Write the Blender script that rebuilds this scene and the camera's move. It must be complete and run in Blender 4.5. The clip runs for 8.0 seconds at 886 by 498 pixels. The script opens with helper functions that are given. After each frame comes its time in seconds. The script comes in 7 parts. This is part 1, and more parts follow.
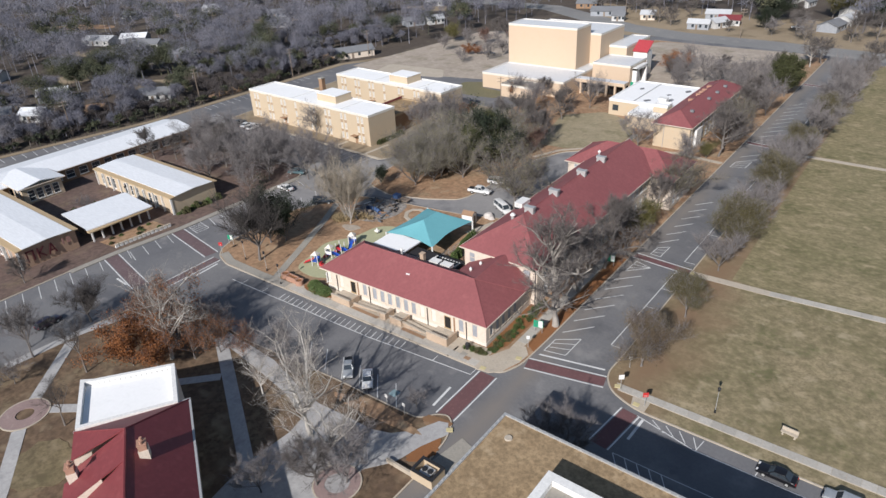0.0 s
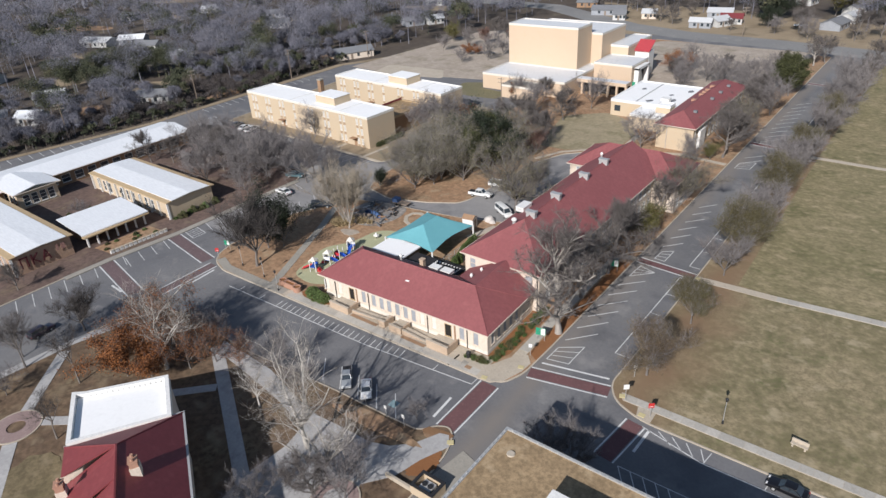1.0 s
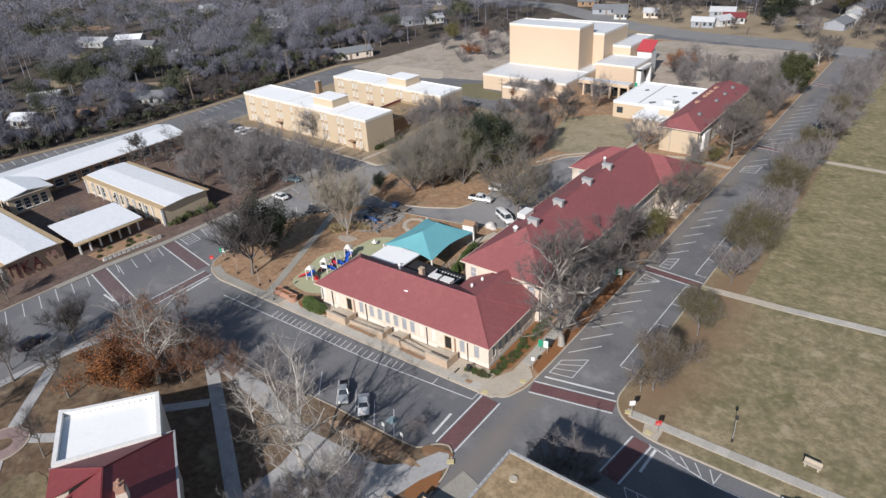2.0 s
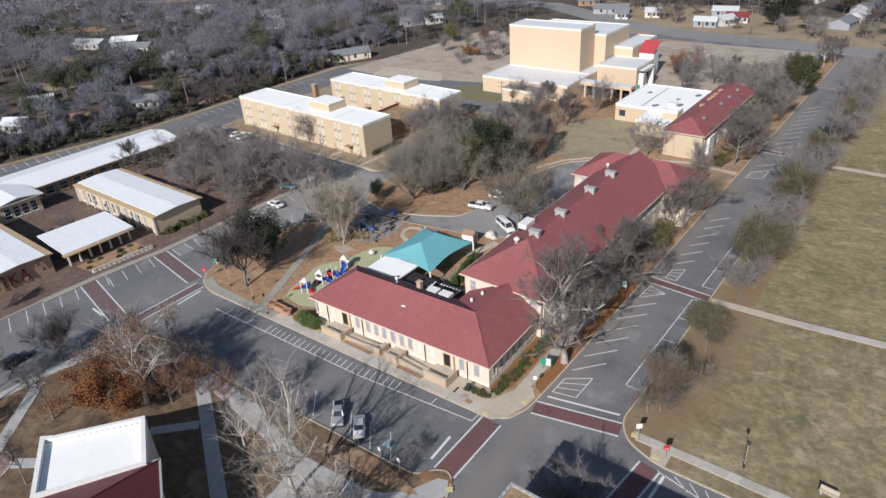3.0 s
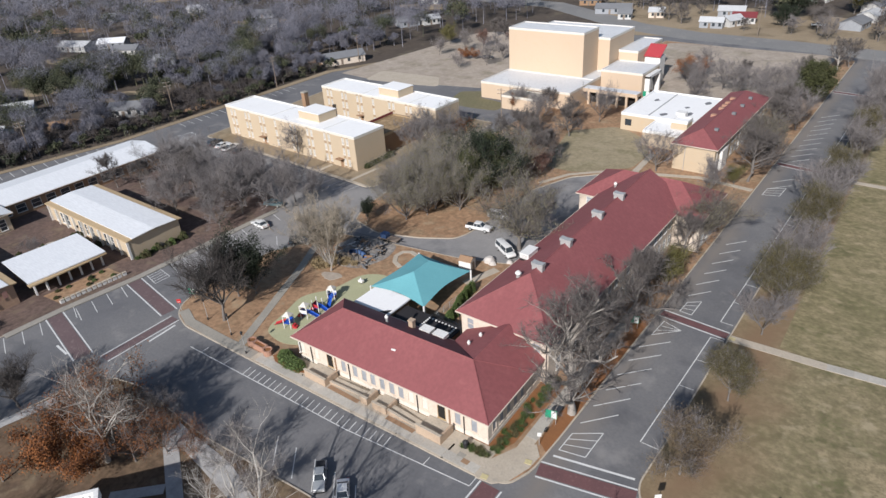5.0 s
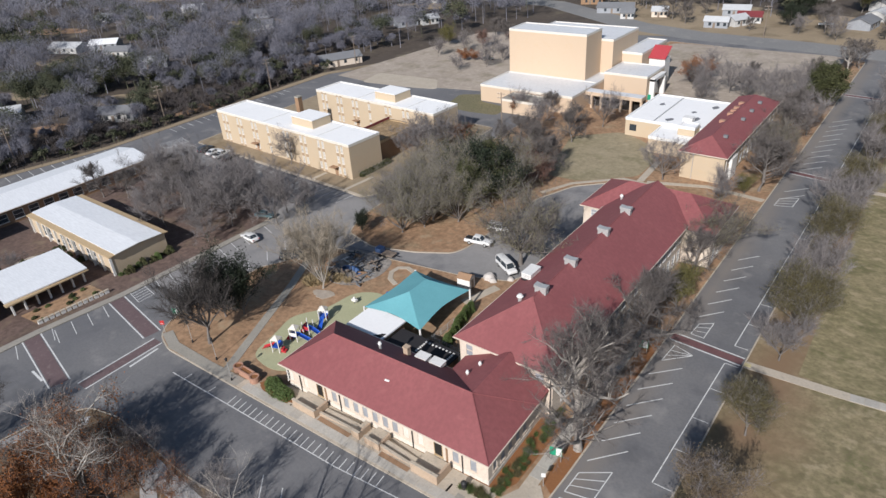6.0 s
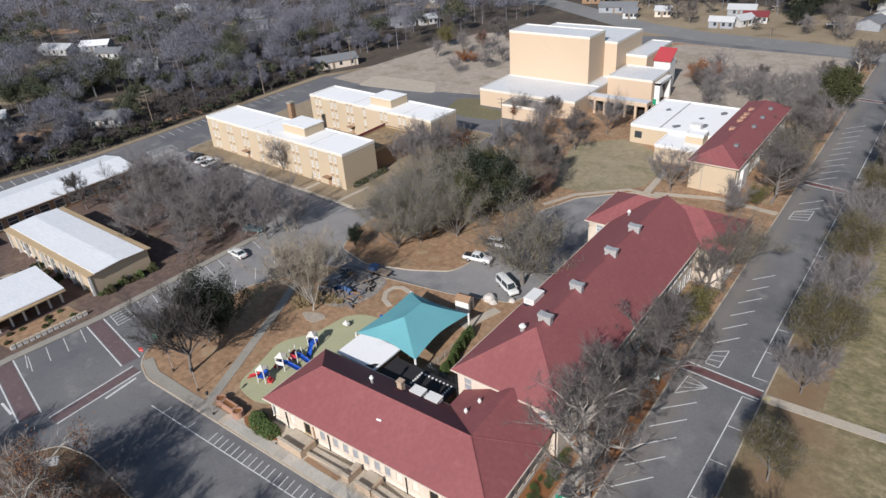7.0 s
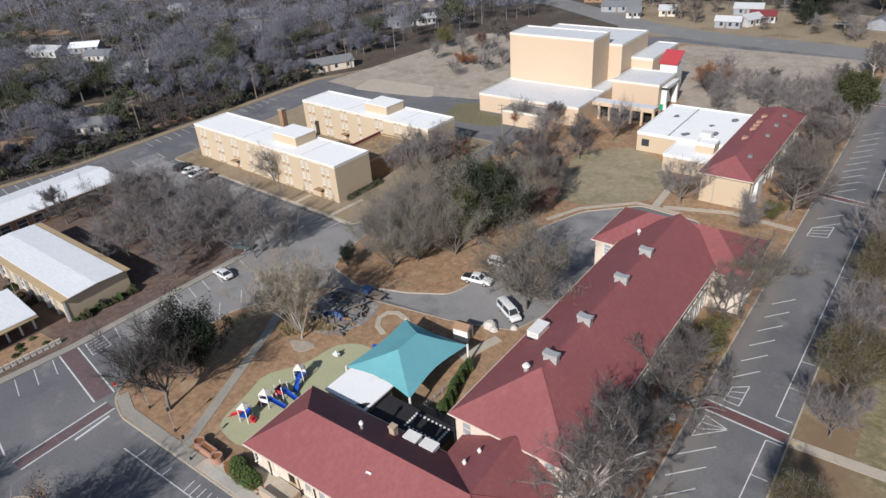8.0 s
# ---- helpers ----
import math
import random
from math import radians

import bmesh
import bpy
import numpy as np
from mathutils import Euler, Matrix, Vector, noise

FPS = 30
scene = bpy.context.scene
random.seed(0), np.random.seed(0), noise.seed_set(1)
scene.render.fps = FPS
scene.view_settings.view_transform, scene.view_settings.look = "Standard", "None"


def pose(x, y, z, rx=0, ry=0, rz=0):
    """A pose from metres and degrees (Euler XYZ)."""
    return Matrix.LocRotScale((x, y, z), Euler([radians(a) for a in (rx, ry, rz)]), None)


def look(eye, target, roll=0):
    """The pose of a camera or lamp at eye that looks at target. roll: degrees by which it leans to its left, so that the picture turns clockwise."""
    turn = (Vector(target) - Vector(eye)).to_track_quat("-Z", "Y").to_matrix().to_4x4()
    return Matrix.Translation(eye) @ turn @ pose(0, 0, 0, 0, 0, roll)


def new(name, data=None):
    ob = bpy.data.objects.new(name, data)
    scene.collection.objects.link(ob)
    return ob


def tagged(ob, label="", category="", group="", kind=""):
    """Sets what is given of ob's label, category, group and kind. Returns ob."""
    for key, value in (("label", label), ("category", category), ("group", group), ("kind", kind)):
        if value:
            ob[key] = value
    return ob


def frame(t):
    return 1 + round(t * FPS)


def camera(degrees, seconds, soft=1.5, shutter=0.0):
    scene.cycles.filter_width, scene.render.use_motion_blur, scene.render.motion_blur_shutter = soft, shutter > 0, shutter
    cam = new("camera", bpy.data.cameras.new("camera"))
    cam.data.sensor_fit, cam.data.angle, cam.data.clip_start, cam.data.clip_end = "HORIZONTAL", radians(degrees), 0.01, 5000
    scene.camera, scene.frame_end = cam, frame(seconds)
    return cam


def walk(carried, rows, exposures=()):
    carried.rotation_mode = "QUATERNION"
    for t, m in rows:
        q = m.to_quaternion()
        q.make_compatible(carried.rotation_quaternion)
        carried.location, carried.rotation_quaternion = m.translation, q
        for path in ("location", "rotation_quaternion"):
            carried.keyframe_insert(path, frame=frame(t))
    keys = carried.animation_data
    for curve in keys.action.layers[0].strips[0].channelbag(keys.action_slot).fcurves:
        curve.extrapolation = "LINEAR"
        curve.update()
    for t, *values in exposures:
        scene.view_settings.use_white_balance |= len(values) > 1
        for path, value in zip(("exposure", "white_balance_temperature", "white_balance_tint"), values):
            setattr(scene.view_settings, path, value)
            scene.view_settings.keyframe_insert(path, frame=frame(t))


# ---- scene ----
from collections import defaultdict

cam = camera(68.4, 8.0)
# seconds, place of the eye, point it looks at, roll in degrees
PATH = [
    (0, (0.756, 0.099, 60.823), (-0.351, 1.459, 59.862), -3.2),
    (0.5, (0.145, 0.985, 60.751), (-0.963, 2.344, 59.788), -3.3),
    (1, (-0.565, 2.078, 60.75), (-1.674, 3.435, 59.787), -3.5),
    (1.5, (-1.498, 3.292, 60.802), (-2.606, 4.648, 59.836), -3.5),
    (3, (-4.791, 8.216, 61.165), (-5.899, 9.568, 60.193), -3.8),
    (3.5, (-6.097, 10.195, 61.29), (-7.202, 11.546, 60.314), -3.8),
    (4, (-7.506, 12.471, 61.365), (-8.611, 13.822, 60.387), -3.9),
    (4.5, (-9.078, 14.802, 61.482), (-10.182, 16.152, 60.502), -3.9),
    (6, (-14.458, 22.885, 61.535), (-15.56, 24.229, 60.546), -4.1),
    (6.5, (-16.408, 25.906, 61.508), (-17.509, 27.249, 60.515), -4.2),
    (7, (-18.586, 28.985, 61.54), (-19.685, 30.326, 60.544), -4.2),
    (7.5, (-20.78, 32.337, 61.525), (-21.879, 33.675, 60.525), -4.3),
    (8, (-23.161, 35.849, 61.527), (-24.259, 37.186, 60.522), -4.4),
]
walk(cam, [(t, look(eye, target, roll)) for t, eye, target, roll in PATH], [(0.0, 0.14), (4.5, 0.14), (6.0, 0.08), (8.0, 0.08)])

# ---- light ----
SUN = Vector((0.16, -0.835, 0.527)).normalized()
world = bpy.data.worlds.new("world")
scene.world = world
world.use_nodes = True
wn = world.node_tree.nodes
sky = wn.new("ShaderNodeTexSky")
sky.sky_type = "NISHITA"
sky.sun_disc = False
sky.sun_elevation = math.asin(SUN.z)
sky.sun_rotation = math.atan2(SUN.x, SUN.y)
sky.air_density, sky.dust_density, sky.ozone_density = 1.0, 0.6, 1.5
world.node_tree.links.new(sky.outputs[0], wn["Background"].inputs[0])
wn["Background"].inputs[1].default_value = 0.088
sun = new("sun", bpy.data.lights.new("sun", "SUN"))
sun.data.energy, sun.data.angle, sun.data.color = 5.0, radians(0.6), (1.0, 0.966, 0.95)
sun.matrix_world = look(SUN * 500, (0, 0, 0))


# ---- materials ----
def mat(name, a, b=None, rough=0.8, big=0.08, small=3.0, mix=0.5, bump=0.0, metal=0.0, c=None, stain=None, island=0.0, aniso=(1, 1, 1), grain=0.55, mid=0.0):
    """Colour a broken by b in patches (1/big metres) and grain (1/small metres); c: a second, rarer patch colour."""
    m = bpy.data.materials.new(name)
    m.use_nodes = True
    nt = m.node_tree
    n, ln = nt.nodes, nt.links
    bsdf = n["Principled BSDF"]
    bsdf.inputs["Roughness"].default_value = rough
    bsdf.inputs["Metallic"].default_value = metal
    bsdf.inputs["Specular IOR Level"].default_value = 0.3
    b = b or tuple(v * 0.8 for v in a)
    geo = n.new("ShaderNodeNewGeometry")
    mp = n.new("ShaderNodeMapping")
    mp.inputs["Scale"].default_value = aniso
    ln.new(geo.outputs["Position"], mp.inputs["Vector"])

    def tex(scale, detail=5.0, lo=0.35, hi=0.65):
        t = n.new("ShaderNodeTexNoise")
        t.inputs["Scale"].default_value, t.inputs["Detail"].default_value, t.inputs["Roughness"].default_value = scale, detail, 0.6
        ln.new(mp.outputs[0], t.inputs["Vector"])
        r = n.new("ShaderNodeMapRange")
        r.inputs["From Min"].default_value, r.inputs["From Max"].default_value = lo, hi
        ln.new(t.outputs["Fac"], r.inputs["Value"])
        return r.outputs[0], t

    def blend(fac, x, y, kind="MIX"):
        k = n.new("ShaderNodeMix")
        k.data_type, k.blend_type = "RGBA", kind
        ln.new(fac, k.inputs["Factor"]) if not isinstance(fac, float) else setattr(k.inputs["Factor"], "default_value", fac)
        for s, v in ((6, x), (7, y)):
            if isinstance(v, tuple):
                k.inputs[s].default_value = (*v, 1)
            else:
                ln.new(v, k.inputs[s])
        return k.outputs[2]

    def times(x, v):
        k = n.new("ShaderNodeMath")
        k.operation = "MULTIPLY"
        ln.new(x, k.inputs[0])
        k.inputs[1].default_value = v
        return k.outputs[0]

    f1, _ = tex(big)
    f2, t2 = tex(small, 6.0 if grain > 0.7 else 3.0, 0.4 if grain > 0.7 else 0.35, 0.62 if grain > 0.7 else 0.65)
    col = blend(times(f1, mix), a, b)
    if c:
        f3, _ = tex(big * 2.3, 4.0, 0.52, 0.68)
        col = blend(f3, col, c)
    col = blend(times(f2, grain), col, tuple(v * (0.52 if grain > 0.7 else 0.72) for v in a), "MIX")
    if mid:
        # clumps of a few metres, darker and paler
        f5, _ = tex(big * 6, 5.0, 0.3, 0.7)
        col = blend(times(f5, mid), col, tuple(v * 0.55 for v in b))
        f6, _ = tex(big * 14, 4.0, 0.45, 0.75)
        col = blend(times(f6, mid * 0.8), col, tuple(min(1, v * 1.35) for v in a))
    if stain:
        f4, _ = tex(big * 5, 6.0, 0.56, 0.7)
        col = blend(times(f4, 0.6), col, stain)
    if island:
        r = n.new("ShaderNodeMapRange")
        ln.new(geo.outputs["Random Per Island"], r.inputs["Value"])
        r.inputs["To Min"].default_value, r.inputs["To Max"].default_value = 1 - island, 1 + island
        k = n.new("ShaderNodeVectorMath")
        k.operation = "SCALE"
        ln.new(col, k.inputs[0])
        ln.new(r.outputs[0], k.inputs["Scale"])
        col = k.outputs[0]
    ln.new(col, bsdf.inputs["Base Color"])
    if bump:
        bp = n.new("ShaderNodeBump")
        bp.inputs["Strength"].default_value, bp.inputs["Distance"].default_value = bump, 0.05
        ln.new(t2.outputs["Fac"], bp.inputs["Height"])
        ln.new(bp.outputs[0], bsdf.inputs["Normal"])
    return m


def masked(m, colour, axis, centre, half, soft):
    """Lay leaf litter of that colour over m along a line x (axis 0) or y (axis 1) = centre, with a ragged edge."""
    nt = m.node_tree
    n, ln = nt.nodes, nt.links
    bsdf = n["Principled BSDF"]
    old = bsdf.inputs["Base Color"].links[0].from_socket
    geo = n.new("ShaderNodeNewGeometry")
    sep = n.new("ShaderNodeSeparateXYZ")
    ln.new(geo.outputs["Position"], sep.inputs[0])

    def mth(op, x, y=0.0):
        k = n.new("ShaderNodeMath")
        k.operation = op
        for s, v in enumerate((x, y)):
            if isinstance(v, (int, float)):
                k.inputs[s].default_value = v
            else:
                ln.new(v, k.inputs[s])
        return k.outputs[0]

    t = n.new("ShaderNodeTexNoise")
    t.inputs["Scale"].default_value, t.inputs["Detail"].default_value = 0.16, 6.0
    ln.new(geo.outputs["Position"], t.inputs["Vector"])
    d = mth("ABSOLUTE", mth("SUBTRACT", sep.outputs[axis], centre))
    d = mth("ADD", d, mth("MULTIPLY", mth("SUBTRACT", t.outputs["Fac"], 0.5), half * 3.0))
    r = n.new("ShaderNodeMapRange")
    r.inputs["From Min"].default_value, r.inputs["From Max"].default_value = half + soft, half - soft
    ln.new(d, r.inputs["Value"])
    k = n.new("ShaderNodeMix")
    k.data_type = "RGBA"
    ln.new(r.outputs[0], k.inputs["Factor"])
    ln.new(old, k.inputs[6])
    k.inputs[7].default_value = (*colour, 1)
    ln.new(k.outputs[2], bsdf.inputs["Base Color"])
    return m


M = {}
# c: dark patches that paint both stains and blurred tree shadows on the asphalt
M["asphalt"] = masked(mat("asphalt", (0.137, 0.138, 0.146), (0.205, 0.201, 0.2), 0.9, 0.04, 2.6, 1.0, 0.05, c=(0.108, 0.109, 0.118), stain=(0.265, 0.255, 0.245), mid=0.22, grain=0.35), (0.2, 0.18, 0.162), 0, -36.6, 1.3, 1.6)
M["lot_asphalt"] = mat("worn_lot_asphalt", (0.285, 0.275, 0.268), (0.235, 0.229, 0.227), 0.95, 0.05, 2.2, 1.0, c=(0.14, 0.14, 0.148), stain=(0.27, 0.26, 0.25), mid=0.2, grain=0.35)
M["old_asphalt"] = mat("pale_old_asphalt", (0.25, 0.245, 0.235), (0.2, 0.198, 0.195), 0.95, 0.03, 1.0, 0.9, stain=(0.3, 0.285, 0.26))
M["verge_grass"] = mat("verge_grass", (0.33, 0.26, 0.175), (0.25, 0.195, 0.13), 1.0, 0.03, 0.8, 1.0, c=(0.17, 0.13, 0.08), stain=(0.34, 0.28, 0.19))
M["ground"] = mat("leaf_floor", (0.085, 0.068, 0.056), (0.12, 0.095, 0.072), 1.0, 0.02, 0.6, 0.8, c=(0.06, 0.05, 0.043), stain=(0.17, 0.145, 0.1), mid=0.4)
M["lawn"] = masked(mat("dry_lawn", (0.345, 0.276, 0.17), (0.18, 0.162, 0.08), 1.0, 0.065, 3.0, 1.0, c=(0.125, 0.13, 0.055), stain=(0.43, 0.355, 0.235), aniso=(0.9, 1, 1), grain=0.85, mid=0.6), (0.21, 0.14, 0.085), 0, -23.2, 3.6, 3.6)
M["field_grass"] = mat("thin_field_grass", (0.36, 0.3, 0.2), (0.26, 0.225, 0.135), 1.0, 0.06, 2.0, 1.0, c=(0.19, 0.175, 0.095), stain=(0.4, 0.34, 0.24), grain=0.7, mid=0.4)
M["dull_grass"] = mat("dull_olive_grass", (0.215, 0.172, 0.1), (0.16, 0.125, 0.075), 1.0, 0.08, 2.0, 1.0, c=(0.13, 0.11, 0.06), stain=(0.25, 0.2, 0.13), grain=0.9, mid=0.5)
M["lawn_main"] = mat("brown_lawn", (0.415, 0.265, 0.16), (0.33, 0.2, 0.118), 1.0, 0.06, 1.2, 1.0, c=(0.29, 0.225, 0.14), stain=(0.39, 0.31, 0.205), grain=0.8, mid=0.5)
M["lawn_dark"] = mat("leafy_lawn", (0.19, 0.128, 0.08), (0.125, 0.085, 0.06), 1.0, 0.06, 1.2, 1.0, c=(0.24, 0.19, 0.115), stain=(0.3, 0.235, 0.155), grain=1.0, mid=0.6)
M["lawn_maroon"] = mat("leaf_mould", (0.185, 0.128, 0.105), (0.13, 0.088, 0.076), 1.0, 0.06, 1.2, 1.0, c=(0.18, 0.135, 0.09), stain=(0.21, 0.165, 0.115), grain=0.8, mid=0.4)
M["lawn_green"] = mat("short_green_grass", (0.175, 0.165, 0.092), (0.225, 0.195, 0.12), 1.0, 0.08, 2.0, 1.0, stain=(0.15, 0.15, 0.075), grain=0.8)
M["straw_soft"] = mat("thin_pine_straw", (0.25, 0.145, 0.078), (0.2, 0.11, 0.06), 1.0, 0.12, 2.0, 0.9, c=(0.24, 0.175, 0.105), stain=(0.31, 0.23, 0.15))
M["mulch"] = mat("pine_straw", (0.27, 0.12, 0.05), (0.2, 0.09, 0.04), 1.0, 0.3, 5.0, 0.8, 0.3)
M["concrete"] = mat("concrete", (0.5, 0.435, 0.35), (0.42, 0.36, 0.285), 0.9, 0.3, 4.0, 0.8, 0.05, stain=(0.3, 0.28, 0.24))
M["concrete_grey"] = mat("old_concrete", (0.35, 0.325, 0.28), (0.28, 0.26, 0.225), 0.9, 0.2, 4.0, 0.8, 0.05, stain=(0.22, 0.215, 0.2))
M["plaza"] = mat("grey_plaza_concrete", (0.45, 0.44, 0.43), (0.36, 0.352, 0.345), 0.9, 0.2, 3.0, 0.9, 0.05, c=(0.29, 0.285, 0.285), stain=(0.3, 0.29, 0.28), mid=0.25)
M["churned"] = mat("churned_earth", (0.36, 0.33, 0.295), (0.24, 0.21, 0.185), 1.0, 0.25, 2.0, 1.0, c=(0.15, 0.13, 0.12), stain=(0.43, 0.4, 0.365), grain=0.8, mid=0.3)
M["gravel"] = mat("pale_gravel", (0.45, 0.385, 0.32), (0.34, 0.285, 0.23), 1.0, 0.04, 1.0, 0.8, c=(0.22, 0.19, 0.125), stain=(0.28, 0.25, 0.17), mid=0.4)
M["paint"] = mat("road_paint", (0.72, 0.72, 0.7), (0.5, 0.5, 0.5), 0.8, 0.8, 6.0, 0.7)
M["blue_paint"] = mat("blue_road_paint", (0.26, 0.38, 0.4), (0.23, 0.28, 0.3), 0.8, 0.8, 6.0)
M["yellow_paint"] = mat("yellow_road_paint", (0.58, 0.5, 0.27), (0.5, 0.43, 0.26), 0.8, 0.8, 6.0)
M["red_brick"] = mat("red_paver", (0.168, 0.084, 0.084), (0.125, 0.067, 0.07), 0.9, 0.4, 6.0, 0.8, stain=(0.22, 0.13, 0.12))
M["pale_paver"] = mat("faded_pink_paver", (0.31, 0.225, 0.21), (0.25, 0.18, 0.165), 0.9, 0.35, 6.0, 0.8, stain=(0.36, 0.29, 0.265))
M["worn_brick"] = mat("worn_red_paver", (0.165, 0.116, 0.118), (0.135, 0.094, 0.097), 0.9, 0.25, 6.0, 0.9, stain=(0.22, 0.17, 0.165), mid=0.2)
M["roof_red"] = mat("red_shingle", (0.268, 0.09, 0.092), (0.23, 0.075, 0.078), 0.75, 0.12, 2.0, 0.8, 0.1, stain=(0.285, 0.105, 0.103), aniso=(1, 1, 0.4))
M["roof_red2"] = mat("deep_red_metal_roof", (0.205, 0.046, 0.05), (0.178, 0.039, 0.043), 0.55, 0.15, 2.0, 0.8, stain=(0.235, 0.065, 0.066))
M["bright_red"] = mat("bright_red_metal_roof", (0.42, 0.06, 0.07), (0.37, 0.052, 0.06), 0.5, 0.2, 3.0, 0.7)
M["peach"] = mat("peach_brick", (0.555, 0.43, 0.313), (0.535, 0.41, 0.298), 0.9, 0.1, 8.0, 0.6, 0.0, stain=(0.53, 0.395, 0.27), grain=0.2)
M["cream"] = mat("cream_brick", (0.68, 0.585, 0.49), (0.63, 0.535, 0.44), 0.9, 0.3, 5.0, 0.7, 0.1, stain=(0.55, 0.44, 0.33))
M["terrace"] = mat("pink_tan_brick", (0.49, 0.375, 0.275), (0.42, 0.31, 0.225), 0.9, 0.3, 6.0, 0.8, 0.1, stain=(0.36, 0.26, 0.185))
M["tarp"] = mat("dull_white_tarpaulin", (0.6, 0.56, 0.52), (0.5, 0.46, 0.42), 0.7, 0.8, 3.0, 0.8, 0.1)
M["tan"] = mat("tan_brick", (0.52, 0.418, 0.298), (0.48, 0.385, 0.273), 0.9, 0.15, 8.0, 0.7, 0.0, stain=(0.51, 0.38, 0.245), grain=0.25)
M["brown_brick"] = mat("brown_brick", (0.33, 0.21, 0.13), (0.28, 0.17, 0.1), 0.9, 0.3, 6.0, 0.7, 0.1)
M["white_roof"] = mat("white_membrane", (0.68, 0.69, 0.7), (0.6, 0.61, 0.62), 0.6, 0.12, 2.0, 0.6, stain=(0.48, 0.49, 0.5))
M["bright_roof"] = mat("bright_white_membrane", (0.86, 0.855, 0.84), (0.82, 0.815, 0.8), 0.6, 0.1, 2.0, 0.5, stain=(0.76, 0.755, 0.74), grain=0.12)
M["trim"] = mat("pale_trim", (0.72, 0.67, 0.59), (0.66, 0.61, 0.53), 0.7, 0.5, 4.0)
M["white_metal"] = mat("white_metal_roof", (0.79, 0.805, 0.82), (0.73, 0.745, 0.76), 0.45, 0.1, 2.0, 0.7, stain=(0.66, 0.68, 0.7), aniso=(0.3, 3, 1))
M["white"] = mat("white_paint", (0.78, 0.77, 0.74), (0.7, 0.69, 0.66), 0.6, 0.5, 4.0, 0.6)
M["weathered"] = mat("weathered_white_siding", (0.56, 0.555, 0.54), (0.47, 0.465, 0.45), 0.8, 0.5, 3.0, 0.7)
M["panel"] = mat("pale_window_panel", (0.33, 0.345, 0.37), (0.25, 0.265, 0.29), 0.5, 0.8, 3.0, 0.6)
M["grey_metal"] = mat("grey_metal", (0.5, 0.5, 0.49), (0.42, 0.42, 0.41), 0.45, 0.5, 4.0, 0.6, metal=0.3)
M["dark"] = mat("dark_metal", (0.03, 0.03, 0.032), (0.02, 0.02, 0.022), 0.5, 0.5, 4.0)
# Near-black colour in place of unlit depth: rooms, doorways, the arcade's back wall
M["opening"] = mat("dark_interior", (0.025, 0.022, 0.02), (0.015, 0.014, 0.013), 0.9)
M["tan_roof"] = mat("tan_roof_gravel", (0.385, 0.275, 0.16), (0.3, 0.21, 0.12), 1.0, 0.1, 3.0, 0.9, 0.1, c=(0.25, 0.17, 0.095), stain=(0.5, 0.38, 0.24), grain=0.8, mid=0.6)
M["fascia"] = mat("tan_fascia", (0.5, 0.37, 0.22), (0.43, 0.31, 0.18), 0.7, 0.3, 4.0)
M["teal"] = mat("teal_shade_cloth", (0.15, 0.4, 0.44), (0.125, 0.35, 0.39), 0.75, 0.3, 8.0, 0.6, 0.05)
M["rubber"] = mat("green_rubber_play_surface", (0.42, 0.42, 0.265), (0.37, 0.37, 0.225), 0.95, 0.3, 5.0, 0.6)
M["black_roof"] = mat("black_roof", (0.03, 0.028, 0.03), (0.022, 0.021, 0.023), 0.8, 0.5, 4.0)
M["bark"] = mat("grey_bark", (0.2, 0.18, 0.165), (0.13, 0.115, 0.105), 1.0, 0.5, 6.0, 0.8, 0.3)
M["street_twig"] = mat("dark_grey_twig", (0.15, 0.133, 0.125), (0.11, 0.097, 0.092), 1.0, 0.2, 3.0, 0.8, island=0.35)
M["twig"] = mat("grey_twig", (0.225, 0.205, 0.2), (0.165, 0.15, 0.147), 1.0, 0.2, 3.0, 0.8, island=0.35)
M["straw_twig"] = mat("straw_twig", (0.35, 0.3, 0.235), (0.26, 0.22, 0.17), 1.0, 0.2, 3.0, 0.8, island=0.35)
M["dark_twig"] = mat("dark_twig", (0.085, 0.075, 0.07), (0.065, 0.058, 0.055), 1.0, 0.2, 3.0, 0.8, island=0.3)
M["pale_bark"] = mat("pale_sycamore_bark", (0.41, 0.375, 0.335), (0.2, 0.178, 0.158), 1.0, 0.6, 3.0, 0.9, 0.2)
M["white_bark"] = mat("white_sycamore_bark", (0.6, 0.565, 0.515), (0.33, 0.3, 0.265), 1.0, 0.6, 3.0, 0.9, 0.2)
M["pale_twig"] = mat("pale_sycamore_twig", (0.38, 0.345, 0.305), (0.27, 0.24, 0.21), 1.0, 0.3, 3.0, 0.8, island=0.3)
M["russet_leaf"] = mat("russet_oak_leaf", (0.27, 0.105, 0.036), (0.15, 0.062, 0.032), 0.9, 0.5, 3.0, 0.8, island=0.4)
M["rusty_leaf"] = mat("dull_red_leaf", (0.21, 0.115, 0.088), (0.14, 0.08, 0.066), 0.9, 0.5, 3.0, 0.8, island=0.4)
M["olive_leaf"] = mat("olive_leaf", (0.14, 0.125, 0.042), (0.09, 0.085, 0.032), 0.8, 0.4, 3.0, 0.8, island=0.4)
M["verge_leaf"] = mat("drab_olive_leaf", (0.13, 0.112, 0.055), (0.09, 0.078, 0.04), 0.9, 0.4, 3.0, 0.8, island=0.4)
M["grove_leaf"] = mat("grey_green_leaf", (0.25, 0.225, 0.135), (0.165, 0.155, 0.09), 0.9, 0.2, 3.0, 0.9, island=0.4)
M["shrub_leaf"] = mat("low_shrub_leaf", (0.05, 0.065, 0.025), (0.09, 0.075, 0.035), 0.8, 0.8, 4.0, 0.9, island=0.45)
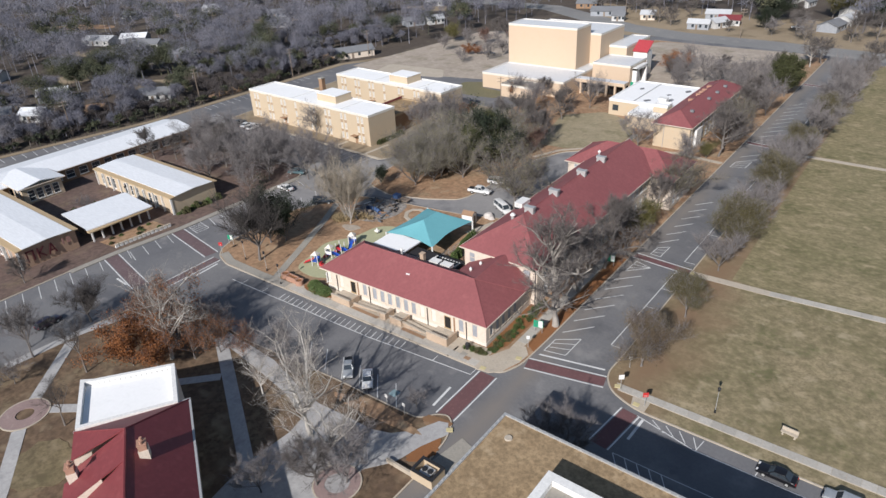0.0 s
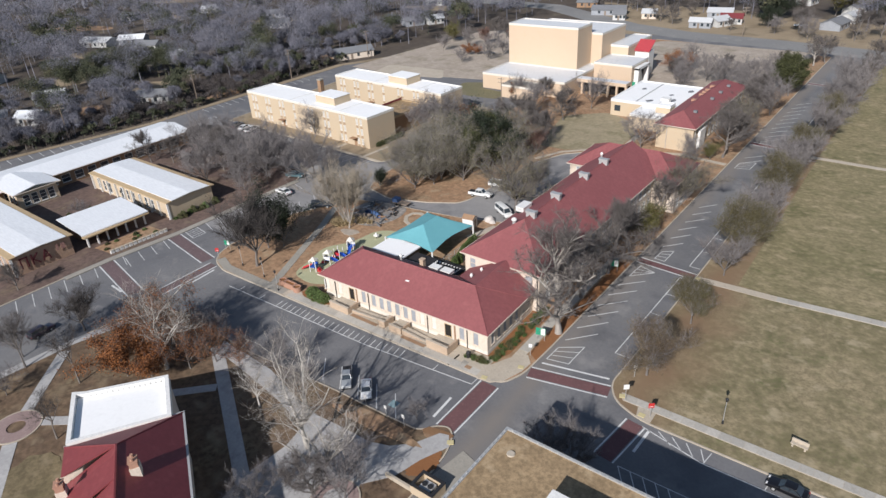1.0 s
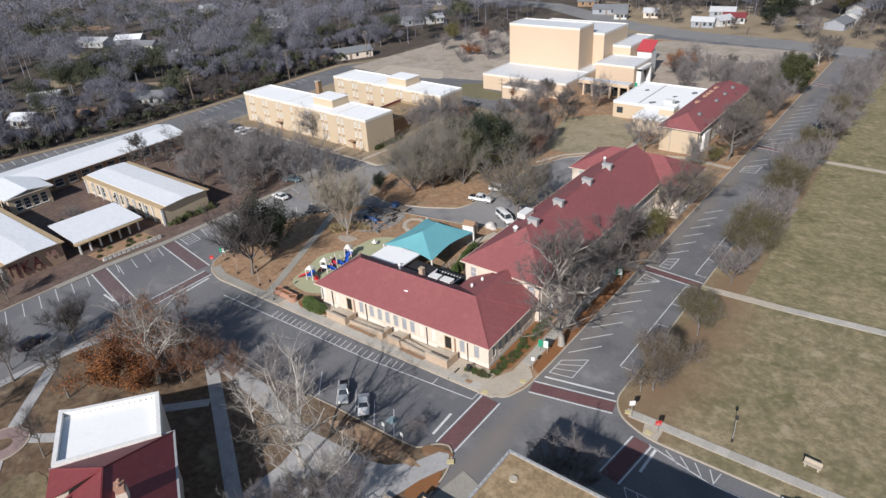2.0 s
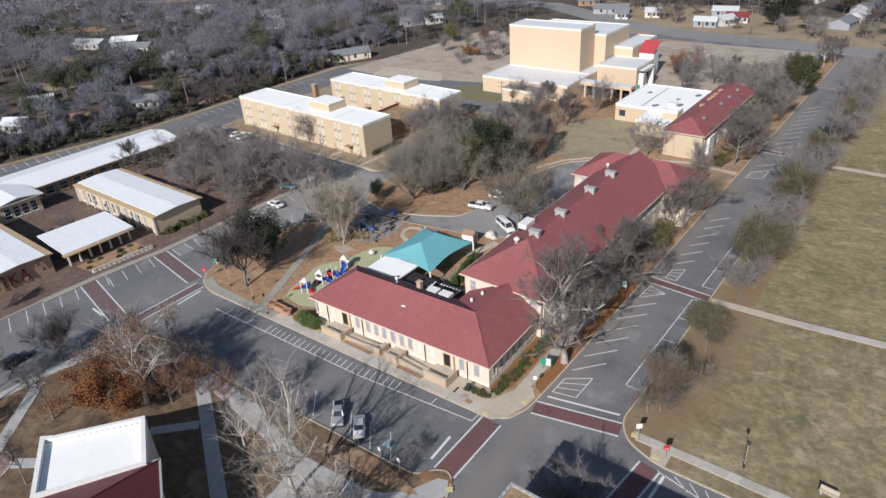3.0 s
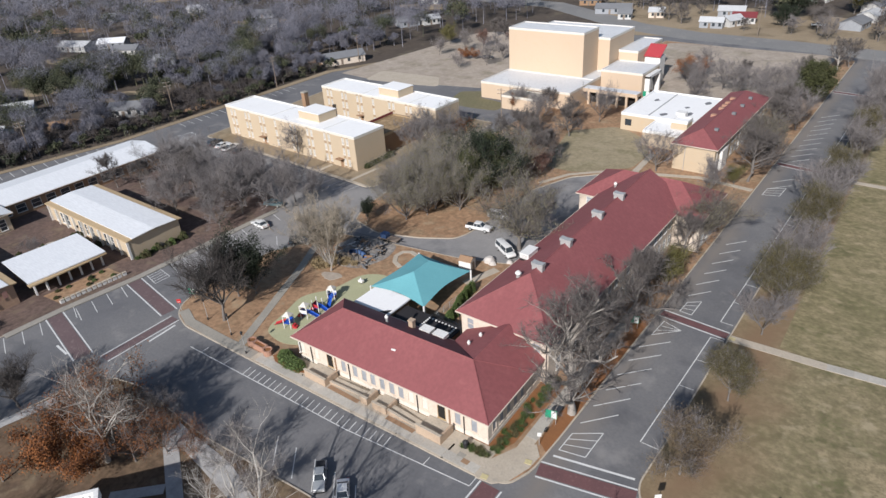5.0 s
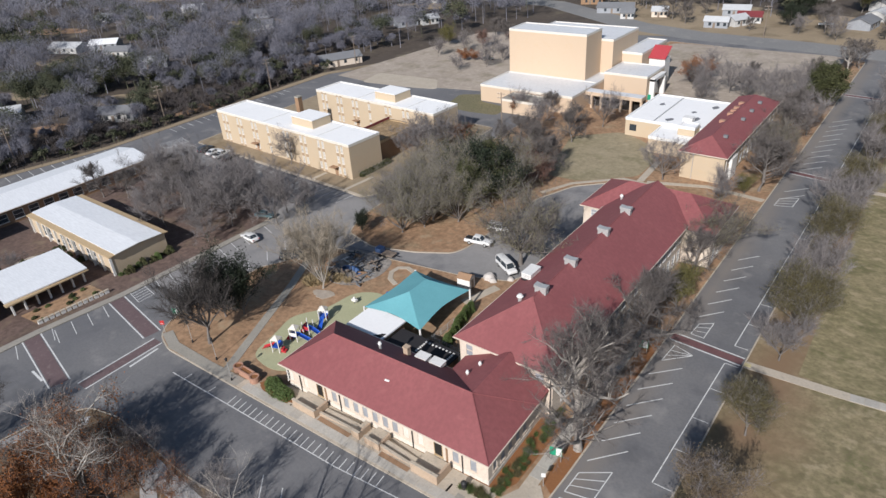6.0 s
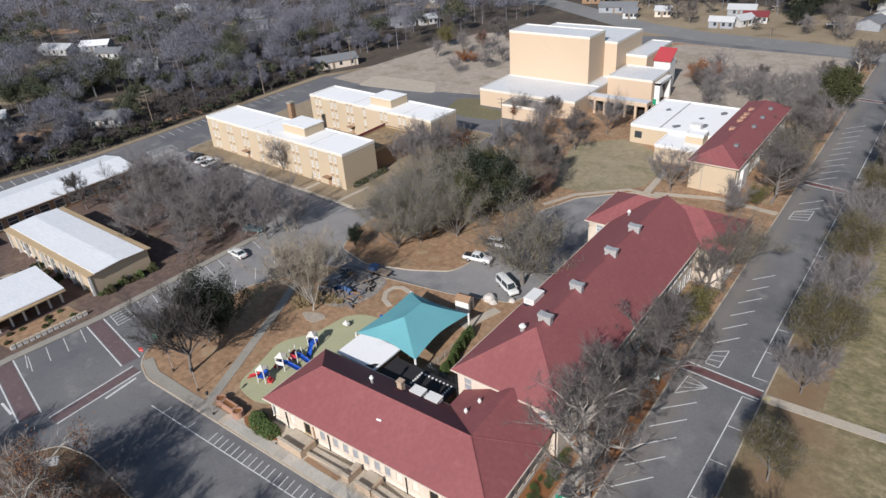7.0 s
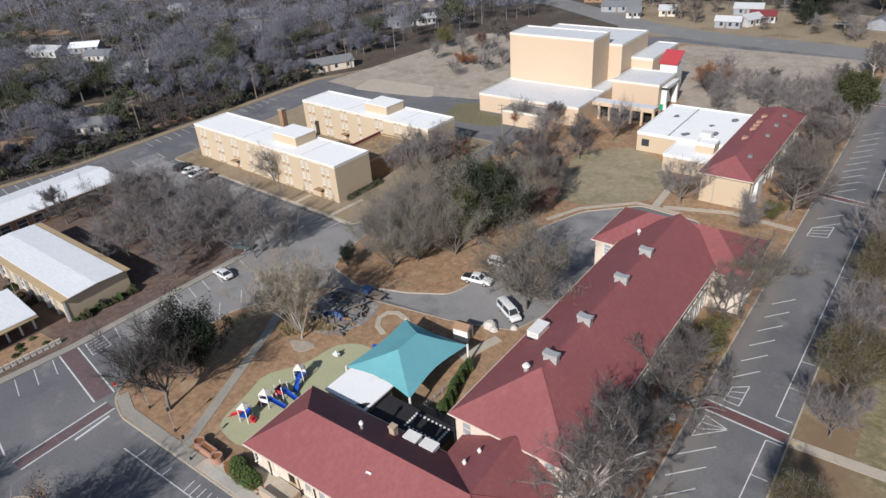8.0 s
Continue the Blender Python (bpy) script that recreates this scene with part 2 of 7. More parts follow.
M["spiky_leaf"] = mat("spiky_shrub_leaf", (0.11, 0.125, 0.055), (0.17, 0.125, 0.065), 0.8, 0.8, 4.0, 0.9, island=0.45)
M["blue_faded"] = mat("faded_blue_plastic", (0.07, 0.13, 0.27), (0.06, 0.1, 0.2), 0.6, 1.0, 4.0)
M["drab_leaf"] = mat("drab_brown_leaf", (0.165, 0.128, 0.078), (0.115, 0.075, 0.052), 0.9, 0.4, 3.0, 0.8, island=0.4)
M["green_leaf"] = mat("dark_green_leaf", (0.024, 0.033, 0.018), (0.018, 0.025, 0.014), 0.7, 0.4, 3.0, 0.8, island=0.4)
M["holly_leaf"] = mat("holly_leaf", (0.07, 0.075, 0.03), (0.05, 0.055, 0.022), 0.7, 0.4, 3.0, 0.8, island=0.4)
M["bush_leaf"] = mat("bush_leaf", (0.105, 0.15, 0.048), (0.075, 0.11, 0.036), 0.7, 0.8, 4.0, 0.8, island=0.4)
M["blue_plastic"] = mat("blue_plastic", (0.02, 0.09, 0.45), (0.02, 0.08, 0.38), 0.4, 1.0, 4.0)
M["red_plastic"] = mat("red_plastic", (0.5, 0.04, 0.05), (0.42, 0.035, 0.045), 0.4, 1.0, 4.0)
M["brick_orange"] = mat("orange_brick", (0.42, 0.24, 0.17), (0.36, 0.2, 0.14), 0.9, 0.8, 6.0)
M["green_sign"] = mat("green_sign", (0.02, 0.3, 0.17), (0.02, 0.25, 0.15), 0.5, 1.0, 4.0)
M["red_sign"] = mat("red_sign", (0.55, 0.04, 0.04), (0.45, 0.04, 0.04), 0.5, 1.0, 4.0)
M["glass"] = mat("dark_glass", (0.04, 0.05, 0.06), (0.03, 0.04, 0.05), 0.08)
M["glass"].node_tree.nodes["Principled BSDF"].inputs["Specular IOR Level"].default_value = 0.6
M["slate"] = mat("grey_shingle", (0.2, 0.205, 0.215), (0.15, 0.155, 0.165), 0.9, 0.3, 3.0)
M["timber"] = mat("weathered_timber", (0.24, 0.19, 0.15), (0.18, 0.14, 0.11), 0.9, 0.5, 4.0, stain=(0.3, 0.26, 0.22))


# ---- mesh helpers ----
class Mesh:
    """Collects boxes, prisms, tubes and faces into one mesh."""

    def __init__(self):
        self.v, self.f = [], []

    def add(self, verts, faces):
        o = len(self.v)
        self.v += [tuple(p) for p in verts]
        self.f += [tuple(i + o for i in q) for q in faces]
        return self

    def box(self, x0, y0, z0, x1, y1, z1):
        p = [(x, y, z) for z in (z0, z1) for y in (y0, y1) for x in (x0, x1)]
        return self.add(p, [(0, 2, 3, 1), (4, 5, 7, 6), (0, 1, 5, 4), (2, 6, 7, 3), (0, 4, 6, 2), (1, 3, 7, 5)])

    def prism(self, poly, z0, z1):
        n = len(poly)
        if sum(poly[i][0] * poly[(i + 1) % n][1] - poly[(i + 1) % n][0] * poly[i][1] for i in range(n)) < 0:
            poly = poly[::-1]
        p = [(x, y, z0) for x, y in poly] + [(x, y, z1) for x, y in poly]
        return self.add(p, [tuple(range(n - 1, -1, -1)), tuple(range(n, 2 * n))] + [(i, (i + 1) % n, (i + 1) % n + n, i + n) for i in range(n)])

    def ring(self, outer, inner, z0, z1):
        n = len(outer)
        p = [(x, y, z) for some, z in ((outer, z0), (outer, z1), (inner, z1), (inner, z0)) for x, y in some]
        return self.add(p, [(k * n + i, k * n + (i + 1) % n, k * n + n + (i + 1) % n, k * n + n + i) for k in range(3) for i in range(n)])

    def tube(self, a, b, r0, r1, n=6, cap=True):
        a, b = Vector(a), Vector(b)
        d = (b - a).normalized()
        s = d.orthogonal().normalized()
        t = d.cross(s)
        ring = lambda c, r: [c + r * (math.cos(2 * math.pi * i / n) * s + math.sin(2 * math.pi * i / n) * t) for i in range(n)]  # noqa: E731
        faces = [(i, (i + 1) % n, (i + 1) % n + n, i + n) for i in range(n)]
        if cap:
            faces += [tuple(range(n - 1, -1, -1)), tuple(range(n, 2 * n))]
        return self.add(ring(a, r0) + ring(b, r1), faces)

    def turned(self, m, start=0):
        self.v[start:] = [tuple(m @ Vector(p)) for p in self.v[start:]]
        return self

    def data(self, name, material, smooth=False):
        me = bpy.data.meshes.new(name)
        me.from_pydata(self.v, [], self.f)
        me.materials.append(material)
        if smooth:
            me.shade_smooth()
        return me


def part(name, mesh, material, parent=None, label="", smooth=False):
    """One mesh object under a thing or under a part."""
    ob = new(name, mesh.data(name, material, smooth) if isinstance(mesh, Mesh) else mesh)
    if parent:
        ob.parent = parent
    return tagged(ob, label)


def thing(name, label, category, group="", kind="", at=None):
    return_to = tagged(new(name), label, category, group, kind)
    if at:
        return_to.matrix_basis = at
    return return_to


def structure(name, mesh, material, label, category):
    return tagged(part(name, mesh, material), label, category, "", "structure")


def rounded(points, r=1.5, n=5):
    """A polygon with its corners rounded by r."""
    out, k = [], len(points)
    for i in range(k):
        a, b, c = (Vector(points[j % k]).to_2d() for j in (i - 1, i, i + 1))
        u, w = (a - b), (c - b)
        cut = min(r, u.length * 0.45, w.length * 0.45)
        p, q = b + u.normalized() * cut, b + w.normalized() * cut
        for s in range(n + 1):
            t = s / n
            out.append(tuple(p * (1 - t) ** 2 + b * 2 * t * (1 - t) + q * t * t))
    return out


def inset(poly, d):
    n = len(poly)
    area = sum(poly[i][0] * poly[(i + 1) % n][1] - poly[(i + 1) % n][0] * poly[i][1] for i in range(n))
    sgn = 1 if area > 0 else -1
    out = []
    for i in range(n):
        a, b, c = (Vector(poly[j % n]) for j in (i - 1, i, i + 1))
        u, w = (b - a).normalized(), (c - b).normalized()
        nu, nw = Vector((-u.y, u.x)) * sgn, Vector((-w.y, w.x)) * sgn
        m = (nu + nw) / max(0.3, 1 + nu.dot(nw))
        out.append(tuple(b + m * d))
    return out


def strip(points, width):
    """The outline of a band of that width along a line."""
    left, right = [], []
    for i, p in enumerate(points):
        a, b = Vector(points[max(i - 1, 0)]), Vector(points[min(i + 1, len(points) - 1)])
        d = (b - a).normalized()
        k = Vector((-d.y, d.x)) * width / 2
        left.append(tuple(Vector(p) + k))
        right.append(tuple(Vector(p) - k))
    return left + right[::-1]


# ---- ground and roads ----
sheet = Mesh()
sheet.add([(-4000, -3000, -0.06), (3500, -3000, -0.06), (3500, 4500, -0.06), (-4000, 4500, -0.06)], [(0, 1, 2, 3)])
structure("ground", sheet, M["ground"], "brown leaf-littered ground reaching to the horizon", "ground")
road = structure("road", Mesh().prism([(-214.5, -70), (75, -70), (75, 284), (-112, 292), (-140, 286), (-200.5, 190), (-200.6, 103), (-207.4, 70), (-214, 36)], -0.05, 0.0), M["asphalt"], "worn grey asphalt streets and parking lots", "road")
structure("parking_lot", Mesh().prism([(-123.0, 69), (-109.0, 69), (-100.5, 98), (-62, 102), (-62, 148), (-80, 150), (-112, 115.0), (-186, 117), (-186, 101), (-127, 101), (-123.0, 97)], -0.03, 0.004), M["lot_asphalt"], "pale worn asphalt of the parking lots", "lot")
structure("verge", Mesh().prism([(-135, 295), (-70, 268), (90, 251), (240, 232), (240, 296), (60, 336), (-40, 348), (-110, 368), (-170, 368)], -0.055, -0.02), M["verge_grass"], "dry tan grass along the highway", "lawn")
structure("highway", Mesh().prism(strip([(-420, 374), (-190, 345), (-130, 307), (-100, 297), (-60, 293), (-30, 288), (90, 272), (400, 227)], 15), -0.05, 0.004), M["old_asphalt"], "wide grey asphalt highway beyond the campus", "road")


def block(name, points, material, label, r=1.2):
    outline = rounded(points, r)
    inner = inset(outline, 0.2)
    ob = structure(name, Mesh().prism(inner, -0.04, 0.12), material, label, "lawn")
    tagged(part("kerb", Mesh().ring(outline, inner, -0.04, 0.145), M["concrete"]), "pale concrete kerb along the street", "kerb", "", "structure")
    return ob


block("lawn_east", [(-26.8, 274), (-27.2, 76), (-27.4, 69.5), (-25.5, 66.6), (-21.3, 64.9), (75, 64.9), (75, 262)], M["lawn"], "wide dry winter lawn with greener patches", 2.5)
M["lawn_north"] = mat("mown_lawn", (0.32, 0.262, 0.155), (0.195, 0.178, 0.088), 1.0, 0.07, 2.6, 1.0, c=(0.13, 0.13, 0.056), stain=(0.39, 0.315, 0.2), aniso=(0.75, 1.1, 1), grain=0.8, mid=0.6)
structure("lawn_north", Mesh().prism([(-20.5, 104.0), (-14.3, 104.2), (74.5, 112.2), (74.5, 167.6), (-21.5, 169.4)], 0.05, 0.128), M["lawn_north"], "greener mown lawn north of the path", "lawn")
structure("lawn_north", Mesh().prism([(-21.5, 172.0), (74.5, 169.8), (74.5, 261), (-21.5, 270)], 0.05, 0.128), M["lawn_north"], "greener mown lawn beyond the far path", "lawn")
block("lawn_main", [(-101, 58.7), (-62, 59.6), (-43.2, 60.2), (-39.5, 61.3), (-38.2, 64.7), (-38, 72), (-38, 278), (-106, 284), (-107.6, 121), (-106.4, 108), (-103.6, 101.9), (-95.6, 99.9), (-86.8, 102.6), (-80.4, 106), (-79.2, 109),
      (-78.6, 122), (-78.7, 134), (-74.8, 144), (-66, 152.0), (-54, 151), (-52, 142), (-63, 140.5), (-63, 112), (-66, 103.5), (-75, 100.5), (-94, 97.5), (-101, 96), (-108.5, 83), (-108.5, 66), (-107.2, 62.3), (-105, 60)],
      M["lawn_main"], "brown winter lawn strewn with pine straw")
block("lawn_flats", [(-181, 118.7), (-143, 117.0), (-120, 116.0), (-113.2, 115.4), (-111.3, 118), (-112, 168), (-184, 170)], M["verge_grass"], "brown lawn round the brick blocks of flats")
block("lawn_west", [(-124.6, -65), (-124.8, 48), (-123, 64), (-122.8, 97), (-127, 101), (-187, 101), (-192, 96), (-193, -65)], M["lawn_maroon"], "leaf-strewn lawn round the white-roofed halls")
block("lawn_south", [(-103.2, -65), (-103.5, 28), (-102, 40), (-98.5, 45), (-93, 46.3), (-77, 45.6), (-58, 47), (-48.5, 47.3), (-43.6, 47.6), (-42.2, 49.6), (-40.6, 50.3), (-39.3, 49.3), (-38.2, 46.5), (-37.6, 40), (-37.5, -65)],
      M["lawn_dark"], "leaf-strewn lawn with paths and old trees")
block("lawn_hall", [(-29.5, -65), (-29.5, 52.6), (-27, 54.2), (75, 54.2), (75, -65)], M["lawn_dark"], "narrow planted strip round the flat-roofed hall")
structure("field", Mesh().prism([(-196, 190), (-176, 188), (-136, 196), (-138, 250), (-160, 288), (-188, 270)], -0.05, 0.05), M["gravel"], "pale dry gravel and grass lot", "lot")
structure("field_3", Mesh().prism(rounded([(-84, 146.5), (-74.5, 147.2), (-68, 153.4), (-65, 155.5), (-65, 166), (-69.5, 175), (-79.5, 181), (-90, 172)], 3), 0.1, 0.124), M["field_grass"], "dry tan and green grass before the flat wing", "lawn")
structure("lot_paved", Mesh().prism(rounded([(-181.0, 187.2), (-183.6, 199.4), (-157.4, 201.0), (-150.4, 191.4), (-160.0, 189.4)], 2), -0.05, 0.056), M["concrete"], "pale paved lot beside the gravel", "lot")
structure("field_4", Mesh().prism(rounded([(-136.5, 177.5), (-139.8, 190.0), (-132.6, 193.4), (-130.0, 187.0), (-118.2, 185.0), (-117.6, 177.6), (-127.0, 176.6)], 2), -0.02, 0.03), M["lawn_green"], "short green grass beside the theatre", "lawn")
structure("field_2", Mesh().prism(rounded([(-104, 228), (-70, 212), (-45, 214), (-44, 282), (-104, 282)], 6), 0.1, 0.135), M["gravel"], "pale dry lot beside the highway", "lot")


LAID = []


def pavement(outline, material="concrete", top=0.16, label="pale concrete walk"):
    LAID.append(1)
    top += 0.0012 * len(LAID)
    return structure("pavement", Mesh().prism(outline, 0.05, top), M[material], label, "pavement")


def object_tone(m, amount):
    """Varies the brightness of each piece that wears the material."""
    n, ln = m.node_tree.nodes, m.node_tree.links
    bsdf = n["Principled BSDF"]
    info, span, k = n.new("ShaderNodeObjectInfo"), n.new("ShaderNodeMapRange"), n.new("ShaderNodeVectorMath")
    ln.new(info.outputs["Random"], span.inputs["Value"])
    span.inputs["To Min"].default_value, span.inputs["To Max"].default_value = 1 - amount, 1 + amount
    k.operation = "SCALE"
    ln.new(bsdf.inputs["Base Color"].links[0].from_socket, k.inputs[0])
    ln.new(span.outputs[0], k.inputs["Scale"])
    ln.new(k.outputs[0], bsdf.inputs["Base Color"])
    return m


M["slab"] = object_tone(mat("walk_slab", (0.47, 0.44, 0.39), (0.4, 0.375, 0.33), 0.9, 0.3, 4.0, 0.8, stain=(0.33, 0.31, 0.265)), 0.1)
SLABS = []


def slabs(base, a, b, w, size):
    """Lays single slabs along a walk from a to b; they are put down at the end of the file."""
    SLABS.append((base, a, b, w, size))


walk_lawn = pavement([(-24.6, 67.2), (75, 67.5), (75, 68.9), (-25.3, 68.6)])
slabs(walk_lawn, (-24.4, 67.92), (36, 68.16), 1.3, 1.5)
walk_path = pavement([(-26.9, 101.6), (-14.3, 102.1), (75, 110.0), (75, 111.6), (-14.3, 103.7), (-26.9, 103.2)])
slabs(walk_path, (-14.2, 102.92), (36, 107.36), 1.4, 1.6)
pavement([(-26.6, 169.8), (75, 168), (75, 169.4), (-26.6, 171.4)])
pavement([(-21.9, 65.2), (-20.0, 65.1), (-20.0, 67.2), (-22.4, 67.2)])
terrace = pavement([(-84.5, 59.35), (-62, 59.75), (-43.3, 60.3), (-43.3, 65.0), (-77.5, 63.9), (-84.5, 61.0)], label="concrete terrace walk before the long facade")
slabs(terrace, (-83.5, 60.15), (-43.6, 61.1), 1.35, 1.6)
pavement([(-43.3, 60.05), (-41.2, 60.35), (-39.75, 61.75), (-38.75, 64.8), (-38.6, 67.0), (-39.9, 68.5), (-41.8, 66.5), (-43.3, 63.4)])
walk_hall = pavement(strip([(-40.9, 66.5), (-41.2, 80), (-41.4, 103)], 1.6))
slabs(walk_hall, (-40.97, 69.0), (-41.2, 79.9), 1.5, 1.6)
slabs(walk_hall, (-41.2, 80.1), (-41.4, 102.8), 1.5, 1.6)
pavement(strip([(-41, 103), (-38.2, 103.2)], 1.6))
pavement(strip([(-105.0, 61.3), (-101, 59.9), (-92, 59.9), (-84.5, 60.2)], 1.7), "concrete_grey")
pavement(strip([(-88.6, 60.8), (-98.6, 82.5), (-102.6, 90)], 1.45), "concrete_grey", label="long grey concrete path across the lawn")
pavement(strip([(-124.4, 40), (-124.2, 49), (-122.6, 63), (-122.2, 96)], 1.5), "concrete_grey")
pavement(strip([(-38.4, 156.2), (-50, 157.5), (-62, 153.6)], 1.4))
pavement(strip([(-79.4, 137.5), (-76.0, 145.0), (-67.2, 152.9), (-58, 152.4)], 1.0))
pavement(strip([(-63.5, 153.4), (-64.2, 166)], 1.5))
pavement(strip([(-119.3, 116.4), (-118.6, 125.6)], 1.0))
pavement(strip([(-130.9, 117.0), (-130.7, 121.6)], 1.0))
pavement(strip([(-160, 118.1), (-143, 117.4), (-120, 116.4), (-113, 116.0)], 0.7))
pavement(strip([(-81.3, 43.5), (-71.5, 38), (-56, 29.2), (-30, 14.5)], 1.9), "plaza")
pavement([(-81.5, 45.2), (-78.3, 44.9), (-75.2, 44.9), (-69.4, 44.6), (-61.5, 42.6), (-56.8, 41.9), (-51.4, 42.3), (-47.5, 42.4), (-44.9, 43.3), (-42.6, 45.4), (-41.0, 48.6), (-39.8, 49.0), (-38.6, 47.4),
          (-40.2, 43.7), (-41.2, 40.0), (-43.7, 36.8), (-42.0, 33.0), (-43.0, 27), (-54.5, 20), (-56.2, 29.2), (-55.8, 35.9), (-56.6, 39.2), (-63.0, 40.8), (-72.3, 42.1), (-80.5, 43.0)], "plaza", label="broad pale concrete plaza and curving walk")
pavement(strip([(-103.2, 20), (-102.4, 31), (-100.6, 38), (-96, 43.5)], 1.6), "plaza")
pavement(strip([(-101, 29), (-91.3, 19.1)], 1.7), "plaza")
pavement(strip([(-87.3, 19.6), (-80, 25)], 1.6), "plaza")
pavement(strip([(-77.5, 33), (-73, 37.6)], 1.5), "plaza")
pavement(strip([(-86.5, 15), (-77, 9), (-60, -3)], 1.8), "plaza")


def disc(cx, cy, r, n=28):
    return [(cx + r * math.cos(2 * math.pi * i / n), cy + r * math.sin(2 * math.pi * i / n)) for i in range(n)]


for cx, cy, r0, r1 in ((-89.2, 16.9, 3.1, 1.2), (-44.6, 33.6, 2.8, 1.5)):
    structure("pavement", Mesh().ring(disc(cx, cy, r0), disc(cx, cy, r1), 0.05, 0.23), M["pale_paver"], "round faded pink brick paving ring", "pavement")
    structure("pavement", Mesh().ring(disc(cx, cy, r0 + 0.18), disc(cx, cy, r0 + 0.002), 0.05, 0.245), M["concrete"], "pale concrete edging of the brick ring", "pavement")
pavement([(-38.0, 40.5), (-29.8, 40.5), (-29.8, 46), (-36.8, 48.0)], "concrete_grey", 0.03, "grey concrete driveway apron")


# mulch and pine straw beds, with ragged outlines
def bed(cx, cy, rx, ry, seed, material="mulch", turn=0.0, name="mulch_bed", label="orange pine straw bed"):
    rnd = random.Random(seed)
    pts = []
    for i in range(36):
        a = 2 * math.pi * i / 36
        k = 1 + 0.12 * math.sin(3 * a + seed) + rnd.uniform(-0.08, 0.08)
        x, y = rx * k * math.cos(a), ry * k * math.sin(a)
        pts.append((cx + x * math.cos(turn) - y * math.sin(turn), cy + x * math.sin(turn) + y * math.cos(turn)))
    LAID.append(1)
    return structure(name, Mesh().prism(pts, 0.05, 0.135 + 0.0016 * len(LAID)), M[material], label, "bed")


structure("mulch_bed", Mesh().prism([(-48.0, 62.8), (-44.0, 62.9), (-42.3, 67.2), (-42.2, 80), (-45.2, 80), (-44.9, 66.0), (-48.0, 64.6)], 0.05, 0.14), M["mulch"], "orange pine straw bed beside the wall", "bed")
structure("mulch_bed", Mesh().prism([(-40.0, 69.2), (-38.25, 68), (-38.25, 101), (-40.2, 101)], 0.05, 0.14), M["mulch"], "orange pine straw verge", "bed")
bed(-52.6, 36.8, 2.1, 1.6, 4, "lawn_dark", 0, "mulch_bed", "round dark mulch bed under the sycamore")
bed(-78.2, 61.7, 3.6, 1.1, 6)
bed(-41.2, 48.3, 2.0, 1.0, 7, "straw_soft", turn=0.3)
bed(-39.3, 43.6, 1.2, 2.6, 8, turn=-0.2)
bed(-49.2, 45.3, 7.0, 1.3, 9, "lawn_main", 0.04, "lawn_patch", "strip of orange-brown grass beside the stalls")
bed(-91.2, 83.0, 2.1, 1.2, 12, "gravel", 0.2, "stone_patch", "pale stony ground under the bare tree")
bed(-77.4, 14.0, 4.6, 4.0, 14, "dull_grass", 0.3, "lawn_patch", "olive-tan grass beside the house")

# ---- road paint ----
def back_edge(y):
    """The far side of the back parking."""
    return -214 + (y - 36) * 0.194 if y < 70 else (-207.4 + (y - 70) * 0.206 if y < 103 else -200.6)


def stripe(a, b, w=0.13, material="paint"):
    part("stripe", Mesh().prism(strip([a, b], w), 0.001, 0.008), M[material], road)


def band(points, worn):
    structure("crossing", Mesh().prism(points, -0.02, 0.012), M["worn_brick" if worn else "red_brick"], "faded red brick crossing" if worn else "dark red brick crossing", "crossing")


def crossing(a, b, w):
    """A red brick band from a to b with a white line on either side."""
    band(strip([a, b], w), a[0] < -60)
    d = (Vector(b) - Vector(a)).normalized()
    k = Vector((-d.y, d.x)) * (w / 2 + 0.25)
    for s in (-1, 1):
        stripe(tuple(Vector(a) + s * k), tuple(Vector(b) + s * k), 0.2)


crossing((-41.1, 60.1), (-41.0, 49.8), 2.4)
crossing((-37.9, 65.4), (-26.8, 67.9), 1.9)
crossing((-21.5, 64.3), (-22.4, 56.7), 2.1)
crossing((-37.6, 103.6), (-27.4, 102.9), 1.4)
crossing((-37.6, 174.2), (-27.2, 172.9), 1.4)
crossing((-37.6, 238), (-27.2, 237), 1.4)
crossing((-123.8, 47.8), (-107.6, 44.9), 2.4)
crossing((-122.6, 61.9), (-106.9, 59.6), 2.3)
crossing((-104.5, 59.2), (-104.2, 46.5), 1.7)
stripe((-43.9, 54.9), (-43.6, 50.6), 0.35)
stripe((-37.4, 68.2), (-27.9, 70.3), 0.3)
stripe((-19.6, 64.1), (-19.8, 59.6), 0.35)
stripe((-114.3, 43.9), (-110.6, 43.7), 0.35)
stripe((-102.6, 58.0), (-102.2, 53.0), 0.35)
# parking lane with cross bars before the long facade
lane = lambda x: 56.0 + 1.0 * (x + 95.2) / 33.2 if x < -62 else 57.0 + 1.7 * (x + 62) / 18.8  # noqa: E731
stripe((-95.2, 56.0), (-62, 57.0))
stripe((-62, 57.0), (-43.2, 58.7))
for i in range(25):
    x = -82.6 + i * 1.12
    stripe((x, lane(x)), (x - 0.25, lane(x) + 1.75), 0.12)
for x in (-92.5, -87.0, -49.7, -43.2):
    stripe((x, lane(x)), (x, lane(x) + 1.4), 0.1)
# stalls on the south side of the street
for x in (-65.0, -61.5, -58.0, -54.5, -51.0, -47.5):
    stripe((x, 47.5), (x - 3.3, 51.2), 0.11)
part("stripe", Mesh().box(-50.2, 48.9, 0.001, -49.0, 50.1, 0.008), M["blue_paint"], road, "pale blue accessible-stall mark")
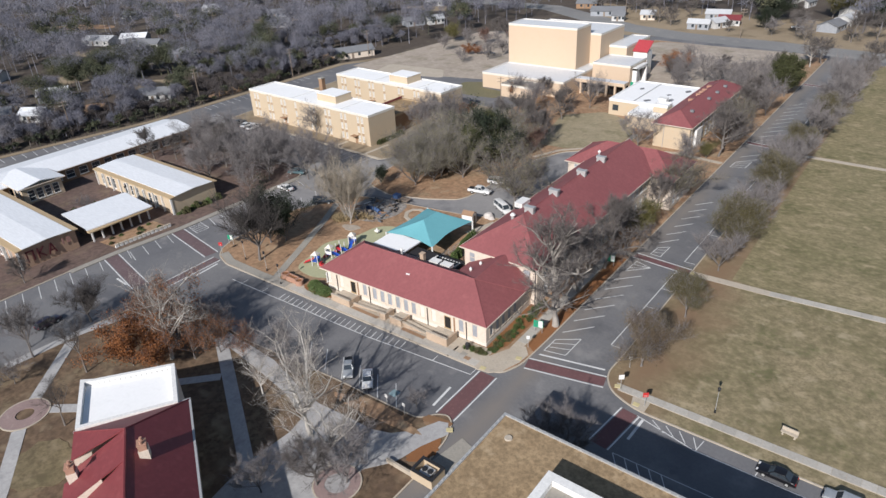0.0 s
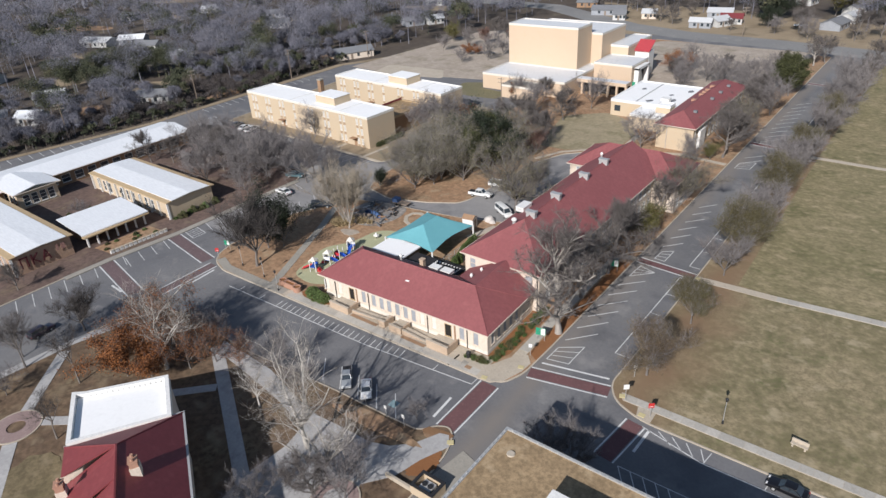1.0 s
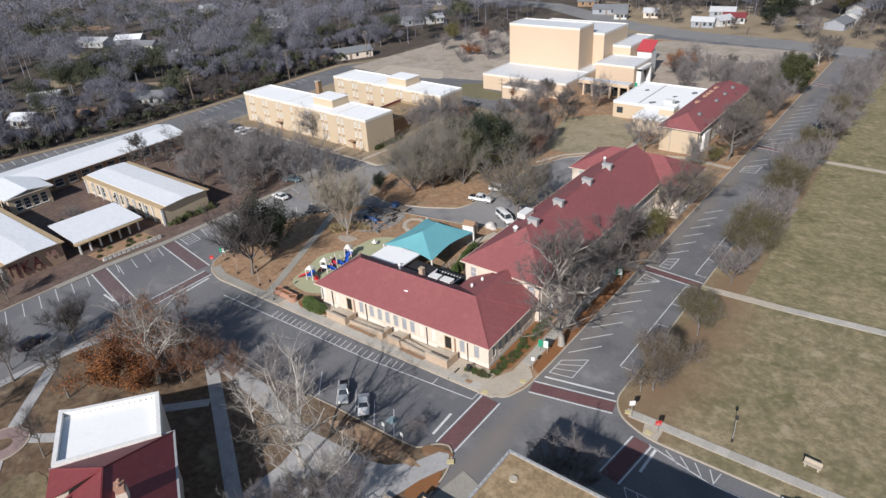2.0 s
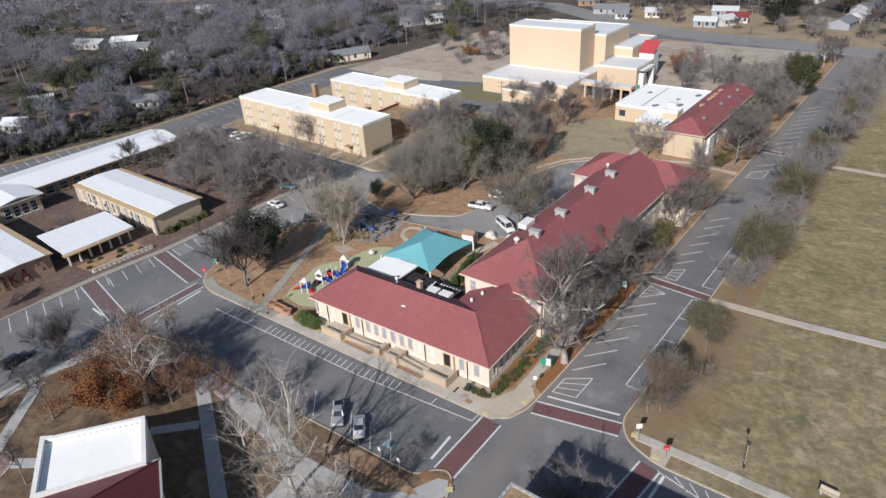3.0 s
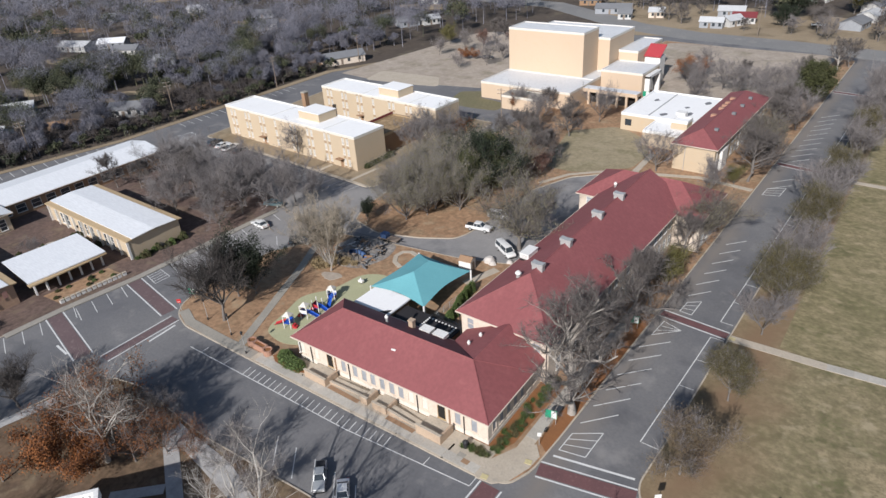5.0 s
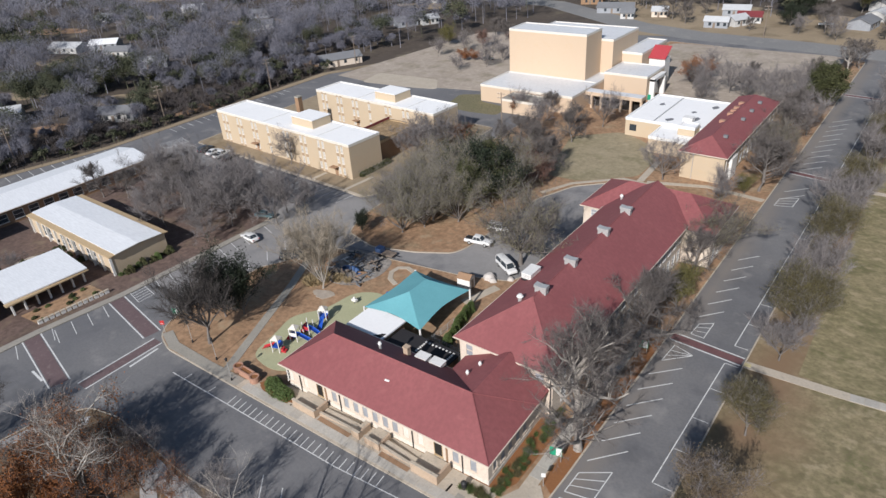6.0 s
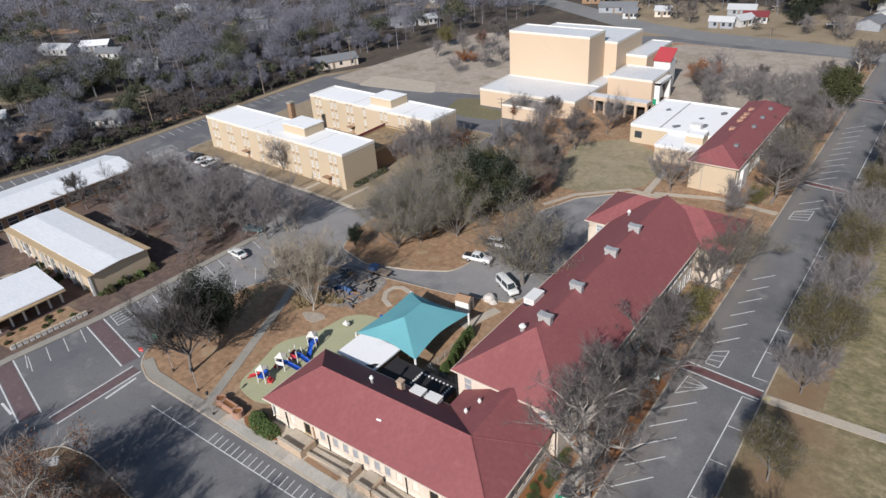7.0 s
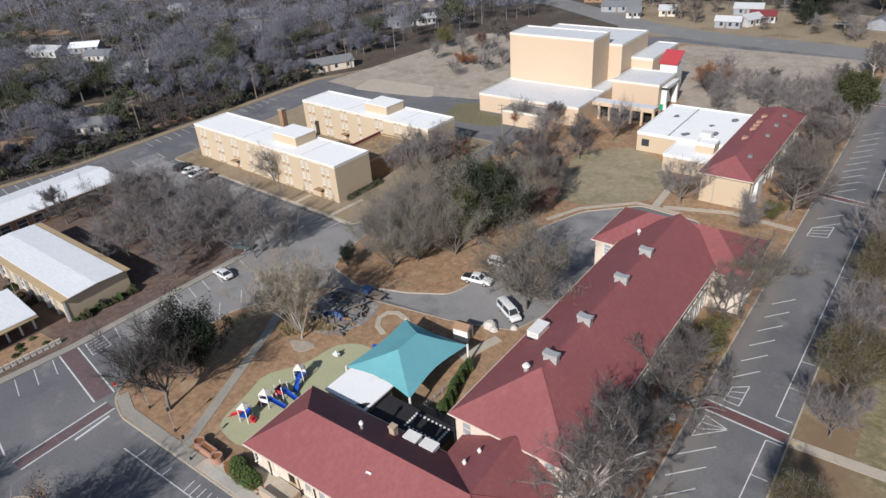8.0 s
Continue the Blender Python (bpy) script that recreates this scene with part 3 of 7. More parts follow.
# east street
stripe((-29.7, 76.1), (-29.35, 101.4))
stripe((-29.35, 106.0), (-28.7, 171.5))
stripe((-28.7, 176), (-28.5, 262))
for y in (76.1, 82.4, 88.7, 95.2, 101.4, 106.0, 112.3, 118.6, 124.9, 131.2, 137.5, 143.8, 150.1, 156.4, 162.7, 171.5, 176, 182, 188, 194, 200, 206):
    stripe((-29.5 + (y - 76) * 0.008, y), (-27.5, y), 0.1)
for i in range(6):
    stripe((-33.8, 78.9 + 3.65 * i), (-37.2, 74.9 + 3.73 * i), 0.13)
for i in range(6):
    stripe((-33.2, 113.6 + 4.0 * i), (-35.9, 110.4 + 4.0 * i), 0.13)
for i in range(10):
    stripe((-32.2, 180 + 4.05 * i), (-36.0, 176 + 4.0 * i), 0.12)
for i in range(2):
    stripe((-32.2, 163 + 4.05 * i), (-36.0, 159 + 4.0 * i), 0.12)


def hatch(pts, n=2):
    """A painted triangle or quadrangle with bars inside."""
    for i, p in enumerate(pts):
        stripe(p, pts[(i + 1) % len(pts)], 0.12)
    for i in range(1, n + 1):
        t = i / (n + 1)
        a = Vector(pts[0]).lerp(Vector(pts[1]), t)
        b = Vector(pts[-1]).lerp(Vector(pts[2]), t)
        stripe(tuple(a), tuple(b), 0.1)


hatch([(-37.3, 69.4), (-37.2, 72.7), (-34.0, 74.9), (-34.1, 70.1)])
hatch([(-36.8, 97.3), (-36.5, 101.6), (-33.5, 100.6)])
hatch([(-35.5, 105.5), (-35.3, 108.5), (-33.5, 109.8), (-33.6, 105.4)])
hatch([(-36.2, 155.4), (-36.0, 159), (-32.8, 161), (-33.0, 156.4)])
# parallel parking beside the wide lawn
stripe((-20.6, 64.2), (-12.6, 62.4))
stripe((-12.6, 62.4), (60, 62.6))
for i in range(4):
    stripe((-18.6 + 1.75 * i, 64.5), (-16.6 + 1.4 * i, 63.1 - 0.12 * i), 0.1)
for x in (-12.4, -5.6, 1.2, 8.0):
    stripe((x, 62.5), (x + 0.3, 64.6), 0.1)
stripe((-20.4, 56.5), (60, 57.6), 0.1)
for i in range(5):
    stripe((-20.4 + 1.5 * i, 56.5 + 0.02 * i), (-19.0 + 1.5 * i, 54.5), 0.1)
# stalls of the west street, the lots
for i in range(13):
    y = 16.5 + i * 2.9
    if not (46 < y < 50):
        stripe((-124.3, y), (-119.4, y - 1.6), 0.11)
for i in range(4):
    stripe((-122.4, 51 + i * 2.8), (-118.0, 49.8 + i * 2.8), 0.11)
hatch([(-122.3, 64.4), (-117.8, 63.6), (-117.8, 66.6), (-122.3, 67.2)], 4)
for i in range(10):
    stripe((-122.2, 69.5 + i * 2.8), (-117.6, 68.2 + i * 2.8), 0.11)
for i in range(5):
    stripe((-109.4, 72 + i * 4.5), (-112.5, 74.5 + i * 4.5), 0.11)
for i in range(24):
    y = 38 + i * 2.75
    stripe((back_edge(y) + 0.5, y), (back_edge(y) + 5.2, y - 0.6), 0.14)
for i in range(24):
    stripe((-180 + i * 2.8, 117.9 - i * 0.1), (-180 + i * 2.8 - 0.8, 112.8 - i * 0.1), 0.11)
for i in range(16):
    stripe((-187 + i * 2.8, 101.4), (-187 + i * 2.8 + 0.8, 106), 0.11)
for i in range(16):
    stripe((-200.2, 122 + i * 3.0), (-195.4, 121.4 + i * 3.0), 0.13)
hatch([(-190, 112), (-185, 111), (-184, 118), (-189, 119)], 5)
# yellow tactile pads, covers
for x, y, a in ((-24.9, 67.9, 20), (-21.4, 65.9, 0), (-38.9, 48.1, 35), (-42.4, 60.7, 10), (-39.3, 65.5, 15), (-26.6, 102.4, 0)):
    pad = structure("tactile_pad", Mesh().box(-0.42, -0.34, 0.1, 0.42, 0.34, 0.232), M["yellow_paint"], "worn yellow tactile kerb pad", "paving pad")
    pad.matrix_basis = pose(x, y, 0, 0, 0, a)
for x, y, m in ((-45.6, 61.3, "brown_brick"), (-46.6, 61.9, "concrete_grey")):
    structure("utility_cover", Mesh().box(x - 0.5, y - 0.35, 0.1, x + 0.5, y + 0.35, 0.205), M[m], "flat utility cover set in the walk", "cover")


# ---- buildings ----
def wall_mesh(length, height, thick, holes=()):
    """A wall along +x from 0, outer face at y = 0, with openings (u0, v0, u1, v1) right through it, as one closed skin."""
    us = sorted({0.0, round(length, 3), *(round(h[k], 3) for h in holes for k in (0, 2))})
    vs = sorted({0.0, round(height, 3), *(round(h[k], 3) for h in holes for k in (1, 3))})
    us, vs = [u for u in us if u <= length + 1e-3], [v for v in vs if v <= height + 1e-3]
    solid = lambda i, k: 0 <= i < len(us) - 1 and 0 <= k < len(vs) - 1 and not any(  # noqa: E731
        h[0] - 1e-3 <= us[i] and us[i + 1] <= h[2] + 1e-3 and h[1] - 1e-3 <= vs[k] and vs[k + 1] <= h[3] + 1e-3 for h in holes)
    m, index = Mesh(), {}

    def at(i, k, y):
        if (i, k, y) not in index:
            index[i, k, y] = len(m.v)
            m.v.append((us[i], y * thick, vs[k]))
        return index[i, k, y]

    for i in range(len(us) - 1):
        for k in range(len(vs) - 1):
            if not solid(i, k):
                continue
            m.f.append((at(i, k, 0), at(i + 1, k, 0), at(i + 1, k + 1, 0), at(i, k + 1, 0)))
            m.f.append((at(i, k + 1, 1), at(i + 1, k + 1, 1), at(i + 1, k, 1), at(i, k, 1)))
            if not solid(i, k - 1):
                m.f.append((at(i + 1, k, 0), at(i, k, 0), at(i, k, 1), at(i + 1, k, 1)))
            if not solid(i, k + 1):
                m.f.append((at(i, k + 1, 0), at(i + 1, k + 1, 0), at(i + 1, k + 1, 1), at(i, k + 1, 1)))
            if not solid(i - 1, k):
                m.f.append((at(i, k, 0), at(i, k + 1, 0), at(i, k + 1, 1), at(i, k, 1)))
            if not solid(i + 1, k):
                m.f.append((at(i + 1, k + 1, 0), at(i + 1, k, 0), at(i + 1, k, 1), at(i + 1, k + 1, 1)))
    return m


def side(a, b):
    """The pose of a wall that runs from a to b, seen from outside with a on its left."""
    d = Vector(b) - Vector(a)
    return Matrix.Translation((*a, 0)) @ Matrix.Rotation(math.atan2(d.y, d.x), 4, "Z"), d.length


WINDOWS = {}


def window_data(w, h, pane, frame_mat, bars):
    key = (round(w, 2), round(h, 2), pane, frame_mat, bars)
    if key not in WINDOWS:
        e = min(0.08, w * 0.12)
        gap = 0.06
        cell = (h - 2 * e - bars * gap) / (bars + 1)
        f = wall_mesh(w, h, 0.15, [(e, e + i * (cell + gap), w - e, e + i * (cell + gap) + cell) for i in range(bars + 1)])
        f.turned(Matrix.Translation((0, -0.03, 0)))
        p = Mesh().box(e - 0.01, 0.05, e - 0.01, w - e + 0.01, 0.08, h - e + 0.01)
        sill = Mesh().box(-0.08, -0.1, -0.09, w + 0.08, 0.12, -0.003)
        WINDOWS[key] = f.data("window", M[frame_mat]), p.data("pane", M[pane]), sill.data("sill", M[frame_mat])
    return WINDOWS[key]


def window(parent, m, u, v, w, h, pane="panel", frame_mat="white", bars=1):
    fd, pd, sd = window_data(w, h, pane, frame_mat, bars)
    ob = part("window", fd, None, parent)
    ob.matrix_basis = m @ Matrix.Translation((u, 0, v))
    part("pane", pd, None, ob)
    part("sill", sd, None, ob)


def walls(parent, outline, height, material, holes=None, thick=0.3, base=0.1, plinth=None):
    """The walls of a building round an anticlockwise outline; holes: {side: [(u, v, w, h, pane, frame, bars), ...]}."""
    n = len(outline)
    for i in range(n):
        a, b = outline[i], outline[(i + 1) % n]
        m, length = side(a, b)
        m = Matrix.Translation((0, 0, base)) @ m
        mine = (holes or {}).get(i, [])
        t0 = thick + 0.002
        w = wall_mesh(length - t0, height, thick, [(u, v, u + ww, v + hh) for u, v, ww, hh, *_ in mine])
        ob = part("wall", w, M[material], parent)
        ob.matrix_basis = m
        for u, v, ww, hh, pane, fr, bars in mine:
            window(parent, m, u, v, ww, hh, pane, fr, bars)
    inner = inset(outline, thick + 0.9)
    part("interior", Mesh().prism(inner, 0.05, base + height - 0.12), M["opening"], parent)


def rect(x0, y0, x1, y1):
    return [(x0, y0), (x1, y0), (x1, y1), (x0, y1)]


def flat_roof(parent, outline, z, material, rim="white", parapet=0.35, over=0.12):
    out = inset(outline, -over)
    inn = inset(outline, 0.28)
    part("roof", Mesh().prism(inn, z - 0.2, z), M[material], parent)
    part("parapet", Mesh().ring(out, inn, z - 0.45, z + parapet), M[rim], parent)
    part("coping", Mesh().ring(inset(out, -0.03), inset(inn, 0.03), z + parapet + 0.002, z + parapet + 0.06), M[material], parent)


def slab_face(m, pts, t):
    """A sloping roof plate of thickness t from its top corners."""
    pts = [Vector(p) for p in pts]
    nrm = (pts[1] - pts[0]).cross(pts[2] - pts[0]).normalized()
    if nrm.z < 0:
        pts, nrm = pts[::-1], -nrm
    k = len(pts)
    low = [p - Vector((0, 0, t)) for p in pts]
    m.add(pts + low, [tuple(range(k)), tuple(range(2 * k - 1, k - 1, -1))] + [(i, i + k, (i + 1) % k + k, (i + 1) % k) for i in range(k)])
    return m


def hip_roof(parent, x0, y0, x1, y1, z, zr, material, hips=(True, True), along="x", t=0.16, caps=True, trim="cream"):
    """A hip (or, where hips are False, gable) roof with its ridge along x or y."""
    if along == "x":
        half = (y1 - y0) / 2
        ym = (y0 + y1) / 2
        r0, r1 = Vector((x0 + half * hips[0], ym, zr)), Vector((x1 - half * hips[1], ym, zr))
        a, b, c, d = (Vector(p) for p in ((x0, y0, z), (x1, y0, z), (x1, y1, z), (x0, y1, z)))
    else:
        half = (x1 - x0) / 2
        xm = (x0 + x1) / 2
        r0, r1 = Vector((xm, y0 + half * hips[0], zr)), Vector((xm, y1 - half * hips[1], zr))
        a, b, c, d = (Vector(p) for p in ((x1, y0, z), (x1, y1, z), (x0, y1, z), (x0, y0, z)))
    for quad in ([a, b, r1, r0], [c, d, r0, r1]):
        part("roof", slab_face(Mesh(), quad, t), M[material], parent)
    if hips[0]:
        part("roof", slab_face(Mesh(), [d, a, r0], t), M[material], parent)
    if hips[1]:
        part("roof", slab_face(Mesh(), [b, c, r1], t), M[material], parent)
    if caps:
        lines = [(r0, r1)] + ([(a, r0), (d, r0)] if hips[0] else []) + ([(b, r1), (c, r1)] if hips[1] else [])
        cap = Mesh()
        for p, q in lines:
            cap.tube(p, q, 0.09, 0.09, 5)
        part("ridge_cap", cap, M[material], parent)
    f = Mesh()
    outer = [tuple(p.to_2d()) for p in (a, b, c, d)]
    f.ring(inset(outer, -0.1), inset(outer, 0.003), z - 0.2, z - 0.02)
    part("gutter", f, M[trim], parent)
    soffit = Mesh().prism(inset(outer, 0.02), z - 0.24, z - 0.205)
    part("soffit", soffit, M["white"], parent)
    return r0, r1


def downspout(parent, x, y, z, material="dark"):
    m = Mesh().tube((x, y, 0.12), (x, y, z), 0.07, 0.07, 6)
    m.box(x - 0.17, y - 0.13, z - 0.35, x + 0.17, y + 0.13, z - 0.02)
    part("downspout", m, M[material], parent)


def vent_box(x, y, z, turn=0.0, w=1.9, d=1.0, h=0.8, material="grey_metal"):
    """A curved-top metal ridge ventilator."""
    ob = thing("roof_vent", "pale metal ridge ventilator on the red roof", "roof vent", "roof vents", at=pose(x, y, z, 0, 0, turn))
    part("base", Mesh().box(-w / 2 + 0.1, -d / 2 + 0.1, -0.5, w / 2 - 0.1, d / 2 - 0.1, h * 0.5), M[material], ob)
    hood = Mesh()
    prof = [(-w / 2, h * 0.45), (-w / 2, h), (-w / 4, h * 0.9), (0, h * 0.85), (w / 4, h * 0.9), (w / 2, h), (w / 2, h * 0.45)]
    n = len(prof)
    hood.add([(x_, y_, z_) for y_ in (-d / 2, d / 2) for x_, z_ in prof], [tuple(range(n)), tuple(range(2 * n - 1, n - 1, -1))] + [(i, i + n, (i + 1) % n + n, (i + 1) % n) for i in range(n)])
    part("hood", hood, M[material], ob)


def round_vent(x, y, z, r=0.35):
    ob = thing("turbine_vent", "small white turbine vent on the red roof", "roof vent", "turbine vents", at=pose(x, y, z))
    part("stem", Mesh().tube((0, 0, -0.4), (0, 0, 0.3), r * 0.6, r * 0.6, 8), M["grey_metal"], ob)
    part("turbine", Mesh().tube((0, 0, 0.3), (0, 0, 0.55), r * 0.7, r, 10).tube((0, 0, 0.55), (0, 0, 0.85), r, r * 0.5, 10), M["white"], ob)


def roof_unit(x, y, z, w, d, h, turn=0.0, label="white rooftop air handler with louvred sides"):
    ob = thing("air_handler", label, "roof unit", "roof units", at=pose(x, y, z, 0, 0, turn))
    part("housing", Mesh().box(-w / 2, -d / 2, 0.15, w / 2, d / 2, h), M["white"], ob)
    part("skid", Mesh().box(-w / 2 - 0.1, -d / 2 + 0.1, -0.3, w / 2 + 0.1, -d / 2 + 0.3, 0.15).box(-w / 2 - 0.1, d / 2 - 0.3, -0.3, w / 2 + 0.1, d / 2 - 0.1, 0.15), M["dark"], ob)
    part("lid", Mesh().box(-w / 2 - 0.06, -d / 2 - 0.06, h, w / 2 + 0.06, d / 2 + 0.06, h + 0.08), M["white"], ob)
    for k in range(3):
        part("louvre", Mesh().box(-w / 2 + 0.2, -d / 2 - 0.02, 0.3 + k * h * 0.22, w / 2 - 0.2, -d / 2 - 0.003, 0.3 + k * h * 0.22 + 0.08), M["grey_metal"], ob)


# the long single-storey house at the corner
front = thing("schoolhouse", "single-storey cream brick schoolhouse under a red hip roof", "building")
FX0, FX1, FY0, FY1, FE, FR = -78.0, -45.0, 64.6, 74.6, 4.3, 7.9
front.matrix_basis = Matrix.Translation((-61.4, 69.6, 0)) @ Matrix.Rotation(radians(2.0), 4, "Z") @ Matrix.Translation((61.4, -69.6, 0))
facade = lambda x: FY0 + (x + 61.4) * 0.035  # noqa: E731
wins = []
for x in (-77.5, -74.6, -69.2, -67.0, -65.3, -63.7, -62.0, -60.3, -58.7, -57.0, -54.7, -49.5, -47.0):
    wins.append((x - 0.5 - FX0, 1.05, 1.0, 2.35, "trim" if x in (-77.5, -74.6, -57.0, -54.7) else "panel", "cream", 0))
doors = [(-72.5 - FX0, 0.75, 1.2, 2.3, "opening", "fascia", 0), (-52.7 - FX0, 0.75, 1.3, 2.3, "opening", "fascia", 0)]
east = [(1.0 + 1.75 * i, 1.2, 1.0, 2.3, "panel", "cream", 0) for i in range(7)]
north = [(2.0 + 3.0 * i, 1.2, 1.0, 1.9, "panel", "white", 2) for i in range(10)]
west = [(1.5 + 2.6 * i, 1.2, 1.0, 1.9, "panel", "white", 2) for i in range(4)]
walls(front, rect(FX0, FY0, FX1, FY1), FE - 0.2, "cream", {0: sorted(wins + doors), 1: east, 2: north, 3: west})
hip_roof(front, FX0 - 0.75, FY0 - 0.8, FX1 + 0.6, FY1 + 0.8, FE, FR, "roof_red")
part("plinth", Mesh().ring(inset(rect(FX0, FY0, FX1, FY1), -0.06), inset(rect(FX0, FY0, FX1, FY1), -0.003), 0.1, 0.75), M["trim"], front, "pale stone base course")
for x in (-75.6, -68.1, -55.9, -48.5):
    downspout(front, x, FY0 - 0.14, FE - 0.2, "dark")
for x in (-70.9, -50.9):
    part("pilaster", Mesh().box(x, FY0 - 0.1, 0.1, x + 0.25, FY0 - 0.003, FE - 0.25), M["brown_brick"], front)
part("roof_patch", Mesh().add([(-61.9, 67.0, 6.46), (-61.2, 67.05, 6.49), (-61.2, 67.25, 6.61), (-61.9, 67.2, 6.58)], [(0, 1, 2, 3)]), M["white"], front, "small pale patch on the shingles")
# its wing towards the taller house
part("wall", Mesh().box(FX1 - 12.0, FY1 + 0.003, 0.1, FX1 - 11.7, 78.3, FE - 0.2), M["cream"], front)
part("wall", Mesh().box(FX1 - 0.3, FY1 + 0.003, 0.1, FX1, 78.3, FE - 0.2), M["cream"], front)
ridge_m = -50.2
part("roof", slab_face(Mesh(), [(-57.3, 75.4, FE + 0.02), (ridge_m, 69.6, FR), (ridge_m, 78.6, FR), (-57.3, 78.6, FE + 0.02)], 0.16), M["roof_red"], front)
part("roof", slab_face(Mesh(), [(ridge_m, 69.6, FR), (-44.4, 75.4, FE + 0.02), (-44.4, 78.6, FE + 0.02), (ridge_m, 78.6, FR)], 0.16), M["roof_red"], front)
part("chimney", Mesh().box(-63.85, 73.3, 4.6, -63.1, 74.0, 6.75).box(-63.92, 73.23, 6.6, -63.03, 74.07, 6.8), M["terrace"], front, "tan brick chimney stack")

# terrace walls, ramps and steps before the facade
for x0, x1, yb, h in ((-74.2, -69.9, 61.2, 1.4), (-63.6, -62.3, 61.75, 1.3), (-61.4, -58.9, 61.8, 1.3), (-53.7, -49.7, 61.7, 1.55)):
    ob = thing("terrace_wall", "pinkish tan brick terrace wall with a flat coping", "wall", "terrace walls")
    part("masonry", Mesh().box(x0, yb, 0.12, x1, yb + 0.3, h).box(x1 - 0.3, yb + 0.302, 0.12, x1, facade(x1 - 0.4) - 0.6, h - 0.1), M["terrace"], ob)
    part("coping", Mesh().box(x0 - 0.05, yb - 0.05, h, x1 + 0.05, yb + 0.34, h + 0.08), M["concrete"], ob)
    part("landing", Mesh().box(x0, yb + 0.302, 0.12, x1 - 0.302, facade(x0) - 0.14, 0.74), M["concrete"], ob)
for x0, x1 in ((-69.8, -63.65), (-58.85, -53.75)):
    ob = thing("ramp", "sloping concrete entrance ramp with a tan brick side wall", "ramp", "entrance ramps")
    lo, hi = (0.35, 0.75) if x0 < -65 else (0.75, 0.35)
    for name, ya, yb, k, material in (("slope", 62.3, 63.5, 0, "concrete"), ("side_wall", 62.0, 62.28, 0.3, "terrace")):
        part(name, Mesh().add([(x, y, z) for z in (0, 1) for x, y in ((x0, ya), (x1, ya), (x1, yb), (x0, yb)) for z in [0.13 if z == 0 else k + (lo if x == x0 else hi)]],
             [(0, 3, 2, 1), (4, 5, 6, 7), (0, 1, 5, 4), (2, 3, 7, 6), (0, 4, 7, 3), (1, 2, 6, 5)]), M[material], ob)
    part("coping", Mesh().add([(x, y, z) for k in (0.302, 0.37) for x, y in ((x0, 61.96), (x1, 61.96), (x1, 62.32), (x0, 62.32)) for z in [k + (lo if x == x0 else hi)]],
         [(0, 3, 2, 1), (4, 5, 6, 7), (0, 1, 5, 4), (2, 3, 7, 6), (0, 4, 7, 3), (1, 2, 6, 5)]), M["concrete"], ob)
    structure("planting_strip", Mesh().box(x0 + 0.2, 61.25, 0.1, x1 - 0.2, 61.95, 0.19), M["brown_brick"], "brown mulched planting strip", "bed")
for x in (-74.7, -67.9, -55.7, -48.4):
    structure("drain_channel", Mesh().prism(strip([(x, 59.5 + (x + 84) * 0.018), (x, 61.3 + 1.6 * (x > -50))], 0.25), 0.05, 0.166), M["opening"], "dark slot drain across the walk", "drain")

# the tall long house behind
longh = thing("main_hall", "two-storey cream brick hall under a long red hip roof", "building")
LX0, LX1, LY0, LY1, LE, LR = -58.6, -44.2, 78.9, 126.0, 7.2, 12.0
lw = [(2.2 + 2.3 * i, v, 1.3, 2.1, "panel", "white", 2) for i in range(19) for v in (1.0, 4.4)]
sw = [(1.0, 4.3, 1.2, 2.0, "panel", "cream", 1), (1.0, 0.9, 1.2, 2.0, "panel", "cream", 1), (11.8, 4.3, 1.4, 2.0, "panel", "cream", 1), (11.8, 0.9, 1.4, 2.0, "panel", "cream", 1)]
walls(longh, rect(LX0, LY0, LX1, LY1), LE - 0.2, "cream", {0: sw, 1: lw, 3: lw})
hip_roof(longh, LX0 - 0.6, LY0 - 0.5, LX1 + 0.6, LY1 + 4.0, LE, LR, "roof_red", (True, False), "y")
WX0, WX1, WY0, WY1, WE = -63.0, -39.4, 124.6, 137.0, 6.7
ww = [(1.5 + 2.4 * i, v, 1.3, 2.0, "panel", "white", 2) for i in range(3) for v in (0.9, 4.1)]
walls(longh, rect(WX0, WY0, WX1, WY1), WE - 0.2, "cream", {0: [w for w in ww if w[0] < 5.0], 3: ww, 1: ww})
hip_roof(longh, WX0 - 0.5, WY0 - 0.5, WX1 + 0.5, WY1 + 0.5, WE + 0.1, 10.4, "roof_red", (True, True))
for x, y in ((-58.75, 78.7), (-44.4, 78.7), (-43.95, 96), (-43.95, 112), (-58.7, 100)):
    downspout(longh, x, y, LE - 0.2, "dark")
for y in (88.3, 96.8, 107.6, 116.0):
    vent_box(-51.3, y, LR, 0)
round_vent(-53.3, 86.0, 11.0, 0.5)
round_vent(-56.0, 125.2, 9.3, 0.35)
roof_unit(-57.0, 95.2, 8.7, 1.6, 2.9, 1.0)
round_vent(-53.8, 74.0, 6.0, 0.26)
round_vent(-53.2, 76.0, 6.3, 0.26)
round_vent(-66.2, 71.2, 7.2, 0.3)

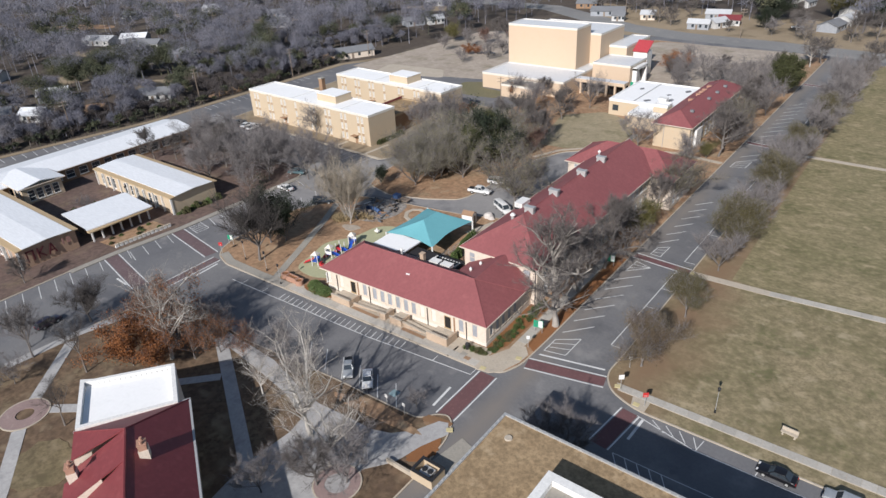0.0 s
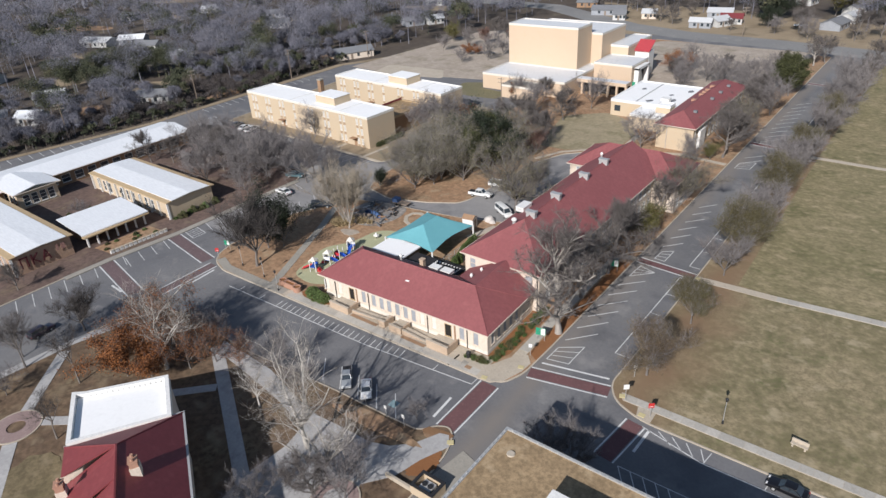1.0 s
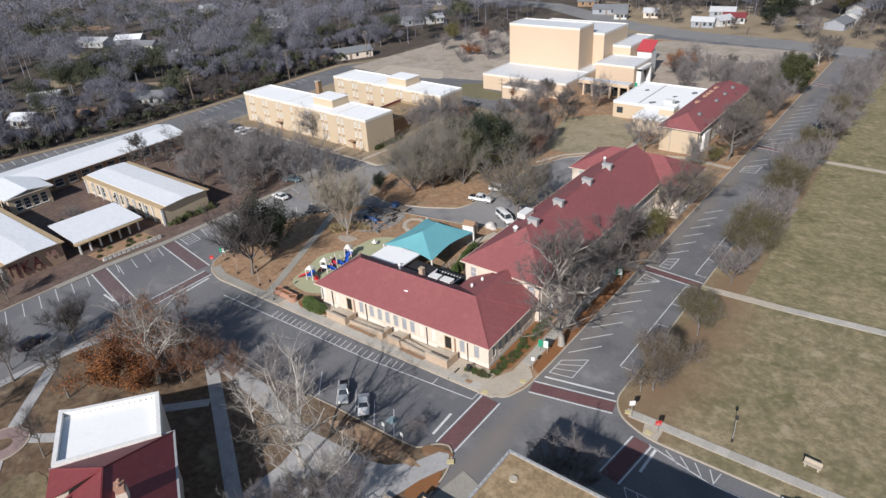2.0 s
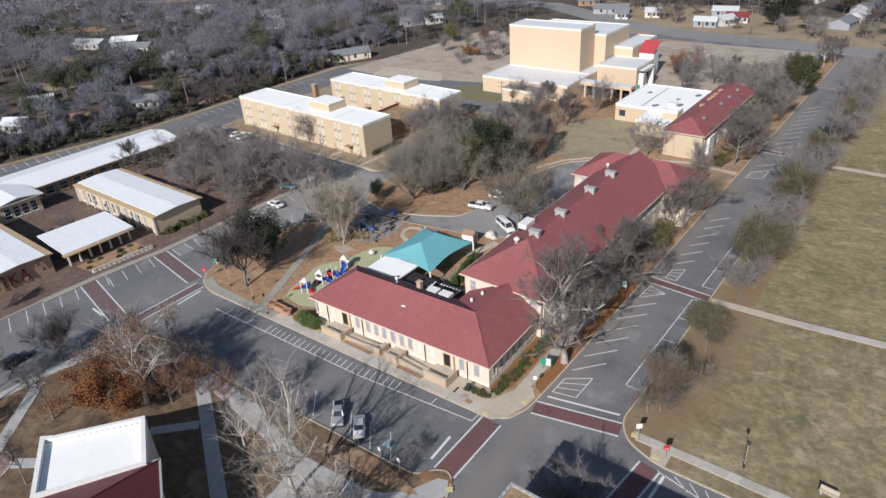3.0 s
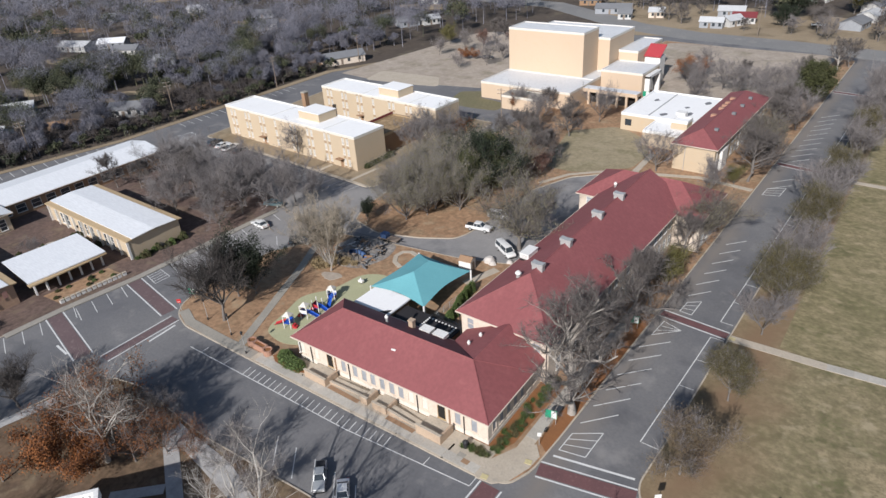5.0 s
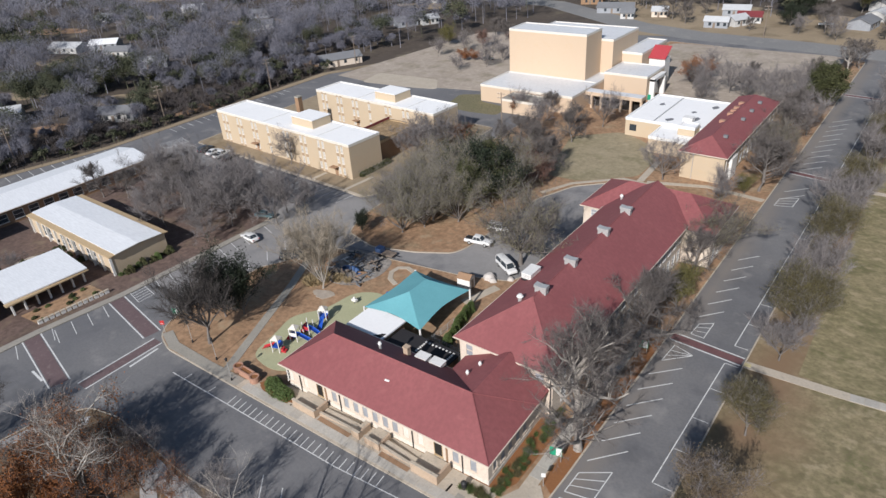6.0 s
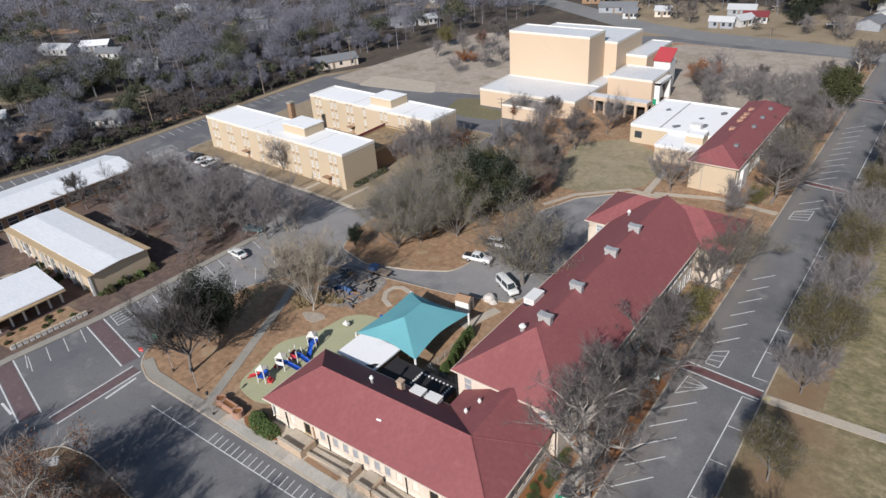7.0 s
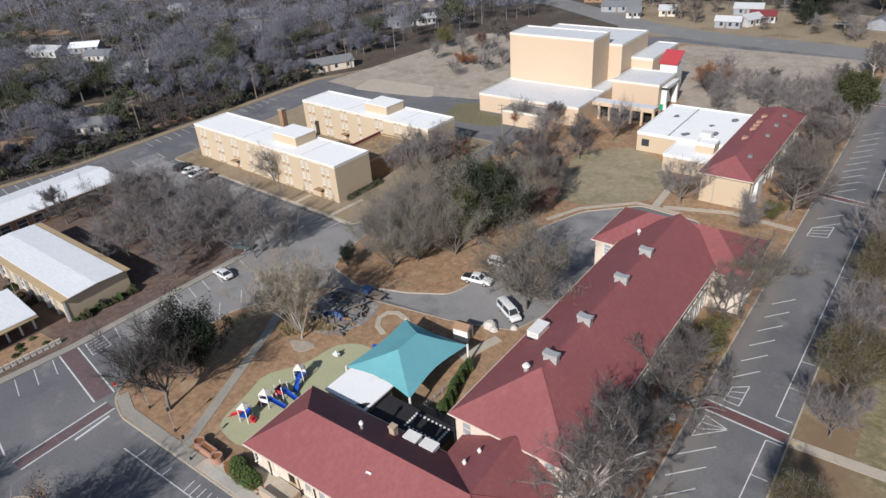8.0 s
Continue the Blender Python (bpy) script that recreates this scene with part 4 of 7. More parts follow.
# flat annex and canopy
annex = thing("annex", "small brown brick annex with a white flat roof", "building")
walls(annex, rect(-77.6, 76.3, -71.0, 81.2), 3.1, "brown_brick", {1: [(0.6, 0.3, 1.0, 2.0, "glass", "white", 1), (2.6, 0.9, 1.3, 1.3, "glass", "white", 1)]})
part("roof", Mesh().box(-78.0, 75.9, 3.22, -70.7, 81.5, 3.45), M["bright_roof"], annex)
part("roof_stain", Mesh().prism([(-72.6, 76.0), (-71.1, 76.0), (-71.0, 77.3), (-71.6, 77.0), (-72.0, 76.5)], 3.45, 3.456), M["black_roof"], annex, "black worn patch of the membrane")
struct_black = thing("flat_link_roof", "black flat roof with white ballast dots between the houses", "roof")
part("slab", Mesh().box(-70.6, 75.7, 2.6, -59.6, 80.3, 2.8), M["black_roof"], struct_black)
part("wall", Mesh().box(-70.4, 75.8, 0.1, -59.8, 80.1, 2.598), M["brown_brick"], struct_black)
for i in range(9):
    part("ballast", Mesh().box(-65.4 + i * 0.62, 79.4, 2.803, -65.15 + i * 0.62, 79.65, 2.95), M["white"], struct_black)
    part("ballast", Mesh().box(-65.4 + i * 0.62, 77.1, 2.803, -65.15 + i * 0.62, 77.35, 2.95), M["white"], struct_black)
for i in range(4):
    part("ballast", Mesh().box(-65.4, 77.55 + i * 0.46, 2.803, -65.15, 77.8 + i * 0.46, 2.95), M["white"], struct_black)
    part("ballast", Mesh().box(-60.44, 77.55 + i * 0.46, 2.803, -60.19, 77.8 + i * 0.46, 2.95), M["white"], struct_black)
roof_unit(-61.6, 74.5, 4.8, 1.8, 1.3, 0.65, 2)
roof_unit(-59.2, 74.6, 4.8, 1.9, 1.3, 0.65, 2)


def shade_canopy():
    ob = thing("shade_canopy", "teal fabric hip shade canopy on white posts", "canopy")
    x0, x1, y0, y1, z, zr = -78.8, -67.4, 80.7, 93.5, 3.4, 5.7
    ra, rb = Vector((-73.1, 85.4, zr)), Vector((-73.1, 89.6, zr))
    m = Mesh()
    n = 8

    def sag_edge(p, q):
        c = (Vector((x0 + x1, y0 + y1, 0)) / 2).to_3d()
        out = []
        for i in range(n + 1):
            t = i / n
            v = Vector(p).lerp(Vector(q), t)
            k = 4 * t * (1 - t)
            inward = (Vector((c.x, c.y, v.z)) - v).normalized()
            out.append(v + inward * 0.7 * k + Vector((0, 0, 0.25 * k)))
        return out

    a, b, c, d = (x0, y0, z), (x1, y0, z), (x1, y1, z), (x0, y1, z)
    for p, q, r, s in ((a, b, ra, ra), (b, c, ra, rb), (c, d, rb, rb), (d, a, rb, ra)):
        low = sag_edge(p, q)
        for i in range(n):
            rows = []
            for t in (i / n, (i + 1) / n):
                e = low[round(t * n)]
                top = Vector(r).lerp(Vector(s), t)
                rows.append([e.lerp(top, k / 5) - Vector((0, 0, 0.12 * math.sin(math.pi * k / 5))) for k in range(6)])
            for k in range(5):
                m.add([rows[0][k], rows[1][k], rows[1][k + 1], rows[0][k + 1]], [(0, 1, 2, 3)])
    part("fabric", m, M["teal"], ob)
    for x, y in ((x0, y0), (x1, y0), (x1, y1), (x0, y1)):
        part("post", Mesh().tube((x, y, 0.1), (x, y, z + 0.1), 0.16, 0.16, 8).box(x - 0.3, y - 0.3, 0.1, x + 0.3, y + 0.3, 0.3), M["white"], ob)


shade_canopy()

# flats: two three-storey brick blocks
M["curtain"] = mat("curtained_glass", (0.62, 0.6, 0.56), (0.4, 0.39, 0.37), 0.25, 0.9, 3.0, 1.0)
M["spandrel"] = mat("brown_spandrel", (0.4, 0.29, 0.19), (0.34, 0.24, 0.16), 0.8, 0.6, 4.0)


def flats(name, x0, y0, x1, y1, h, pent, pairs, skip):
    ob = thing(name, "three-storey tan brick block of flats with a white flat roof", "building", "blocks of flats")
    strips = [(i + 0.5) * (x1 - x0) / pairs - 1.2 + k for i in range(pairs) for k in (0.0, 1.6) if not (i == skip and k)]
    holes = [(u, 0.75 + st * 2.7, 0.8, 1.75, "curtain", "trim", 1) for u in strips for st in range(3)]
    walls(ob, rect(x0, y0, x1, y1), h - 0.2, "tan", {0: holes, 2: holes})
    # brown spandrel panels between the windows of a strip
    for u in strips:
        for st in range(4):
            lo, hi = (0.15, 0.72) if st == 0 else (2.62 + (st - 1) * 2.7, 3.44 + (st - 1) * 2.7)
            part("spandrel", Mesh().box(x0 + u - 0.03, y0 - 0.05, lo, x0 + u + 0.83, y0 - 0.003, min(hi, h - 0.3)), M["spandrel"], ob)
    flat_roof(ob, rect(x0, y0, x1, y1), h, "bright_roof", "trim", 0.16, 0.05)
    for x in (x0 + (x1 - x0) * 0.38, x0 + (x1 - x0) * 0.78):
        part("expansion_joint", Mesh().box(x, y0 + 0.4, h + 0.003, x + 0.25, y1 - 0.4, h + 0.12), M["white"], ob)
    px0, py0, px1, py1, ph = pent
    part("penthouse", Mesh().box(px0, py0, h - 0.1, px1, py1, ph), M["tan"], ob)
    part("penthouse_roof", Mesh().box(px0 - 0.12, py0 - 0.12, ph, px1 + 0.12, py1 + 0.12, ph + 0.14), M["bright_roof"], ob)
    for x in (x0 + 17, x1 - 5.5):
        part("door_canopy", Mesh().box(x - 1.0, y0 - 1.5, 2.4, x + 1.0, y0 - 0.004, 2.55).box(x - 0.5, y0 - 0.06, 0.1, x + 0.5, y0 - 0.004, 2.2), M["brown_brick"], ob)
    return ob


block_a = flats("apartment_block", -176.0, 121.7, -121.7, 131.9, 8.7, (-146.6, 125.2, -138.4, 131.2, 10.8), 8, 3)
block_a.matrix_basis = Matrix.Translation((-121.7, 121.7, 0)) @ Matrix.Rotation(radians(-2.6), 4, "Z") @ Matrix.Translation((121.7, -121.7, 0))
block_b = flats("apartment_block", -164.0, 148.6, -117.6, 158.4, 8.8, (-141.4, 151.2, -133.6, 157.4, 10.9), 7, 3)
block_b.matrix_basis = Matrix.Translation((-117.6, 148.6, 0)) @ Matrix.Rotation(radians(-3.0), 4, "Z") @ Matrix.Translation((117.6, -148.6, 0))
stack = thing("boiler_chimney", "square brown brick boiler chimney", "chimney")
part("shaft", Mesh().box(-157.4, 137.2, 0.1, -156.0, 138.6, 11.2), M["brown_brick"], stack)
part("cap", Mesh().box(-157.5, 137.1, 11.2, -155.9, 138.7, 11.5), M["concrete_grey"], stack)
link = thing("link_building", "low brown brick link between the blocks of flats", "building")
walls(link, rect(-132.0, 133.0, -123.0, 147.6), 5.3, "brown_brick")
flat_roof(link, rect(-132.0, 133.0, -123.0, 147.6), 5.5, "tan_roof", "fascia", 0.25)
part("railing", Mesh().box(-131.9, 132.9, 5.85, -123.1, 133.0, 6.5).box(-132.1, 133.1, 5.85, -132.0, 147.5, 6.5), M["roof_red2"], link)

# the tall fly-tower hall
theatre = thing("theatre", "tall tan brick theatre with a fly tower and white flat roofs", "building")


def mass(x0, y0, x1, y1, h, z0=0.1, material="peach", roof="white_roof"):
    part("wall", Mesh().box(x0, y0, z0, x1, y1, h - 0.25), M[material], theatre)
    flat_roof(theatre, rect(x0, y0, x1, y1), h, roof, "trim", 0.2, 0.04)


mass(-129.3, 203.8, -102.5, 214.0, 18.6)
mass(-129.6, 187.4, -98.2, 203.7, 5.1)
mass(-128.9, 214.1, -98.6, 233.0, 15.4)
mass(-98.0, 207.6, -84.6, 221.0, 7.3)
mass(-102.4, 203.8, -98.2, 214.0, 5.1)
mass(-98.5, 221.1, -92.0, 241.5, 10.4)
mass(-117.5, 180.4, -105.5, 187.3, 4.1, roof="concrete_grey")
part("roof", slab_face(Mesh(), [(-91.9, 226.0, 8.2), (-86.4, 226.0, 8.2), (-86.4, 231.0, 11.2), (-91.9, 231.0, 11.2)], 0.2), M["bright_red"], theatre, "small bright red roof")
part("wall", Mesh().box(-91.7, 226.4, 0.1, -86.6, 230.9, 8.1), M["white"], theatre)
part("glazing", Mesh().box(-84.58, 210.5, 0.3, -84.4, 217, 5.2), M["glass"], theatre)
part("portal", Mesh().box(-84.4, 209.2, 0.1, -82.9, 210.2, 6.4).box(-84.4, 217.3, 0.1, -82.9, 218.3, 6.4).box(-84.4, 209.2, 5.8, -82.9, 218.3, 6.6), M["white"], theatre)
arcade = thing("arcade", "covered walk of tan brick piers under a flat roof", "arcade")
part("roof", Mesh().box(-98.0, 195.2, 3.9, -80.9, 198.6, 4.9), M["peach"], arcade)
part("roof_skin", Mesh().box(-97.9, 195.3, 4.9, -81.0, 198.5, 4.96), M["white_roof"], arcade)
for i in range(6):
    x = -96.4 + i * 3.0
    part("pier", Mesh().box(x, 195.3, 0.1, x + 0.6, 196.0, 3.898), M["peach"], arcade)
# The shade under the arcade roof is put into this wall's near-black colour.
structure("wall_arcade", Mesh().box(-96.8, 198.2, 0.1, -81.0, 198.5, 3.88), M["opening"], "back wall of the covered walk, shade put into its colour", "wall")

# flat-roofed wing and the far red-roofed house
lowh = thing("flat_wing", "low pale brick wing with a stepped white flat roof", "building")
for x0, y0, x1, y1, h in ((-78.6, 179.4, -57.9, 202.0, 4.6), (-69.0, 170.8, -57.9, 179.3, 3.9), (-63.6, 175.2, -59.6, 178.9, 6.0)):
    part("wall", Mesh().box(x0, y0, 0.1 if h < 5.5 else 4.0, x1, y1, h - 0.25), M["tan"], lowh)
    flat_roof(lowh, rect(x0, y0, x1, y1), h, "bright_roof", "white", 0.2, 0.05)
part("window", Mesh().box(-77.4, 179.3, 1.5, -75.6, 179.396, 3.2), M["glass"], lowh)
part("seam", Mesh().box(-71.6, 179.8, 4.603, -71.3, 201.7, 4.75), M["grey_metal"], lowh)
for cx, cy, a in ((-68.5, 183.0, 0.9), (-65.0, 191.0, 0.7), (-74.5, 194.0, 0.8), (-61.5, 197.0, 1.0), (-63.0, 186.0, 1.1)):
    rs = random.Random(int(cx))
    part("roof_stain", Mesh().prism([(cx + a * rs.uniform(0.5, 1.3) * math.cos(q), cy + a * rs.uniform(0.5, 2.0) * math.sin(q)) for q in [k * 0.785 for k in range(8)]], 4.601, 4.607), M["slate"], lowh, "dark dirty patch of the membrane")
roof_unit(-63.4, 182.0, 4.75, 2.4, 2.0, 1.5)
farh = thing("far_hall", "two-storey tan brick hall under a red hip roof", "building")
fw = [(3.0 + 3.0 * i, v, 1.6, 1.9, "panel", "white", 2) for i in range(13) for v in (0.9, 3.9)]
walls(farh, rect(-57.2, 160.0, -48.0, 202.4), 6.2, "tan", {1: fw, 3: []})
hip_roof(farh, -57.8, 159.4, -47.4, 203.0, 6.4, 9.0, "roof_red", (True, True), "y")
for y in (161, 169, 178, 187, 196):
    downspout(farh, -47.85, y, 6.2, "white")
downspout(farh, -54.6, 159.85, 6.2, "grey_metal")
part("doorway", Mesh().box(-47.9, 163.4, 0.1, -47.3, 167.4, 4.8), M["white"], farh, "white entrance bay")
for y in (176, 182, 184.5, 187, 191):
    part("cupola_base", Mesh().box(-54.6, y, 7.8, -53.4, y + 1.1, 8.7), M["brick_orange"], farh, "weathered orange roof patch")
for y in (167, 180, 187, 194):
    part("skylight", Mesh().box(-50.9, y, 8.0, -50.0, y + 0.8, 8.55), M["slate"], farh)

# ---- west halls with white metal roofs ----
def white_hall(name, x0, y0, x1, y1, e, r, brick, label, strips=True):
    ob = thing(name, label, "building", "white-roofed halls")
    ym = (y0 + y1) / 2
    hw = [(2.0 + 2.7 * i, 0.6, 1.1, 2.6, "glass", "white", 1) for i in range(int((x1 - x0 - 4) / 2.7))]
    walls(ob, rect(x0, y0, x1, y1), e - 0.25, brick, {0: hw, 2: hw})
    for x in (x0 + 0.15, x1 - 0.3):
        g = Mesh()
        g.add([(x, y0, e - 0.15), (x, y1, e - 0.15), (x, ym, r - 0.2), (x + 0.15, y0, e - 0.15), (x + 0.15, y1, e - 0.15), (x + 0.15, ym, r - 0.2)], [(0, 2, 1), (3, 4, 5), (0, 3, 5, 2), (1, 2, 5, 4), (0, 1, 4, 3)])
        part("gable", g, M[brick], ob)
    for ya in (y0 - 0.6, y1 + 0.6):
        yb = ya + (1.3 if ya < ym else -1.3)
        part("eave_panel", slab_face(Mesh(), [(x0 - 0.5, ya, e), (x1 + 0.5, ya, e), (x1 + 0.5, yb, e + 0.1), (x0 - 0.5, yb, e + 0.1)], 0.18), M["fascia"], ob)
        part("roof", slab_face(Mesh(), [(x0 - 0.5, yb, e + 0.2), (x1 + 0.5, yb, e + 0.2), (x1 + 0.5, ym, r), (x0 - 0.5, ym, r)], 0.18), M["white_metal"], ob)
    part("gable_trim", Mesh().tube((x1 + 0.5, y0 + 0.7, e + 0.15), (x1 + 0.5, ym, r - 0.05), 0.1, 0.1, 5).tube((x1 + 0.5, y1 - 0.7, e + 0.15), (x1 + 0.5, ym, r - 0.05), 0.1, 0.1, 5), M["white"], ob)
    n = int((x1 - x0) / 3.5)
    for i in range(n + 1):
        x = x0 + i * (x1 - x0) / n
        part("fin", Mesh().box(x - 0.1, y0 - 0.45, 0.1, x + 0.1, y0 - 0.004, e - 0.2), M["white"], ob)
    return ob


M["rose_brick"] = mat("rose_brick", (0.42, 0.285, 0.2), (0.36, 0.24, 0.17), 0.9, 0.3, 6.0, 0.7, 0.1)
white_hall("west_hall", -163.6, 66.3, -130.0, 77.4, 4.3, 4.75, "tan", "long tan brick hall with a shallow white metal gable roof")
hallB = white_hall("west_hall", -170.0, 35.2, -133.2, 46.2, 4.3, 4.75, "rose_brick", "brown brick hall with dark red letters and white metal roof")
M["letter_red"] = mat("dark_red_letters", (0.09, 0.02, 0.025), (0.07, 0.018, 0.02), 0.6, 1.0, 4.0)
M["letter_pale"] = mat("faded_red_letters", (0.36, 0.2, 0.17), (0.33, 0.2, 0.16), 0.7, 1.0, 4.0)
# the three letters on the gable wall, as plain strokes
x = -133.0
def stroke(y0, z0, y1, z1, w=0.28):
    a, b = Vector((x, y0, z0)), Vector((x, y1, z1))
    d = (b - a).normalized()
    k = Vector((0, -d.z, d.y)) * w / 2
    pts = [a + k, b + k, b - k, a - k]
    t = Vector((0.12, 0, 0))
    return Mesh().add(pts + [p + t for p in pts], [(0, 1, 2, 3), (7, 6, 5, 4), (0, 4, 5, 1), (1, 5, 6, 2), (2, 6, 7, 3), (3, 7, 4, 0)])


for marks in (((36.4, 1.3, 36.4, 3.5), (37.6, 1.3, 37.6, 3.5), (36.2, 3.4, 37.8, 3.4)), ((38.5, 1.3, 38.5, 3.5), (38.6, 2.3, 39.7, 3.5), (38.6, 2.5, 39.8, 1.3)), ((40.4, 1.3, 41.1, 3.5), (41.8, 1.3, 41.1, 3.5), (40.7, 2.0, 41.5, 2.0))):
    joined = Mesh()
    for mk in marks:
        s = stroke(*mk)
        joined.add(s.v, s.f)
    part("letter", joined, M["letter_red"], hallB, "big dark red wall letter")
for a, b in ((43.2, 43.6), (44.1, 44.9)):
    part("lettering", Mesh().box(-132.998, a, 2.2, -132.95, b, 3.5), M["letter_pale"], hallB, "faded red wall lettering")
pav = thing("colonnade", "white-roofed entrance colonnade with slim posts", "building")
part("roof", slab_face(slab_face(Mesh(), [(-145.4, 49.0, 3.4), (-132.2, 48.2, 3.4), (-131.2, 62.2, 3.6), (-144.0, 63.0, 3.6)], 0.22), [(-145.4, 49.0, 3.41), (-145.3, 49.0, 3.41), (-144, 63.0, 3.61)], 0.1), M["white_metal"], pav)
part("fascia", Mesh().box(-132.3, 48.0, 2.95, -131.1, 62.3, 3.17), M["fascia"], pav)
for i in range(7):
    part("post", Mesh().box(-133.2, 49.0 + i * 2.1, 0.1, -132.9, 49.3 + i * 2.1, 3.2), M["white"], pav)
part("wall", Mesh().box(-143.5, 49.6, 0.1, -138.0, 62.0, 3.2), M["brown_brick"], pav)
back = thing("back_hall", "long low hall with a white metal roof and window bands", "building")
walls(back, rect(-187.2, 30.0, -173.0, 99.0), 3.6, "brown_brick", {1: [(2 + 3.4 * i, 0.8, 2.2, 2.0, "glass", "white", 1) for i in range(19)]})
hip_roof(back, -188.0, 29.0, -172.2, 100.0, 3.8, 5.0, "white_metal", (False, False), "y", caps=False)
mid = thing("cross_hall", "short cross hall with a white metal roof and large windows", "building")
walls(mid, rect(-172.0, 49.5, -166.5, 58.8), 4.0, "tan", {1: [(1.2 + 1.9 * i, 0.6, 1.5, 2.6, "glass", "white", 2) for i in range(4)], 0: [(0.8, 0.6, 1.5, 2.6, "glass", "white", 2), (3.0, 0.6, 1.5, 2.6, "glass", "white", 2)]})
hip_roof(mid, -180.0, 48.7, -165.8, 59.6, 4.3, 5.2, "white_metal", (False, False), caps=False)

# ---- the red-roofed house and white-roofed block in the foreground ----
HT = Matrix.Translation((-64.0, 28.2, 0)) @ Matrix.Rotation(radians(-29.5), 4, "Z")
house = thing("old_house", "stone house with a deep red cross-gabled metal roof", "building", at=HT)
# local x runs along the path, local y towards the street
part("wall", Mesh().box(0.5, -12.3, 0.1, 34.0, -0.6, 5.8), M["cream"], house)
zR, zE, yR, yS = 10.9, 7.3, -6.3, -12.9
part("roof", slab_face(Mesh(), [(0, 0, zE), (35, 0, zE), (35, yR, zR), (6.6, yR, zR)], 0.2), M["roof_red2"], house)
part("roof", slab_face(Mesh(), [(0, 0, zE), (0, yS, zE), (6.6, yR, zR)], 0.2), M["roof_red2"], house)
# the far slope steps down twice, closed by pale stone cheeks
for xa, xb, drop in ((0.0, 4.8, 0.0), (4.8, 8.0, 1.3), (8.0, 11.6, 0.25), (11.6, 35.0, 1.3)):
    k = yS - 0.5 * (drop < 1)
    if xa == 0:
        pts = [(0, yS, zE), (4.8, yS, zE), (6.6, yR, zR)]
    elif xa == 4.8:
        pts = [(4.8, yS, zE - drop), (8.0, yS, zE - drop), (8.0, yR, zR - 0.05), (6.6, yR, zR - 0.05)]
    else:
        pts = [(xa, k, zE - drop), (xb, k, zE - drop), (xb, yR, zR - 0.03 * (drop > 1)), (xa, yR, zR - 0.03 * (drop > 1))]
    part("roof", slab_face(Mesh(), pts, 0.16), M["roof_red2"], house)
for x, reach in ((4.62, 0.5), (11.42, 0.6)):
    yt = yS + (yR - yS) * reach
    zt = zE + (zR - zE) * reach
    p = [(x, yS - 0.05, zE - 1.4), (x, yS - 0.05, zE - 0.12), (x, yt, zt - 0.12), (x, yt, zt - 0.6)]
    part("cheek_wall", Mesh().add(p + [(q[0] + 0.22, q[1], q[2]) for q in p], [(0, 1, 2, 3), (7, 6, 5, 4), (0, 4, 5, 1), (1, 5, 6, 2), (2, 6, 7, 3), (3, 7, 4, 0)]), M["cream"], house, "pale stone cheek wall")
part("gutter", Mesh().box(-0.1, 0.003, zE - 0.2, 35, 0.25, zE).box(-0.25, yS - 0.1, zE - 0.2, -0.003, 0.25, zE), M["grey_metal"], house)
part("ridge_cap", Mesh().tube((6.6, yR, zR), (35, yR, zR), 0.16, 0.16, 6).tube((6.6, yR, zR), (0, 0, zE), 0.1, 0.1, 6).tube((6.6, yR, zR), (0, yS, zE), 0.1, 0.1, 6), M["roof_red2"], house)
for cx, cy, top in ((10.6, -4.5, 11.6), (8.2, -12.2, 9.4)):
    stackm = part("chimney", Mesh().box(cx - 0.6, cy - 0.5, zE, cx + 0.6, cy + 0.5, top - 0.7), M["cream"], house, "pale stone chimney with a brick top")
    part("brick_top", Mesh().box(cx - 0.5, cy - 0.42, top - 0.698, cx + 0.5, cy + 0.42, top).box(cx - 0.56, cy - 0.48, top + 0.002, cx + 0.56, cy + 0.48, top + 0.13), M["brick_orange"], stackm)
    for k in (-0.3, 0.3):
        part("chimney_pot", Mesh().tube((cx + k, cy, top + 0.15), (cx + k, cy, top + 0.5), 0.18, 0.16, 8), M["brick_orange"], stackm)
HW = Matrix.Translation((-77.5, 23.1, 0)) @ Matrix.Rotation(radians(-29.5), 4, "Z")
wblock = thing("white_roofed_block", "flat-roofed stone block with a white membrane roof and parapet", "building", at=HW)
out = [(0.0, 0.0), (-0.6, -1.6), (9.2, -1.6), (9.6, 9.9), (1.3, 9.9)]
part("wall", Mesh().prism(inset(out, 0.1), 0.1, 7.0), M["cream"], wblock)
part("roof", Mesh().prism(inset(out, 0.55), 6.7, 7.1), M["bright_roof"], wblock)
part("parapet", Mesh().ring(out, inset(out, 0.5), 6.6, 7.7), M["white"], wblock)
for i in range(14):
    part("scupper_block", Mesh().box(0.5 + i * 0.09, 0.5 + i * 0.64, 7.1, 0.6 + i * 0.09, 0.62 + i * 0.64, 7.4), M["grey_metal"], wblock)
    part("scupper_block", Mesh().box(2.0 + i * 0.5, 9.3, 7.1, 2.1 + i * 0.5, 9.38, 7.24), M["grey_metal"], wblock)

# ---- the flat tan roof at the near corner ----
hall = thing("flat_hall", "large hall with a tan gravel flat roof and white metal edge", "building")
HX0, HY1, HZ = -28.5, 45.1, 10.9
part("wall", Mesh().box(HX0 + 0.15, -60, 0.1, 60, HY1 - 0.15, HZ - 0.3), M["tan"], hall)
part("roof", Mesh().box(HX0 + 0.3, -60, HZ - 0.29, 60, HY1 - 0.3, HZ - 0.08), M["tan_roof"], hall)
